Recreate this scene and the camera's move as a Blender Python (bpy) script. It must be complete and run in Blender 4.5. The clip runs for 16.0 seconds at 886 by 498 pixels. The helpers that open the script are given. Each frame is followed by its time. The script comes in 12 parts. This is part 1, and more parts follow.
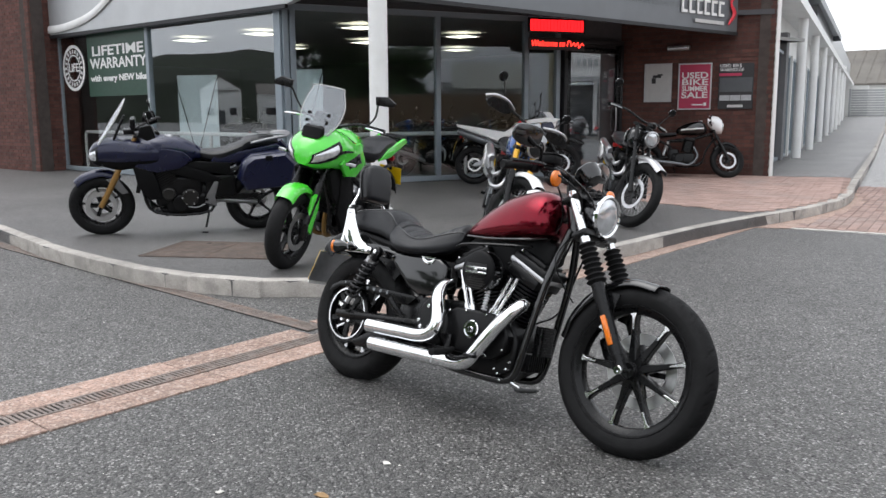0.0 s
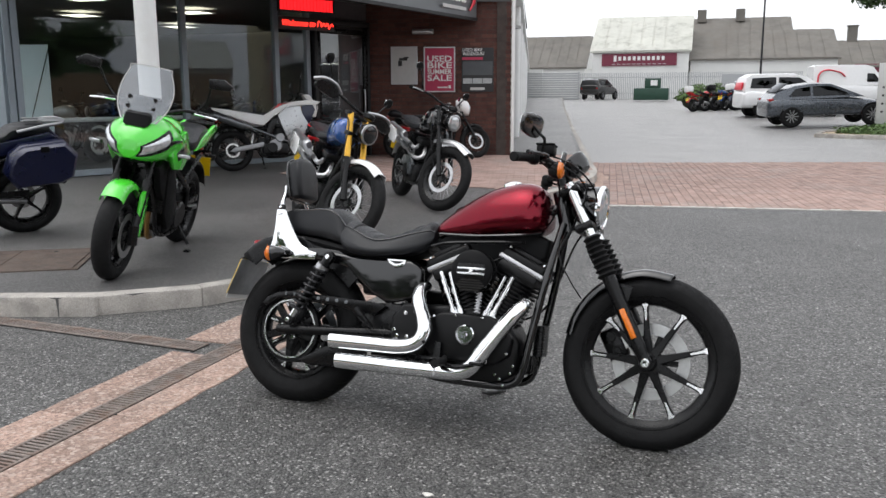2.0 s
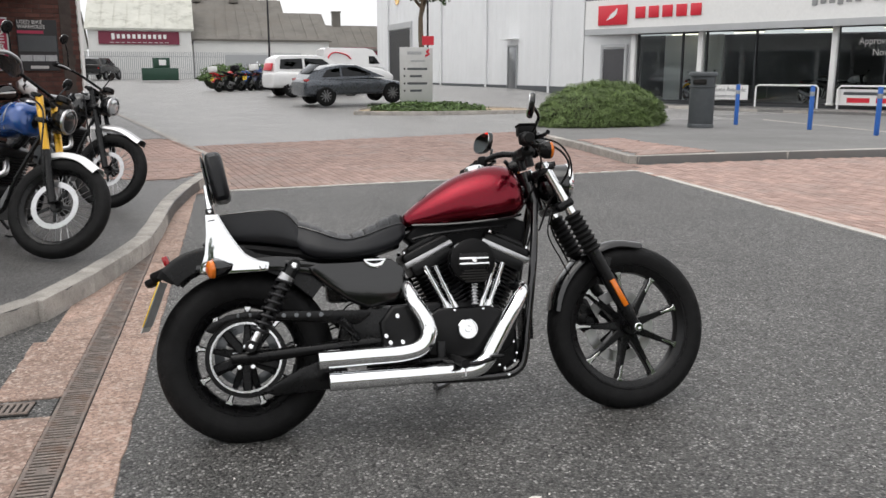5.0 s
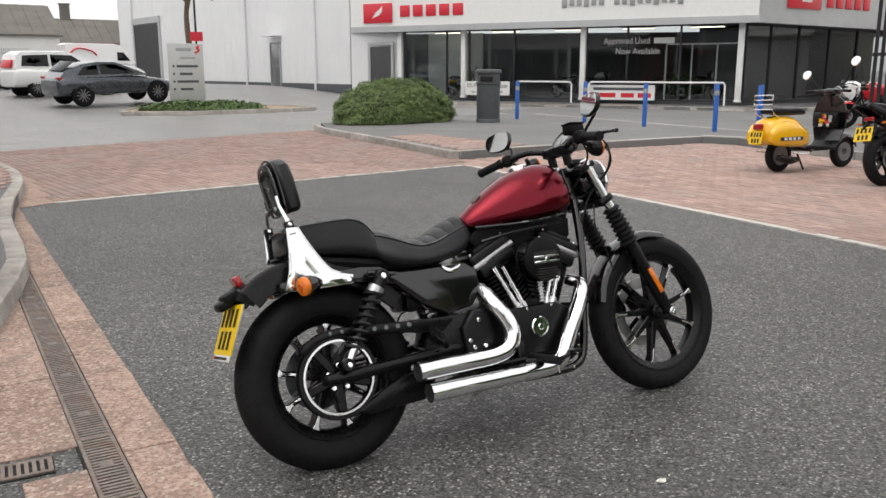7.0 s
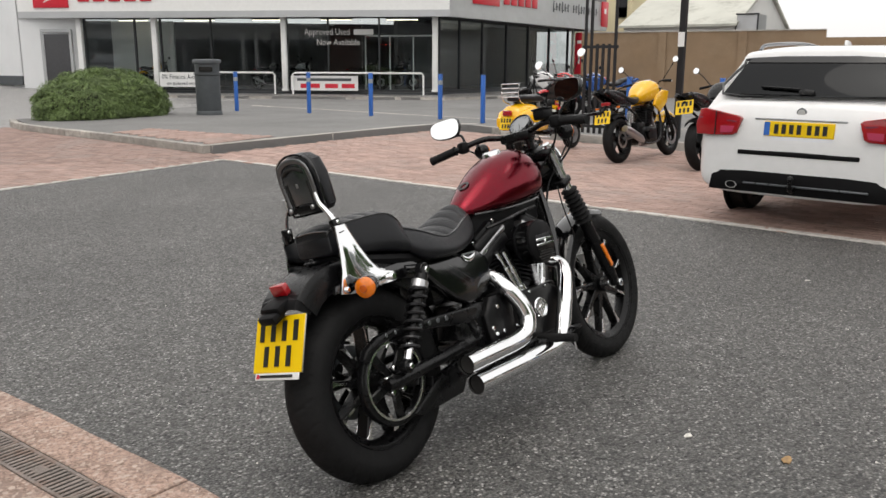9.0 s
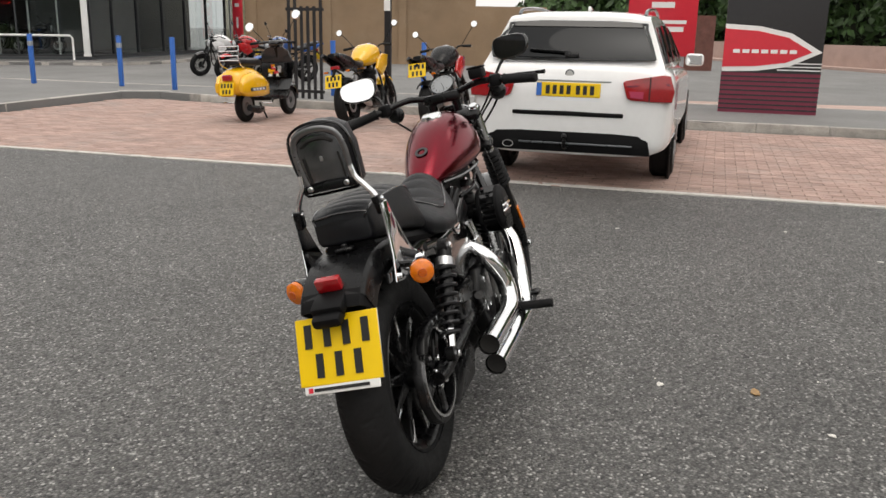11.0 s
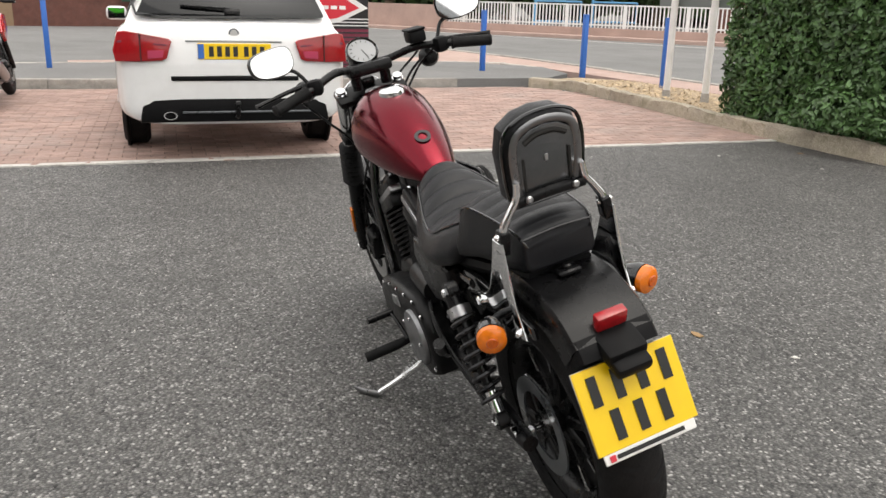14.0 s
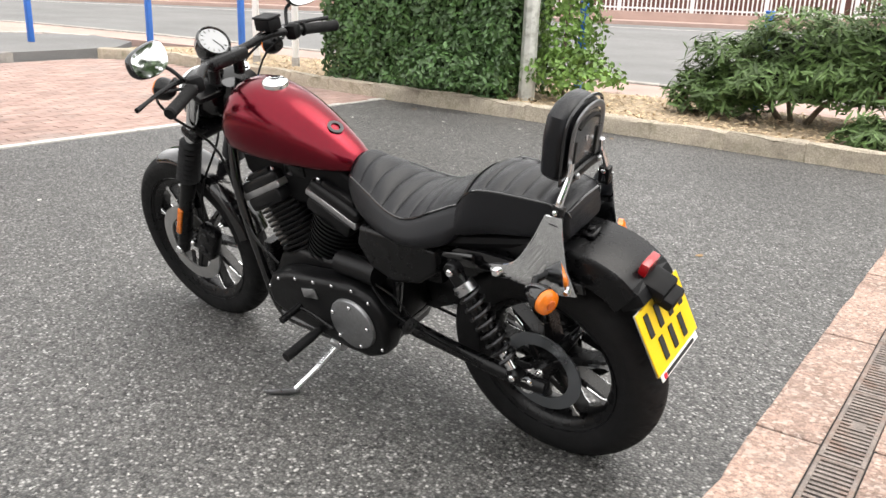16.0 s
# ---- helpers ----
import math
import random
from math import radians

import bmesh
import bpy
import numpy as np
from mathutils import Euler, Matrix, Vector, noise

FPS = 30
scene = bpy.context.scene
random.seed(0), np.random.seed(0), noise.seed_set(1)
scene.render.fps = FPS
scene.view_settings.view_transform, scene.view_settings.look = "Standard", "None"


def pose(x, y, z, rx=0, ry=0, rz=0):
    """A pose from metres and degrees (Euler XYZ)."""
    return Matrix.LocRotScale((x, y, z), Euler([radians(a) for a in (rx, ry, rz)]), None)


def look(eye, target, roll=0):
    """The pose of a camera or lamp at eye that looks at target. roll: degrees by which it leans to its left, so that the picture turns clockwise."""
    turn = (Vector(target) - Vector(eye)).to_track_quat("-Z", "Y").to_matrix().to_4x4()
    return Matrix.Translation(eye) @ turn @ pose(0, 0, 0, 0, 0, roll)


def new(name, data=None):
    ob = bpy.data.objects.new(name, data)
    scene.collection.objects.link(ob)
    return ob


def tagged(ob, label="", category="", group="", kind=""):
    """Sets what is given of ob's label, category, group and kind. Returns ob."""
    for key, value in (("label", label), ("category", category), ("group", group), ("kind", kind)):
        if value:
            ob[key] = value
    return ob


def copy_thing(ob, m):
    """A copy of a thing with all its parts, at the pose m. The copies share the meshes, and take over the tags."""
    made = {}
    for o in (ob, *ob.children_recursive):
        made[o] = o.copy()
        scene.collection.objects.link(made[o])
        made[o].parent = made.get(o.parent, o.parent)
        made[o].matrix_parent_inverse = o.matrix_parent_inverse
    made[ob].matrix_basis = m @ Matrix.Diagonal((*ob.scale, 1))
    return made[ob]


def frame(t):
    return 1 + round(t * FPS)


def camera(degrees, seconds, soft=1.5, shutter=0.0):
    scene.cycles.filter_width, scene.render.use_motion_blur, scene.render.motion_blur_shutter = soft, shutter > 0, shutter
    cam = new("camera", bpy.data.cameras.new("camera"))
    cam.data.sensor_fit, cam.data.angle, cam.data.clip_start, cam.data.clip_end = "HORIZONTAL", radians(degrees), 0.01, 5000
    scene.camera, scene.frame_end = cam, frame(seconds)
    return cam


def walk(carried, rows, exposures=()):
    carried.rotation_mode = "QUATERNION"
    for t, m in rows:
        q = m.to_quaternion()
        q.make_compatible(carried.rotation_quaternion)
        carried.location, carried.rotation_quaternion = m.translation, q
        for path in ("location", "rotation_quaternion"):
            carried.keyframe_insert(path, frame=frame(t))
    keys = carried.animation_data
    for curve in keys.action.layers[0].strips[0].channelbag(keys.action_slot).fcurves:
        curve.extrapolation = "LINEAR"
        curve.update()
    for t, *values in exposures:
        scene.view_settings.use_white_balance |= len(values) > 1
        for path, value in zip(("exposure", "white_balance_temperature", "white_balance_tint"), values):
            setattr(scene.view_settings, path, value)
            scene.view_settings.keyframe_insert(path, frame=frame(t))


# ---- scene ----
cam = camera(55.5, 16.0)
PATH = [
    (0, (0.483, 0.226, 1.287), (-0.718, 1.793, 0.971), -0.3),
    (0.5, (0.227, 0.115, 1.315), (-0.84, 1.776, 0.995), -0.4),
    (1, (-0.088, 0.082, 1.3), (-0.973, 1.844, 0.966), -0.4),
    (1.5, (-0.393, 0.014, 1.308), (-1.111, 1.847, 0.957), -0.2),
    (2, (-0.692, -0.032, 1.32), (-1.26, 1.851, 0.957), -0.2),
    (2.5, (-0.991, -0.012, 1.323), (-1.382, 1.913, 0.949), -0.2),
    (3, (-1.277, -0.023, 1.318), (-1.47, 1.931, 0.937), -0.2),
    (3.5, (-1.574, -0.015, 1.31), (-1.574, 1.946, 0.921), -0.2),
    (4, (-1.865, 0.057, 1.304), (-1.676, 2.008, 0.905), -0.1),
    (4.5, (-2.174, 0.092, 1.309), (-1.794, 2.013, 0.905), -0.0),
    (4.7, (-2.296, 0.13, 1.313), (-1.844, 2.035, 0.907), 0.0),
    (6.8, (-3.45, 0.673, 1.326), (-2.397, 2.322, 0.913), 0.2),
    (7, (-3.523, 0.726, 1.329), (-2.438, 2.354, 0.914), 0.0),
    (7.5, (-3.772, 0.908, 1.333), (-2.5, 2.393, 0.91), 0.3),
    (8, (-3.967, 1.103, 1.312), (-2.548, 2.446, 0.883), 0.3),
    (8.5, (-4.134, 1.345, 1.306), (-2.618, 2.575, 0.874), 0.2),
    (9, (-4.304, 1.589, 1.305), (-2.698, 2.7, 0.872), 0.2),
    (9.5, (-4.396, 1.843, 1.29), (-2.697, 2.801, 0.849), 0.3),
    (10, (-4.477, 2.117, 1.274), (-2.674, 2.853, 0.821), 0.4),
    (10.2, (-4.517, 2.233, 1.278), (-2.682, 2.881, 0.815), 0.5),
    (12.3, (-4.309, 3.471, 1.198), (-2.379, 3.418, 0.674), 1.0),
    (12.5, (-4.254, 3.579, 1.203), (-2.329, 3.444, 0.68), 0.8),
    (13, (-4.12, 3.873, 1.221), (-2.228, 3.501, 0.692), 1.2),
    (13.5, (-3.991, 4.074, 1.209), (-2.156, 3.494, 0.664), 1.3),
    (14, (-3.819, 4.291, 1.217), (-2.081, 3.481, 0.648), 1.5),
    (14.5, (-3.67, 4.567, 1.215), (-2.084, 3.493, 0.64), 1.7),
    (15, (-3.517, 4.816, 1.216), (-2.135, 3.494, 0.631), 2.1),
    (15.5, (-3.349, 5.003, 1.229), (-2.159, 3.513, 0.625), 2.2),
    (16, (-3.175, 5.199, 1.269), (-2.163, 3.589, 0.648), 2.2),
]
walk(cam, [(t, look(eye, aim, roll)) for t, eye, aim, roll in PATH],
     [(0, 0.68, 6350, 10), (1.5, 0.56, 6400, 10), (3.5, 0.32, 6550, 10), (7, 0.32, 6800, 10), (10, 0.30, 6950, 10), (12.5, 0.40, 7100, 10), (14, 0.66, 7000, 10), (15, 0.92, 6900, 10), (16, 1.24, 6850, 10)])

# ---- light: a bright overcast sky ----
world = bpy.data.worlds.new("overcast_sky")
scene.world = world
world.use_nodes = True
wn, wl = world.node_tree.nodes, world.node_tree.links
wn.clear()
w_out, w_bg = wn.new("ShaderNodeOutputWorld"), wn.new("ShaderNodeBackground")
w_sky, w_hs = wn.new("ShaderNodeTexSky"), wn.new("ShaderNodeHueSaturation")
w_mix = wn.new("ShaderNodeMix")
w_sky.sky_type, w_sky.sun_disc = "NISHITA", False
w_sky.sun_elevation, w_sky.sun_rotation = radians(72), radians(245)
w_sky.air_density, w_sky.dust_density = 1.0, 4.0
w_hs.inputs["Saturation"].default_value = 0.12
w_mix.data_type = "RGBA"
w_mix.inputs["Factor"].default_value = 0.55
w_mix.inputs["B"].default_value = (9.6, 9.8, 10.2, 1)
wl.new(w_sky.outputs[0], w_hs.inputs["Color"])
wl.new(w_hs.outputs[0], w_mix.inputs["A"])
wl.new(w_mix.outputs["Result"], w_bg.inputs["Color"])
wl.new(w_bg.outputs[0], w_out.inputs[0])
w_bg.inputs["Strength"].default_value = 0.135
sun = new("sun", bpy.data.lights.new("sun", "SUN"))
sun.data.energy, sun.data.angle, sun.data.color = 0.5, radians(50), (1.0, 0.97, 0.93)
sun.matrix_world = look((0, 0, 30), (8.8, 4.1, 0))
scene.view_settings.exposure = 0.0

# ---- materials ----
def material(name, rgb, rough=0.6, metal=0.0, vary=0.12, scale=8.0, grain=0.0, grain_scale=120.0, bump=0.0,
             coat=0.0, island=0.0, rand=0.0, spec=0.5, stain=None, stain_scale=1.3, stain_amount=0.5, coords="Object", speck=None):
    """A surface of base colour rgb with soft patches, fine grain, stains and relief, in metres."""
    m = bpy.data.materials.new(name)
    m.use_nodes = True
    n, k = m.node_tree.nodes, m.node_tree.links
    b = n["Principled BSDF"]
    b.inputs["Roughness"].default_value, b.inputs["Metallic"].default_value = rough, metal
    b.inputs["Coat Weight"].default_value, b.inputs["Coat Roughness"].default_value = coat, 0.04
    b.inputs["Specular IOR Level"].default_value = spec
    tc = n.new("ShaderNodeTexCoord")
    src = n.new("ShaderNodeNewGeometry").outputs["Position"] if coords == "World" else tc.outputs[coords]
    def noise_tex(sc, detail=4.0, rough_=0.6):
        t = n.new("ShaderNodeTexNoise")
        t.inputs["Scale"].default_value, t.inputs["Detail"].default_value, t.inputs["Roughness"].default_value = sc, detail, rough_
        k.new(src, t.inputs["Vector"])
        return t.outputs["Fac"]
    def ramp(fac, a, c, lo=0.3, hi=0.7):
        r = n.new("ShaderNodeMapRange")
        r.inputs["From Min"].default_value, r.inputs["From Max"].default_value = lo, hi
        r.inputs["To Min"].default_value, r.inputs["To Max"].default_value = a, c
        k.new(fac, r.inputs["Value"])
        return r.outputs[0]
    def times(x, y):
        q = n.new("ShaderNodeMath")
        q.operation = "MULTIPLY"
        k.new(x, q.inputs[0]), k.new(y, q.inputs[1])
        return q.outputs[0]
    value = ramp(noise_tex(scale), 1 - vary, 1 + vary)
    if grain:
        value = times(value, ramp(noise_tex(grain_scale, 3.0, 0.75), 1 - grain, 1 + grain))
    if island:
        g = n.new("ShaderNodeNewGeometry")
        value = times(value, ramp(g.outputs["Random Per Island"], 1 - island, 1 + island, 0, 1))
    if rand:
        o = n.new("ShaderNodeObjectInfo")
        value = times(value, ramp(o.outputs["Random"], 1 - rand, 1 + rand, 0, 1))
    mul = n.new("ShaderNodeVectorMath")
    mul.operation = "SCALE"
    mul.inputs[0].default_value = rgb
    k.new(value, mul.inputs["Scale"])
    col = mul.outputs[0]
    if stain:
        mx = n.new("ShaderNodeMix")
        mx.data_type = "RGBA"
        mx.inputs["B"].default_value = (*stain, 1)
        k.new(ramp(noise_tex(stain_scale, 6.0, 0.7), 0, stain_amount, 0.5, 0.68), mx.inputs["Factor"])
        k.new(col, mx.inputs["A"])
        col = mx.outputs["Result"]
    if speck:
        v = n.new("ShaderNodeTexVoronoi")
        v.inputs["Scale"].default_value = speck[1]
        k.new(src, v.inputs["Vector"])
        sp = n.new("ShaderNodeSeparateColor")
        k.new(v.outputs["Color"], sp.inputs[0])
        mx = n.new("ShaderNodeMix")
        mx.data_type = "RGBA"
        mx.inputs["B"].default_value = (*speck[0], 1)
        k.new(ramp(sp.outputs[0], 0, speck[3], 1 - speck[2], 1.0), mx.inputs["Factor"])
        k.new(col, mx.inputs["A"])
        col = mx.outputs["Result"]
    k.new(col, b.inputs["Base Color"])
    k.new(ramp(noise_tex(scale * 2.3), max(0.02, rough * 0.85), min(1.0, rough * 1.15)), b.inputs["Roughness"])
    if bump:
        bp = n.new("ShaderNodeBump")
        bp.inputs["Strength"].default_value, bp.inputs["Distance"].default_value = min(1.0, bump), 0.004
        k.new(noise_tex(grain_scale, 3.0, 0.7), bp.inputs["Height"])
        k.new(bp.outputs[0], b.inputs["Normal"])
    return m


def glass_mat(name, tint, r0, rough=0.01, r1=0.8):
    """Clear sheet glass: see-through, with a gloss that grows towards grazing view, r0 at each face."""
    m = bpy.data.materials.new(name)
    m.use_nodes = True
    n, k = m.node_tree.nodes, m.node_tree.links
    n.clear()
    out, mix = n.new("ShaderNodeOutputMaterial"), n.new("ShaderNodeMixShader")
    tr, gl, fr = n.new("ShaderNodeBsdfTransparent"), n.new("ShaderNodeBsdfGlossy"), n.new("ShaderNodeLayerWeight")
    tr.inputs["Color"].default_value = (*tint, 1)
    gl.inputs["Roughness"].default_value, gl.inputs["Color"].default_value = rough, (0.95, 0.97, 1, 1)
    fr.inputs["Blend"].default_value = 0.5
    pw, mr = n.new("ShaderNodeMath"), n.new("ShaderNodeMapRange")
    pw.operation = "POWER"
    pw.inputs[1].default_value = 4.5
    mr.inputs["To Min"].default_value, mr.inputs["To Max"].default_value = r0, r1
    k.new(fr.outputs["Facing"], pw.inputs[0]), k.new(pw.outputs[0], mr.inputs["Value"]), k.new(mr.outputs[0], mix.inputs[0])
    k.new(tr.outputs[0], mix.inputs[1]), k.new(gl.outputs[0], mix.inputs[2])
    k.new(mix.outputs[0], out.inputs[0])
    return m


def asphalt(name, dark, mid, light, stone=105.0, rough=0.72, relief=0.006, patch=0.16, spec=0.5):
    """Rolled asphalt: stones of mixed greys set in black bitumen, with worn patches; stone is cells to the metre."""
    m = bpy.data.materials.new(name)
    m.use_nodes = True
    n, k = m.node_tree.nodes, m.node_tree.links
    b = n["Principled BSDF"]
    b.inputs["Specular IOR Level"].default_value = spec
    pos = n.new("ShaderNodeNewGeometry").outputs["Position"]
    def ranged(fac, lo, hi, a, c):
        r = n.new("ShaderNodeMapRange")
        r.inputs["From Min"].default_value, r.inputs["From Max"].default_value = lo, hi
        r.inputs["To Min"].default_value, r.inputs["To Max"].default_value = a, c
        k.new(fac, r.inputs["Value"])
        return r.outputs[0]
    def op(kind, x, y):
        q = n.new("ShaderNodeMath")
        q.operation = kind
        for i, v in enumerate((x, y)):
            if isinstance(v, float):
                q.inputs[i].default_value = v
            else:
                k.new(v, q.inputs[i])
        return q.outputs[0]
    def noise_tex(sc, detail, rough_):
        t = n.new("ShaderNodeTexNoise")
        t.inputs["Scale"].default_value, t.inputs["Detail"].default_value, t.inputs["Roughness"].default_value = sc, detail, rough_
        k.new(pos, t.inputs["Vector"])
        return t.outputs["Fac"]
    warp = n.new("ShaderNodeVectorMath")
    warp.operation = "ADD"
    wn_ = n.new("ShaderNodeTexNoise")
    wn_.inputs["Scale"].default_value = stone * 0.6
    sc_ = n.new("ShaderNodeVectorMath")
    sc_.operation = "SCALE"
    sc_.inputs["Scale"].default_value = 0.9 / stone
    k.new(pos, wn_.inputs["Vector"]), k.new(wn_.outputs["Color"], sc_.inputs[0])
    k.new(pos, warp.inputs[0]), k.new(sc_.outputs[0], warp.inputs[1])
    v = n.new("ShaderNodeTexVoronoi")
    v.inputs["Scale"].default_value = stone
    k.new(warp.outputs[0], v.inputs["Vector"])
    sp = n.new("ShaderNodeSeparateColor")
    k.new(v.outputs["Color"], sp.inputs[0])
    ramp = n.new("ShaderNodeValToRGB")
    e = ramp.color_ramp.elements
    e[0].position, e[0].color = 0.0, (*dark, 1)
    e[1].position, e[1].color = 1.0, (*light, 1)
    for at, c in ((0.35, mid), (0.82, tuple(q * 1.25 for q in mid))):
        x = e.new(at)
        x.color = (*c, 1)
    k.new(sp.outputs[0], ramp.inputs[0])
    hollow = ranged(v.outputs["Distance"], 0.25, 0.62, 1.0, 0.42)
    worn = op("MULTIPLY", ranged(noise_tex(0.7, 5.0, 0.6), 0.3, 0.7, 1 - patch, 1 + patch), ranged(noise_tex(9.0, 4.0, 0.7), 0.3, 0.7, 0.86, 1.14))
    worn = op("MULTIPLY", worn, ranged(noise_tex(38.0, 3.0, 0.7), 0.3, 0.7, 0.84, 1.16))
    mul = n.new("ShaderNodeVectorMath")
    mul.operation = "SCALE"
    k.new(ramp.outputs[0], mul.inputs[0]), k.new(op("MULTIPLY", hollow, worn), mul.inputs["Scale"])
    k.new(mul.outputs[0], b.inputs["Base Color"])
    k.new(ranged(sp.outputs[1], 0, 1, rough - 0.18, min(1.0, rough + 0.16)), b.inputs["Roughness"])
    bp = n.new("ShaderNodeBump")
    bp.inputs["Strength"].default_value, bp.inputs["Distance"].default_value = 1.0, relief
    k.new(op("ADD", op("MULTIPLY", hollow, 0.6), op("MULTIPLY", sp.outputs[2], 0.7)), bp.inputs["Height"])
    k.new(bp.outputs[0], b.inputs["Normal"])
    return m


def glow_mat(name, rgb, strength):
    m = bpy.data.materials.new(name)
    m.use_nodes = True
    b = m.node_tree.nodes["Principled BSDF"]
    b.inputs["Base Color"].default_value = (*rgb, 1)
    b.inputs["Emission Color"].default_value, b.inputs["Emission Strength"].default_value = (*rgb, 1), strength
    return m


M_ASPHALT = asphalt("asphalt_road", (0.024, 0.0236, 0.0232), (0.120, 0.117, 0.112), (0.46, 0.45, 0.432), 102.0, 0.58, 0.0070, 0.20, 0.6)
M_ASPHALT_SHEEN = asphalt("sky_sheen_asphalt", (0.18, 0.176, 0.172), (0.36, 0.352, 0.345), (0.60, 0.59, 0.58), 90.0, 0.48, 0.003, 0.16, 0.75)
M_PAVEMENT = asphalt("asphalt_pavement", (0.065, 0.062, 0.060), (0.125, 0.119, 0.117), (0.24, 0.232, 0.225), 150.0, 0.52, 0.002, 0.36, 0.85)
M_FOOTWAY = asphalt("worn_footway", (0.11, 0.106, 0.102), (0.22, 0.213, 0.206), (0.36, 0.35, 0.34), 120.0, 0.50, 0.002, 0.22, 0.85)
M_ROAD_FAR = material("asphalt_worn", (0.17, 0.168, 0.165), 0.85, vary=0.12, scale=0.4, grain=0.2, grain_scale=90, bump=0.5, coords="World")
M_KERB = material("kerb_concrete", (0.38, 0.355, 0.325), 0.85, vary=0.2, scale=5, grain=0.3, grain_scale=140, bump=0.8, rand=0.18, coords="World",
                  stain=(0.19, 0.18, 0.165), stain_scale=7, stain_amount=0.6)
M_PAVER = material("red_clay_paver", (0.325, 0.222, 0.190), 0.8, vary=0.14, scale=3, grain=0.2, grain_scale=150, bump=0.6, island=0.16, rand=0.16, coords="World",
                   stain=(0.30, 0.255, 0.235), stain_scale=0.9, stain_amount=0.6)
M_PAVER_BED = material("paver_sand_bed", (0.14, 0.11, 0.095), 0.95, vary=0.2, scale=6, grain=0.3, bump=0.5, coords="World")
M_DRAIN_SLAB = material("pink_drain_slab", (0.305, 0.210, 0.170), 0.9, vary=0.25, scale=5, grain=0.6, grain_scale=75, bump=1.0, rand=0.15, coords="World",
                        stain=(0.22, 0.165, 0.14), stain_scale=4, stain_amount=0.8, speck=((0.52, 0.42, 0.36), 75.0, 0.3, 0.75))
M_GRATE = material("rusty_drain_iron", (0.21, 0.175, 0.155), 0.6, 0.3, vary=0.25, scale=14, grain=0.3, bump=0.5, stain=(0.2, 0.1, 0.06), stain_scale=9)
M_DARK_HOLE = material("drain_dark", (0.012, 0.011, 0.01), 0.95)
M_WHITE_LINE = material("worn_white_line", (0.55, 0.53, 0.5), 0.9, vary=0.2, scale=8, grain=0.3, bump=0.5, stain=(0.2, 0.18, 0.17), stain_scale=8, stain_amount=0.8, coords="World")
M_BRICK = material("red_brick", (0.098, 0.041, 0.032), 0.88, vary=0.2, scale=4, grain=0.25, grain_scale=120, bump=0.6, island=0.25, rand=0.25, coords="World")
M_MORTAR = material("brick_mortar", (0.06, 0.048, 0.043), 0.95, vary=0.2, scale=6, grain=0.2, coords="World")
M_WHITE_PAINT = material("white_paint", (0.80, 0.80, 0.79), 0.45, vary=0.04, scale=3, grain=0.03, stain=(0.55, 0.54, 0.5), stain_scale=1.2, stain_amount=0.3)
M_GREY_PANEL = material("grey_fascia_panel", (0.155, 0.165, 0.175), 0.4, 0.3, vary=0.05, scale=2)
M_LIGHT_PANEL = material("silver_fascia_panel", (0.48, 0.49, 0.5), 0.4, 0.35, vary=0.05, scale=2)
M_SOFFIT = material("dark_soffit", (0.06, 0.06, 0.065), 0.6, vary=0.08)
M_FRAME_GREY = material("window_frame_grey", (0.25, 0.29, 0.32), 0.45, 0.2, vary=0.05)
M_FRAME_WHITE = material("window_frame_white", (0.62, 0.64, 0.65), 0.45, vary=0.05)
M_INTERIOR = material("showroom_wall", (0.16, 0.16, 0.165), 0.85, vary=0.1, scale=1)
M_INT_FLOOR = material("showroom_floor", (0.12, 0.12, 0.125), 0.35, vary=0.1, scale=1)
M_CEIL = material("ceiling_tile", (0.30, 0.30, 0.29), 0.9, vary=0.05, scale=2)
M_SHED = material("white_cladding", (0.74, 0.75, 0.76), 0.5, 0.1, vary=0.04, scale=0.5, stain=(0.55, 0.55, 0.54), stain_scale=0.25, stain_amount=0.3, coords="World")
M_SIGN_WHITE = material("sign_white", (0.78, 0.78, 0.77), 0.4, vary=0.03)
M_SIGN_RED = material("sign_red", (0.62, 0.025, 0.045), 0.35, vary=0.04)
M_SIGN_CRIMSON = material("poster_crimson", (0.42, 0.03, 0.085), 0.5, vary=0.05)
M_SIGN_BLACK = material("poster_black", (0.02, 0.02, 0.022), 0.45, vary=0.05)
M_SIGN_GREY = material("poster_grey", (0.50, 0.50, 0.49), 0.5, vary=0.05)
M_SIGN_GREEN = material("sticker_green", (0.012, 0.05, 0.03), 0.4, vary=0.1)
M_MAROON = material("sign_maroon", (0.17, 0.02, 0.045), 0.5, vary=0.05)
M_BLUE_POST = material("blue_bollard", (0.03, 0.14, 0.50), 0.45, vary=0.08, scale=20)
M_GALV = material("galvanised_steel", (0.42, 0.43, 0.44), 0.45, 0.8, vary=0.12, scale=20)
M_BLACK_STEEL = material("black_steel", (0.02, 0.02, 0.022), 0.5, 0.3, vary=0.15, scale=10)
M_BIN = material("grey_bin_plastic", (0.07, 0.078, 0.085), 0.55, vary=0.1, scale=6)
M_ROOF = material("weathered_roof_sheet", (0.15, 0.14, 0.125), 0.9, vary=0.2, scale=0.6, grain=0.2, stain=(0.1, 0.085, 0.07), stain_scale=0.3, coords="World")
M_RENDER_W = material("white_render", (0.72, 0.72, 0.70), 0.8, vary=0.06, scale=0.5, coords="World")
M_BROWN_WALL = material("brown_hoarding", (0.25, 0.17, 0.105), 0.9, vary=0.14, scale=0.6, grain=0.15, coords="World", stain=(0.33, 0.25, 0.17), stain_scale=0.4)
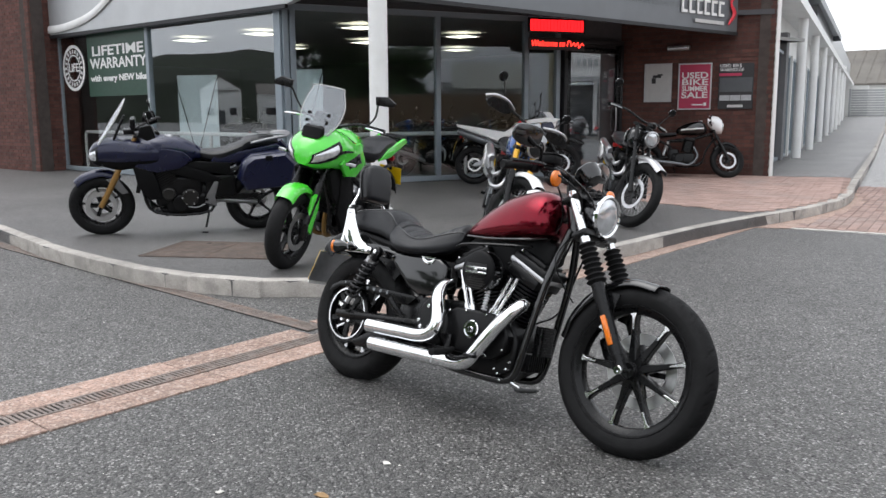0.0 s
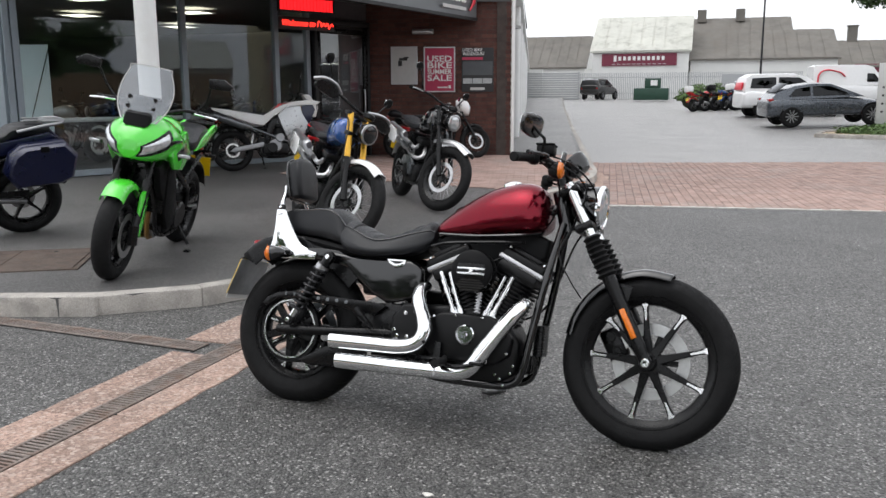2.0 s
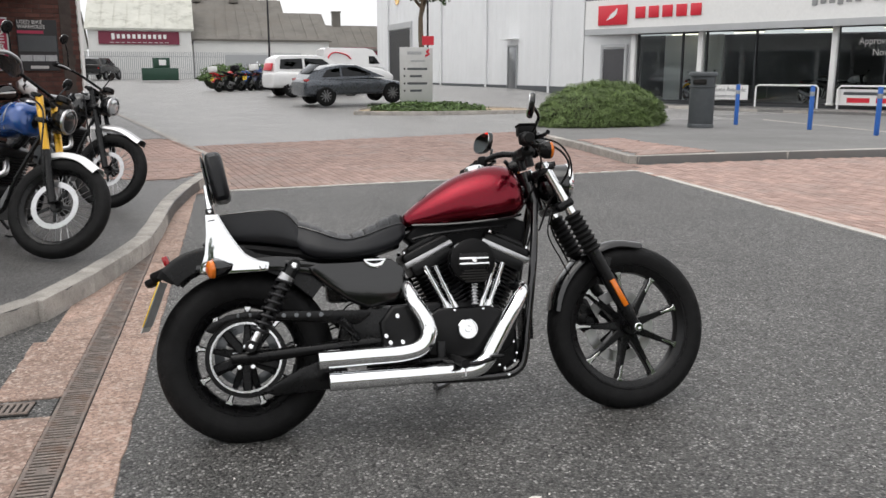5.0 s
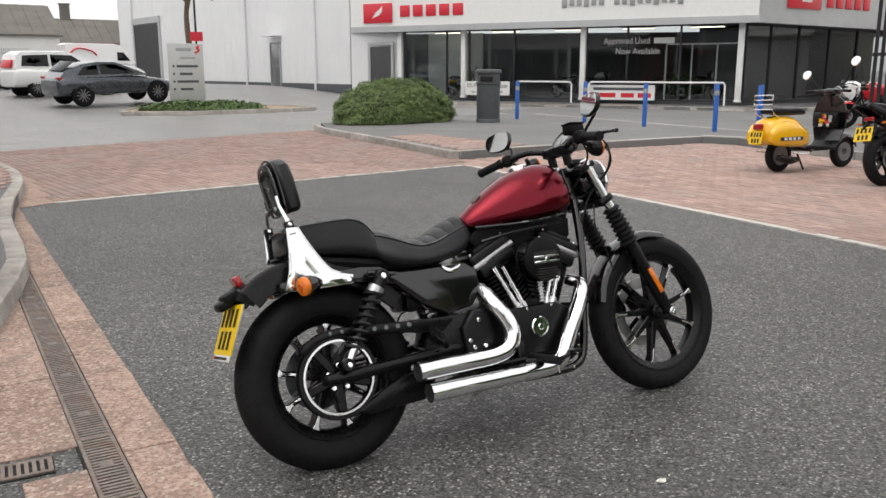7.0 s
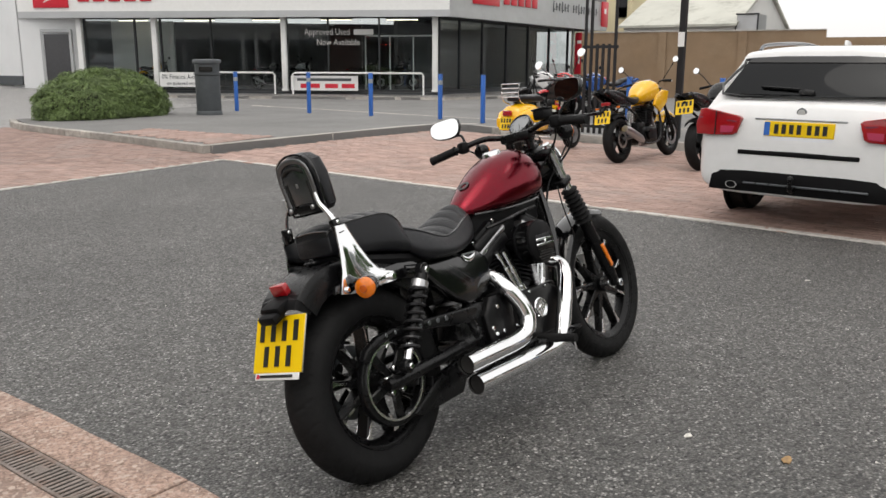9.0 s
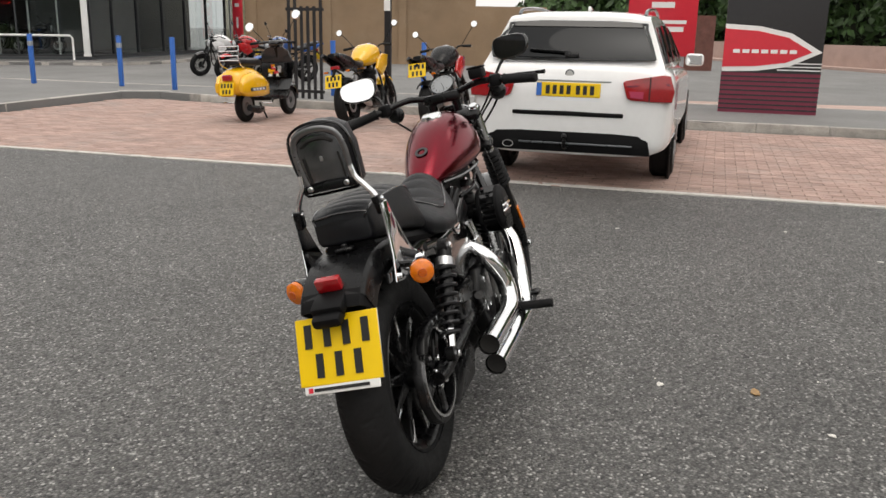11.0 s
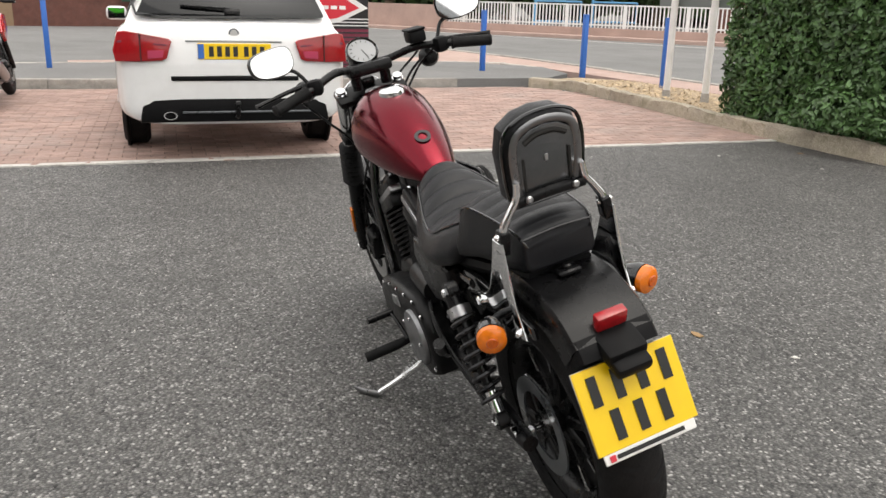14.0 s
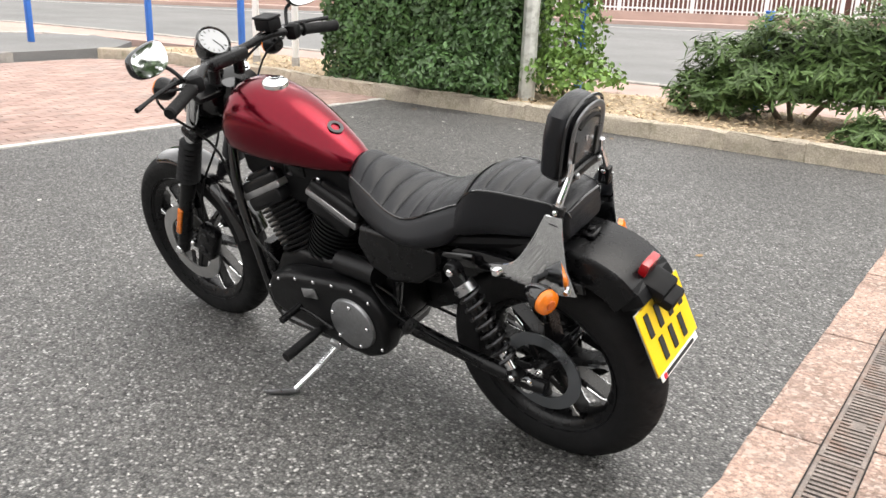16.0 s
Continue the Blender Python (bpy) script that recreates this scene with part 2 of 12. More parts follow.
M_PINK_WALL = material("pink_road_wall", (0.42, 0.30, 0.26), 0.9, vary=0.12, scale=1.5, grain=0.2, coords="World")
M_CHIPS = material("wood_chip_mulch", (0.36, 0.27, 0.18), 0.95, vary=0.3, scale=14, grain=0.5, grain_scale=90, bump=1.0, coords="World", speck=((0.6, 0.5, 0.36), 45, 0.4, 0.7))
M_LEAF_DARK = material("laurel_leaf", (0.060, 0.125, 0.035), 0.42, vary=0.35, scale=3, island=0.4)
M_LEAF_LIGHT = material("young_leaf", (0.14, 0.25, 0.05), 0.5, vary=0.3, scale=3, island=0.35)
M_LEAF_BUSH = material("low_bush_leaf", (0.085, 0.145, 0.04), 0.6, vary=0.3, scale=2, island=0.4)
M_BLUE_GATE = material("pale_blue_gate_paint", (0.10, 0.30, 0.52), 0.5, vary=0.12, scale=6)
M_LEAF_TREE = material("tree_leaf", (0.04, 0.085, 0.02), 0.55, vary=0.3, scale=2, island=0.4)
M_BARK = material("bark", (0.16, 0.12, 0.085), 0.9, vary=0.3, scale=12, bump=1.0, grain=0.3, grain_scale=40)
M_GLASS = glass_mat("shop_glass", (0.92, 0.94, 0.94), 0.125)
M_GLASS_ENTRY = glass_mat("entrance_glass", (0.86, 0.89, 0.89), 0.045)
M_GLASS_FAR = glass_mat("far_shop_glass", (0.80, 0.83, 0.83), 0.055)
M_GLASS_SIDE = glass_mat("tinted_shop_glass", (0.70, 0.73, 0.73), 0.05, 0.01, 0.22)
M_CARGLASS = glass_mat("dark_car_glass", (0.035, 0.038, 0.042), 0.03, 0.01, 0.5)
M_SCREEN = glass_mat("clear_screen", (0.82, 0.84, 0.85), 0.13, 0.12)
M_NEON = glow_mat("neon_red", (1.0, 0.03, 0.02), 3.0)
M_LED = glow_mat("red_dot_display", (1.0, 0.015, 0.02), 0.9)
M_LIGHT = glow_mat("lit_panel", (1.0, 0.93, 0.76), 2.6)

# vehicles
M_RUBBER = material("tyre_rubber", (0.0072, 0.0072, 0.0076), 0.66, spec=0.20, vary=0.2, scale=14, grain=0.25, grain_scale=200, bump=0.4)
M_BLACK = material("satin_black", (0.0040, 0.0040, 0.0045), 0.28, spec=0.28, vary=0.2, scale=10, grain=0.1)
M_GLOSS = material("gloss_black", (0.0035, 0.0035, 0.004), 0.14, spec=0.5, vary=0.1, scale=6, coat=0.6)
M_PLASTIC = material("black_plastic", (0.0050, 0.0050, 0.0055), 0.5, spec=0.12, vary=0.15, scale=12)
M_CHROME = material("chrome", (0.86, 0.87, 0.88), 0.06, 1.0, vary=0.03, scale=9)
M_STEEL = material("brushed_steel", (0.50, 0.50, 0.51), 0.32, 1.0, vary=0.1, scale=30)
M_ALU = material("cast_aluminium", (0.27, 0.273, 0.28), 0.42, 0.9, vary=0.12, scale=18, grain=0.1)
M_ENGINE = material("black_engine", (0.0040, 0.0040, 0.0045), 0.36, 0.0, spec=0.24, vary=0.2, scale=18, grain=0.15, bump=0.2)
M_LEATHER = material("black_vinyl", (0.0065, 0.0070, 0.0090), 0.34, spec=0.36, vary=0.15, scale=9, grain=0.2, grain_scale=260, bump=0.35)
M_TANK = material("candy_red_paint", (0.155, 0.0030, 0.0125), 0.22, 0.9, vary=0.06, scale=5, coat=0.30)
M_AMBER = material("amber_lens", (0.72, 0.17, 0.008), 0.2, vary=0.15, scale=60, coat=0.5)
M_REDLENS = material("red_lens", (0.34, 0.006, 0.010), 0.18, vary=0.15, scale=60, coat=0.6)
M_LENS = material("clear_lamp", (0.62, 0.64, 0.66), 0.08, 0.6, vary=0.2, scale=30, coat=0.8)
M_PLATE_Y = material("yellow_plate", (0.85, 0.56, 0.005), 0.35, vary=0.03, scale=12)
M_PLATE_W = material("white_plate_strip", (0.80, 0.80, 0.78), 0.4, vary=0.03)
M_INK = material("black_ink", (0.012, 0.012, 0.012), 0.5)
M_MIRROR = material("mirror_glass", (0.9, 0.91, 0.92), 0.02, 1.0, vary=0.0)
M_NAVY = material("navy_paint", (0.004, 0.006, 0.030), 0.30, 0.2, vary=0.06, coat=0.22)
M_GREEN = material("lime_green_paint", (0.07, 0.62, 0.035), 0.25, vary=0.04, coat=0.9)
M_GOLD = material("gold_fork", (0.70, 0.38, 0.02), 0.3, 0.4, vary=0.05, coat=0.4)
M_BLUE = material("blue_paint", (0.012, 0.07, 0.28), 0.22, 0.2, vary=0.05, coat=1.0)
M_YELLOW = material("yellow_paint", (0.85, 0.46, 0.008), 0.25, vary=0.04, coat=0.9)
M_WHITE = material("white_gloss", (0.80, 0.80, 0.80), 0.22, vary=0.03, coat=0.9)
M_SILVER = material("silver_paint", (0.42, 0.43, 0.44), 0.3, 0.6, vary=0.04, coat=0.8)
M_GUN = material("gunmetal_paint", (0.13, 0.14, 0.15), 0.3, 0.6, vary=0.04, coat=0.9)
M_REDPAINT = material("red_paint", (0.50, 0.012, 0.015), 0.25, vary=0.05, coat=0.9)
M_DISC = material("brake_disc", (0.55, 0.55, 0.545), 0.36, 1.0, vary=0.08, scale=40)
M_EDGE = material("machined_edge", (0.82, 0.82, 0.83), 0.18, 1.0, vary=0.03)
M_BACKPLATE = material("satin_back_plate", (0.16, 0.165, 0.17), 0.24, 0.9, vary=0.1, scale=12)
M_BANNER = material("pale_banner_cloth", (0.78, 0.88, 0.90), 0.7, vary=0.06, scale=2)
M_HILL = material("far_woodland", (0.016, 0.022, 0.012), 0.9, vary=0.4, scale=0.2, coords="World")
M_BRONZE = material("bronze_fork", (0.30, 0.17, 0.05), 0.35, 0.5, vary=0.05)
M_HOOP = material("dull_steel_hoop", (0.22, 0.22, 0.225), 0.3, 0.9, vary=0.08, scale=20)
M_FRAME_DARK = material("dark_window_frame", (0.035, 0.038, 0.042), 0.45, 0.2, vary=0.05)
M_KERB_BED = material("rough_mossy_kerb", (0.42, 0.365, 0.29), 0.92, vary=0.25, scale=6, grain=0.4, grain_scale=90, bump=1.0, rand=0.12, coords="World", stain=(0.17, 0.16, 0.10), stain_scale=6, stain_amount=0.75)
M_CHIP = material("wood_chip", (0.52, 0.40, 0.26), 0.9, vary=0.15, scale=30, island=0.45, rand=0.2)
M_GUN_DARK = material("dark_spring_steel", (0.03, 0.03, 0.032), 0.3, 0.6, vary=0.1, scale=30)
M_BRONZE_DARK = material("dark_cast_cover", (0.025, 0.024, 0.023), 0.4, 0.5, vary=0.15, scale=20)
M_AMBER_CORE = material("amber_lens_core", (0.50, 0.09, 0.005), 0.3, vary=0.2, scale=90)
M_DIAL = material("grey_dial_face", (0.26, 0.27, 0.28), 0.35, vary=0.05, coat=0.4)
M_SEAM = material("seat_seam", (0.003, 0.003, 0.003), 0.8, vary=0.1)
M_CAR_GREY = material("blue_grey_car_paint", (0.075, 0.085, 0.10), 0.28, 0.6, vary=0.04, coat=0.8)

# ---- shape helpers ----
def bm_new():
    return bmesh.new()


def box(sx, sy, sz, at=(0, 0, 0), bevel=0.0, seg=2, turn=(0, 0, 0), bm=None):
    """A box of full sizes sx, sy, sz round the point at, with rounded edges."""
    b = bmesh.new()
    bmesh.ops.create_cube(b, size=1)
    bmesh.ops.scale(b, vec=(sx, sy, sz), verts=b.verts)
    if bevel:
        bmesh.ops.bevel(b, geom=b.edges[:], offset=min(bevel, 0.49 * min(sx, sy, sz)), segments=seg, profile=0.5, affect="EDGES")
    b.transform(pose(*at, *turn))
    return join(bm, b)


def join(a, b):
    """Adds bmesh b to bmesh a."""
    if a is None:
        return b
    me = bpy.data.meshes.new("tmp")
    b.to_mesh(me)
    b.free()
    a.from_mesh(me)
    bpy.data.meshes.remove(me)
    return a


def joined(*items):
    a = None
    for b in items:
        a = join(a, b)
    return a


def moved(b, m):
    b.transform(m)
    return b


def smooth_line(pts, n=6):
    """A Catmull-Rom curve through the points."""
    p = [Vector(q) for q in pts]
    if len(p) < 3:
        return p
    p = [2 * p[0] - p[1]] + p + [2 * p[-1] - p[-2]]
    out = []
    for i in range(1, len(p) - 2):
        for s in range(n):
            t = s / n
            a, b, c, d = p[i - 1], p[i], p[i + 1], p[i + 2]
            out.append(0.5 * (2 * b + (c - a) * t + (2 * a - 5 * b + 4 * c - d) * t * t + (3 * b - a - 3 * c + d) * t ** 3))
    return out + [p[-2]]


def tube(pts, r, seg=10, n=5, caps=True, bm=None, hollow=0.0, flat=1.0):
    """A round bar through the points; r: one radius or one a point. flat squeezes it sideways."""
    line = smooth_line(pts, n)
    rs = r if isinstance(r, (list, tuple)) else [r] * len(pts)
    def rad(i):
        u = i / max(1, len(line) - 1) * (len(rs) - 1)
        j = min(int(u), len(rs) - 2)
        return rs[j] + (rs[j + 1] - rs[j]) * (u - j)
    b = bmesh.new()
    rings, side = [], None
    for i, q in enumerate(line):
        d = (line[min(i + 1, len(line) - 1)] - line[max(i - 1, 0)]).normalized()
        if side is None:
            side = d.cross(Vector((0, 0, 1)) if abs(d.z) < 0.9 else Vector((0, 1, 0))).normalized()
        side = (side - d * side.dot(d)).normalized()
        up = d.cross(side)
        rr = rad(i)
        rings.append([b.verts.new(q + side * rr * flat * math.cos(a) + up * rr * math.sin(a)) for a in (2 * math.pi * s / seg for s in range(seg))])
    for u, v in zip(rings, rings[1:]):
        for s in range(seg):
            b.faces.new((u[s], u[(s + 1) % seg], v[(s + 1) % seg], v[s]))
    if caps:
        b.faces.new(rings[0][::-1])
        b.faces.new(rings[-1])
    return join(bm, b)


def lathe(profile, seg=32, axis="z", at=(0, 0, 0), bm=None, arc=(0, 360)):
    """A turned body from (radius, height) pairs."""
    b = bmesh.new()
    full = arc[1] - arc[0] >= 360
    steps = seg if full else seg + 1
    rings = []
    for s in range(steps):
        a = radians(arc[0] + (arc[1] - arc[0]) * s / seg)
        rings.append([b.verts.new((max(r, 1e-5) * math.cos(a), max(r, 1e-5) * math.sin(a), h)) for r, h in profile])
    for s in range(seg if full else seg):
        u, v = rings[s], rings[(s + 1) % steps]
        for i in range(len(profile) - 1):
            b.faces.new((u[i], v[i], v[i + 1], u[i + 1]))
    bmesh.ops.remove_doubles(b, verts=b.verts, dist=2e-5)
    bmesh.ops.recalc_face_normals(b, faces=b.faces)
    if axis == "y":
        b.transform(Matrix.Rotation(radians(-90), 4, "X"))
    elif axis == "x":
        b.transform(Matrix.Rotation(radians(90), 4, "Y"))
    b.transform(Matrix.Translation(at))
    return join(bm, b)


def disc(r, depth, axis="y", at=(0, 0, 0), seg=28, bevel=0.003, hole=0.0, bm=None):
    """A round plate or short drum with a softened rim."""
    h, e = depth / 2, min(bevel, depth * 0.4)
    p = [(hole, -h), (r - e, -h), (r, -h + e), (r, h - e), (r - e, h), (hole, h)]
    if hole:
        p.append((hole, -h))
    return lathe(p, seg, axis, at, bm)


def prism(outline, depth, at=(0, 0, 0), bevel=0.0, plane="xz", seg=2, bm=None):
    """A plate of the given outline, depth thick about its plane: xz (a side view), xy or yz."""
    b = bmesh.new()
    f = b.faces.new([b.verts.new((u, v, -depth / 2)) for u, v in outline])
    r = bmesh.ops.extrude_face_region(b, geom=[f])
    bmesh.ops.translate(b, vec=(0, 0, depth), verts=[v for v in r["geom"] if isinstance(v, bmesh.types.BMVert)])
    bmesh.ops.recalc_face_normals(b, faces=b.faces)
    if bevel:
        rim = [e for e in b.edges if abs(e.verts[0].co.z - e.verts[1].co.z) < 1e-6]
        bmesh.ops.bevel(b, geom=rim, offset=bevel, segments=seg, profile=0.5, affect="EDGES")
    if plane == "xz":
        b.transform(Matrix.Rotation(radians(90), 4, "X"))
    elif plane == "yz":
        b.transform(Matrix(((0, 0, 1, 0), (1, 0, 0, 0), (0, 1, 0, 0), (0, 0, 0, 1))))
    b.transform(Matrix.Translation(at))
    return join(bm, b)


def loft(sections, bm=None, caps=True, closed=True):
    """A skin over rings of points, each ring a list of equally many points."""
    b = bmesh.new()
    rings = [[b.verts.new(p) for p in s] for s in sections]
    n = len(rings[0])
    for u, v in zip(rings, rings[1:]):
        for s in range(n if closed else n - 1):
            b.faces.new((u[s], u[(s + 1) % n], v[(s + 1) % n], v[s]))
    if caps and closed:
        b.faces.new(rings[0][::-1])
        b.faces.new(rings[-1])
    bmesh.ops.recalc_face_normals(b, faces=b.faces)
    return join(bm, b)


def oval(x, yc, zc, w, h, n=16, power=2.4, flat_bottom=0.0):
    """A rounded section across the x axis, w wide and h high; flat_bottom squeezes its lower half."""
    out = []
    for i in range(n):
        a = 2 * math.pi * i / n
        c, s = math.cos(a), math.sin(a)
        y = math.copysign(abs(c) ** (2 / power), c) * w / 2
        z = math.copysign(abs(s) ** (2 / power), s) * h / 2
        if z < 0:
            z *= 1 - flat_bottom
        out.append((x, yc + y, zc + z))
    return out


def spline(keys, n):
    """n + 1 rows that run smoothly through the key rows."""
    k = np.array(keys, float)
    out = []
    for i in range(n + 1):
        u = i / n * (len(k) - 1)
        j = min(int(u), len(k) - 2)
        t = u - j
        a, b, c, d = k[max(j - 1, 0)], k[j], k[j + 1], k[min(j + 2, len(k) - 1)]
        out.append(0.5 * (2 * b + (c - a) * t + (2 * a - 5 * b + 4 * c - d) * t * t + (3 * b - a - 3 * c + d) * t ** 3))
    return out


def body(keys, n=24, ring=18, power=2.5, flat_bottom=0.0):
    """A rounded body along x from key rows (x, z centre, width, height), symmetric about y = 0."""
    return loft([oval(x, 0, z, max(w, 0.004), max(h, 0.004), ring, power, flat_bottom) for x, z, w, h in spline(keys, n)])


def mesh_of(name, bm, mat, smooth=True, angle=38):
    me = bpy.data.meshes.new(name)
    bm.to_mesh(me)
    bm.free()
    for m in (mat if isinstance(mat, (list, tuple)) else [mat]):
        me.materials.append(m)
    if smooth:
        me.shade_smooth()
        me.set_sharp_from_angle(angle=radians(angle))
    return me


def part(name, bm, mat, parent=None, label="", smooth=True, angle=38, kind=""):
    """Links a bmesh as one mesh object under a thing or a part."""
    ob = new(name, mesh_of(name, bm, mat, smooth, angle))
    if parent is not None:
        ob.parent = parent
    return tagged(ob, label, kind=kind)


def thing(name, label, category, m=None, group="", kind=""):
    """An Empty at a thing's base."""
    ob = new(name)
    ob.empty_display_size = 0.1
    if m is not None:
        ob.matrix_basis = m
    return tagged(ob, label, category, group, kind)


def structure(name, bm, mat, label, category="", smooth=False):
    return tagged(part(name, bm, mat, None, "", smooth), label, category or name.split("_")[0], kind="structure")


def text_bm(words, size, depth=0.004, font_bold=0.0, shear=0.0, spacing=1.0):
    """Letters as a mesh in the xz plane, centred, facing -y."""
    cu = bpy.data.curves.new("letters", "FONT")
    cu.body, cu.size, cu.extrude, cu.align_x, cu.align_y = words, size, depth / 2, "CENTER", "CENTER"
    cu.offset, cu.shear, cu.space_character, cu.resolution_u = font_bold, shear, spacing, 3
    ob = bpy.data.objects.new("letters", cu)
    me = ob.to_mesh()
    b = bmesh.new()
    b.from_mesh(me)
    ob.to_mesh_clear()
    bpy.data.objects.remove(ob)
    bpy.data.curves.remove(cu)
    b.transform(Matrix.Rotation(radians(90), 4, "X"))
    return b


def flat_ground(outline, z, depth, zf=None):
    """A slab whose top lies at z, given by its outline in plan."""
    b = bmesh.new()
    top = [b.verts.new((x, y, z)) for x, y in outline]
    low = [b.verts.new((x, y, z - depth)) for x, y in outline]
    b.faces.new(top)
    for i in range(len(top)):
        j = (i + 1) % len(top)
        b.faces.new((top[j], top[i], low[i], low[j]))
    bmesh.ops.recalc_face_normals(b, faces=b.faces)
    bmesh.ops.triangulate(b, faces=[f for f in b.faces if len(f.verts) > 4])
    return b


def along(line, step):
    """Stations (x, y, heading) every step metres along a plan line, evenly spaced."""
    p = [Vector((x, y, 0)) for x, y in line]
    total = sum((b - a).length for a, b in zip(p, p[1:]))
    n = max(1, round(total / step))
    out, want, run = [], [total * (i + 0.5) / n for i in range(n)], 0.0
    for a, b in zip(p, p[1:]):
        d = (b - a).length
        while want and want[0] <= run + d + 1e-9:
            q = a + (b - a) * ((want.pop(0) - run) / d)
            out.append((q.x, q.y, math.degrees(math.atan2(b.y - a.y, b.x - a.x))))
        run += d
    return out, total / n


def inside(x, y, outline):
    hit = False
    for i in range(len(outline)):
        (x0, y0), (x1, y1) = outline[i - 1], outline[i]
        if (y0 > y) != (y1 > y) and x < (x1 - x0) * (y - y0) / (y1 - y0) + x0:
            hit = not hit
    return hit
puck = disc


def finned(core, fin, fins, z0, pitch, thick, n=24, power=2.0):
    """One finned barrel about z: core and fin are (width, depth)."""
    ring = lambda w, d, z: [(math.copysign(abs(math.cos(a)) ** (2 / power), math.cos(a)) * w / 2, math.copysign(abs(math.sin(a)) ** (2 / power), math.sin(a)) * d / 2, z) for a in (2 * math.pi * (j + 0.5) / n for j in range(n))]
    secs = [ring(*core, z0 - pitch)]
    for i in range(fins):
        z = z0 + i * pitch
        secs += [ring(*core, z - thick / 2), ring(*fin, z - thick / 2), ring(*fin, z + thick / 2), ring(*core, z + thick / 2)]
    secs.append(ring(*core, z0 + fins * pitch))
    return loft(secs)

# ---- ground ----
def step01(v, a, c):
    t = min(1.0, max(0.0, (v - a) / (c - a)))
    return t * t * (3 - 2 * t)


def ground_z(x, y):
    """The car park lies level and rises gently towards its far end."""
    return 0.58 * step01(y, 27, 43) * (0.35 + 0.65 * max(step01(x, -6, 4), step01(y, 46, 66))) + 0.2 * step01(y, 50, 70)


b = bm_new()
gx = [-500, -120, -40, -20, -14] + [-12 + 2 * i for i in range(15)] + [20, 24, 30, 60, 150, 500]
gy = [-500, -120, -40, -12, 0, 12, 20] + [26 + 1.5 * i for i in range(13)] + [50, 60, 80, 100, 150, 500]
gv = [[b.verts.new((x, y, ground_z(x, y))) for x in gx] for y in gy]
for i in range(len(gy) - 1):
    for j in range(len(gx) - 1):
        b.faces.new((gv[i][j], gv[i][j + 1], gv[i + 1][j + 1], gv[i + 1][j]))
ground = structure("ground", b, M_ASPHALT, "grey asphalt car park and road surface with pale grit", "ground", smooth=True)

# paler asphalt on the lane beyond the paved strip: grazing sky sheen put into colour
ground.data.materials.append(M_ASPHALT_SHEEN)
for f in ground.data.polygons:
    if f.center.y > 12:
        f.material_index = 1

KERB_LINE = [(-30, 9.0), (-20, 6.6), (-14, 5.35), (-10.5, 4.72), (-8.47, 4.33), (-7.0, 4.03), (-5.64, 3.88), (-4.96, 3.89), (-4.34, 4.02), (-3.97, 4.24),
             (-3.66, 4.50), (-3.40, 4.87), (-3.20, 5.25), (-2.95, 6.1), (-2.78, 6.95), (-2.66, 8.6), (-2.5, 9.7), (-2.28, 10.8), (-2.16, 11.8),
             (-2.14, 12.7), (-2.24, 13.7), (-2.42, 14.7), (-2.9, 17.7), (-3.95, 24.2), (-5.58, 34), (-14.0, 85)]
PAVE = KERB_LINE[:24] + [(-4.43, 27.0), (-30, 27), (-40, 9)]
structure("pavement_1", flat_ground(PAVE, 0.118, 0.3), M_PAVEMENT, "dark asphalt showroom forecourt behind a concrete kerb", "pavement")
b = bm_new()
prev = None
for i in range(30):
    y = 27 + 2 * i
    xk = -4.43 - (y - 27) * 0.165
    row = [b.verts.new((xk - q, y, 0.118 + ground_z(xk, y) - dz)) for q, dz in ((0, 0.3), (0, 0), (3.2, 0), (12, 0))]
    if prev:
        for u in range(3):
            b.faces.new((prev[u], prev[u + 1], row[u + 1], row[u]))
    prev = row
bmesh.ops.recalc_face_normals(b, faces=b.faces)
structure("pavement_4", b, M_FOOTWAY, "dark asphalt footway along the side wing", "pavement")

structure("pavement_5", flat_ground([(-2.98, 16.85), (-4.38, 25.6), (-4.55, 26.98), (-6.45, 26.98), (-4.80, 18.7), (-4.20, 16.4)], 0.123, 0.01), M_FOOTWAY, "worn grey asphalt footway beside the side wing", "pavement")


def kerb_run(name, line, step=0.9, width=0.13, high=0.125, side=-1, z=0.0, label="weathered concrete kerb stones in a row", mat=None, rough=0.0):
    """A row of kerb stones; the line is their outer edge, the stones lie to its left (side 1) or right (-1)."""
    root = thing(name, label, "kerb", kind="structure")
    stations, pitch = along(line, step)
    b = box(pitch + 0.02, width, 0.34, (0, 0, 0), 0.018, 2)
    meshes = []
    for v_ in range(4 if rough else 1):
        q = b.copy()
        if rough:
            bmesh.ops.subdivide_edges(q, edges=[e for e in q.edges if e.calc_length() > 0.1], cuts=4, use_grid_fill=True)
            for v in q.verts:
                v.co += Vector((random.uniform(-0.4, 0.4), random.uniform(-1, 1), random.uniform(-1, 0.7))) * rough
        meshes.append(mesh_of("kerb_stone", q, mat or M_KERB))
    for i, (x, y, a) in enumerate(stations):
        ob = new("kerb_stone", meshes[i % len(meshes)])
        ob.parent = root
        r = random.uniform(-0.004, 0.004)
        off = Matrix.Translation((0, side * width / 2, high - 0.17 + ground_z(x, y) + z + r))
        ob.matrix_basis = pose(x, y, 0, 0, 0, a) @ off @ pose(0, 0, 0, random.uniform(-0.5, 0.5), random.uniform(-0.2, 0.2), 0)
        if i % 1 == 0:
            ob.scale = (0.985 - 0.01 * random.random(), 1, 1)
    return root


# gentle bends: the line is resampled before the stones are set
def fine(line, n=5):
    return [(p.x, p.y) for p in smooth_line([(x, y, 0) for x, y in line], n)]


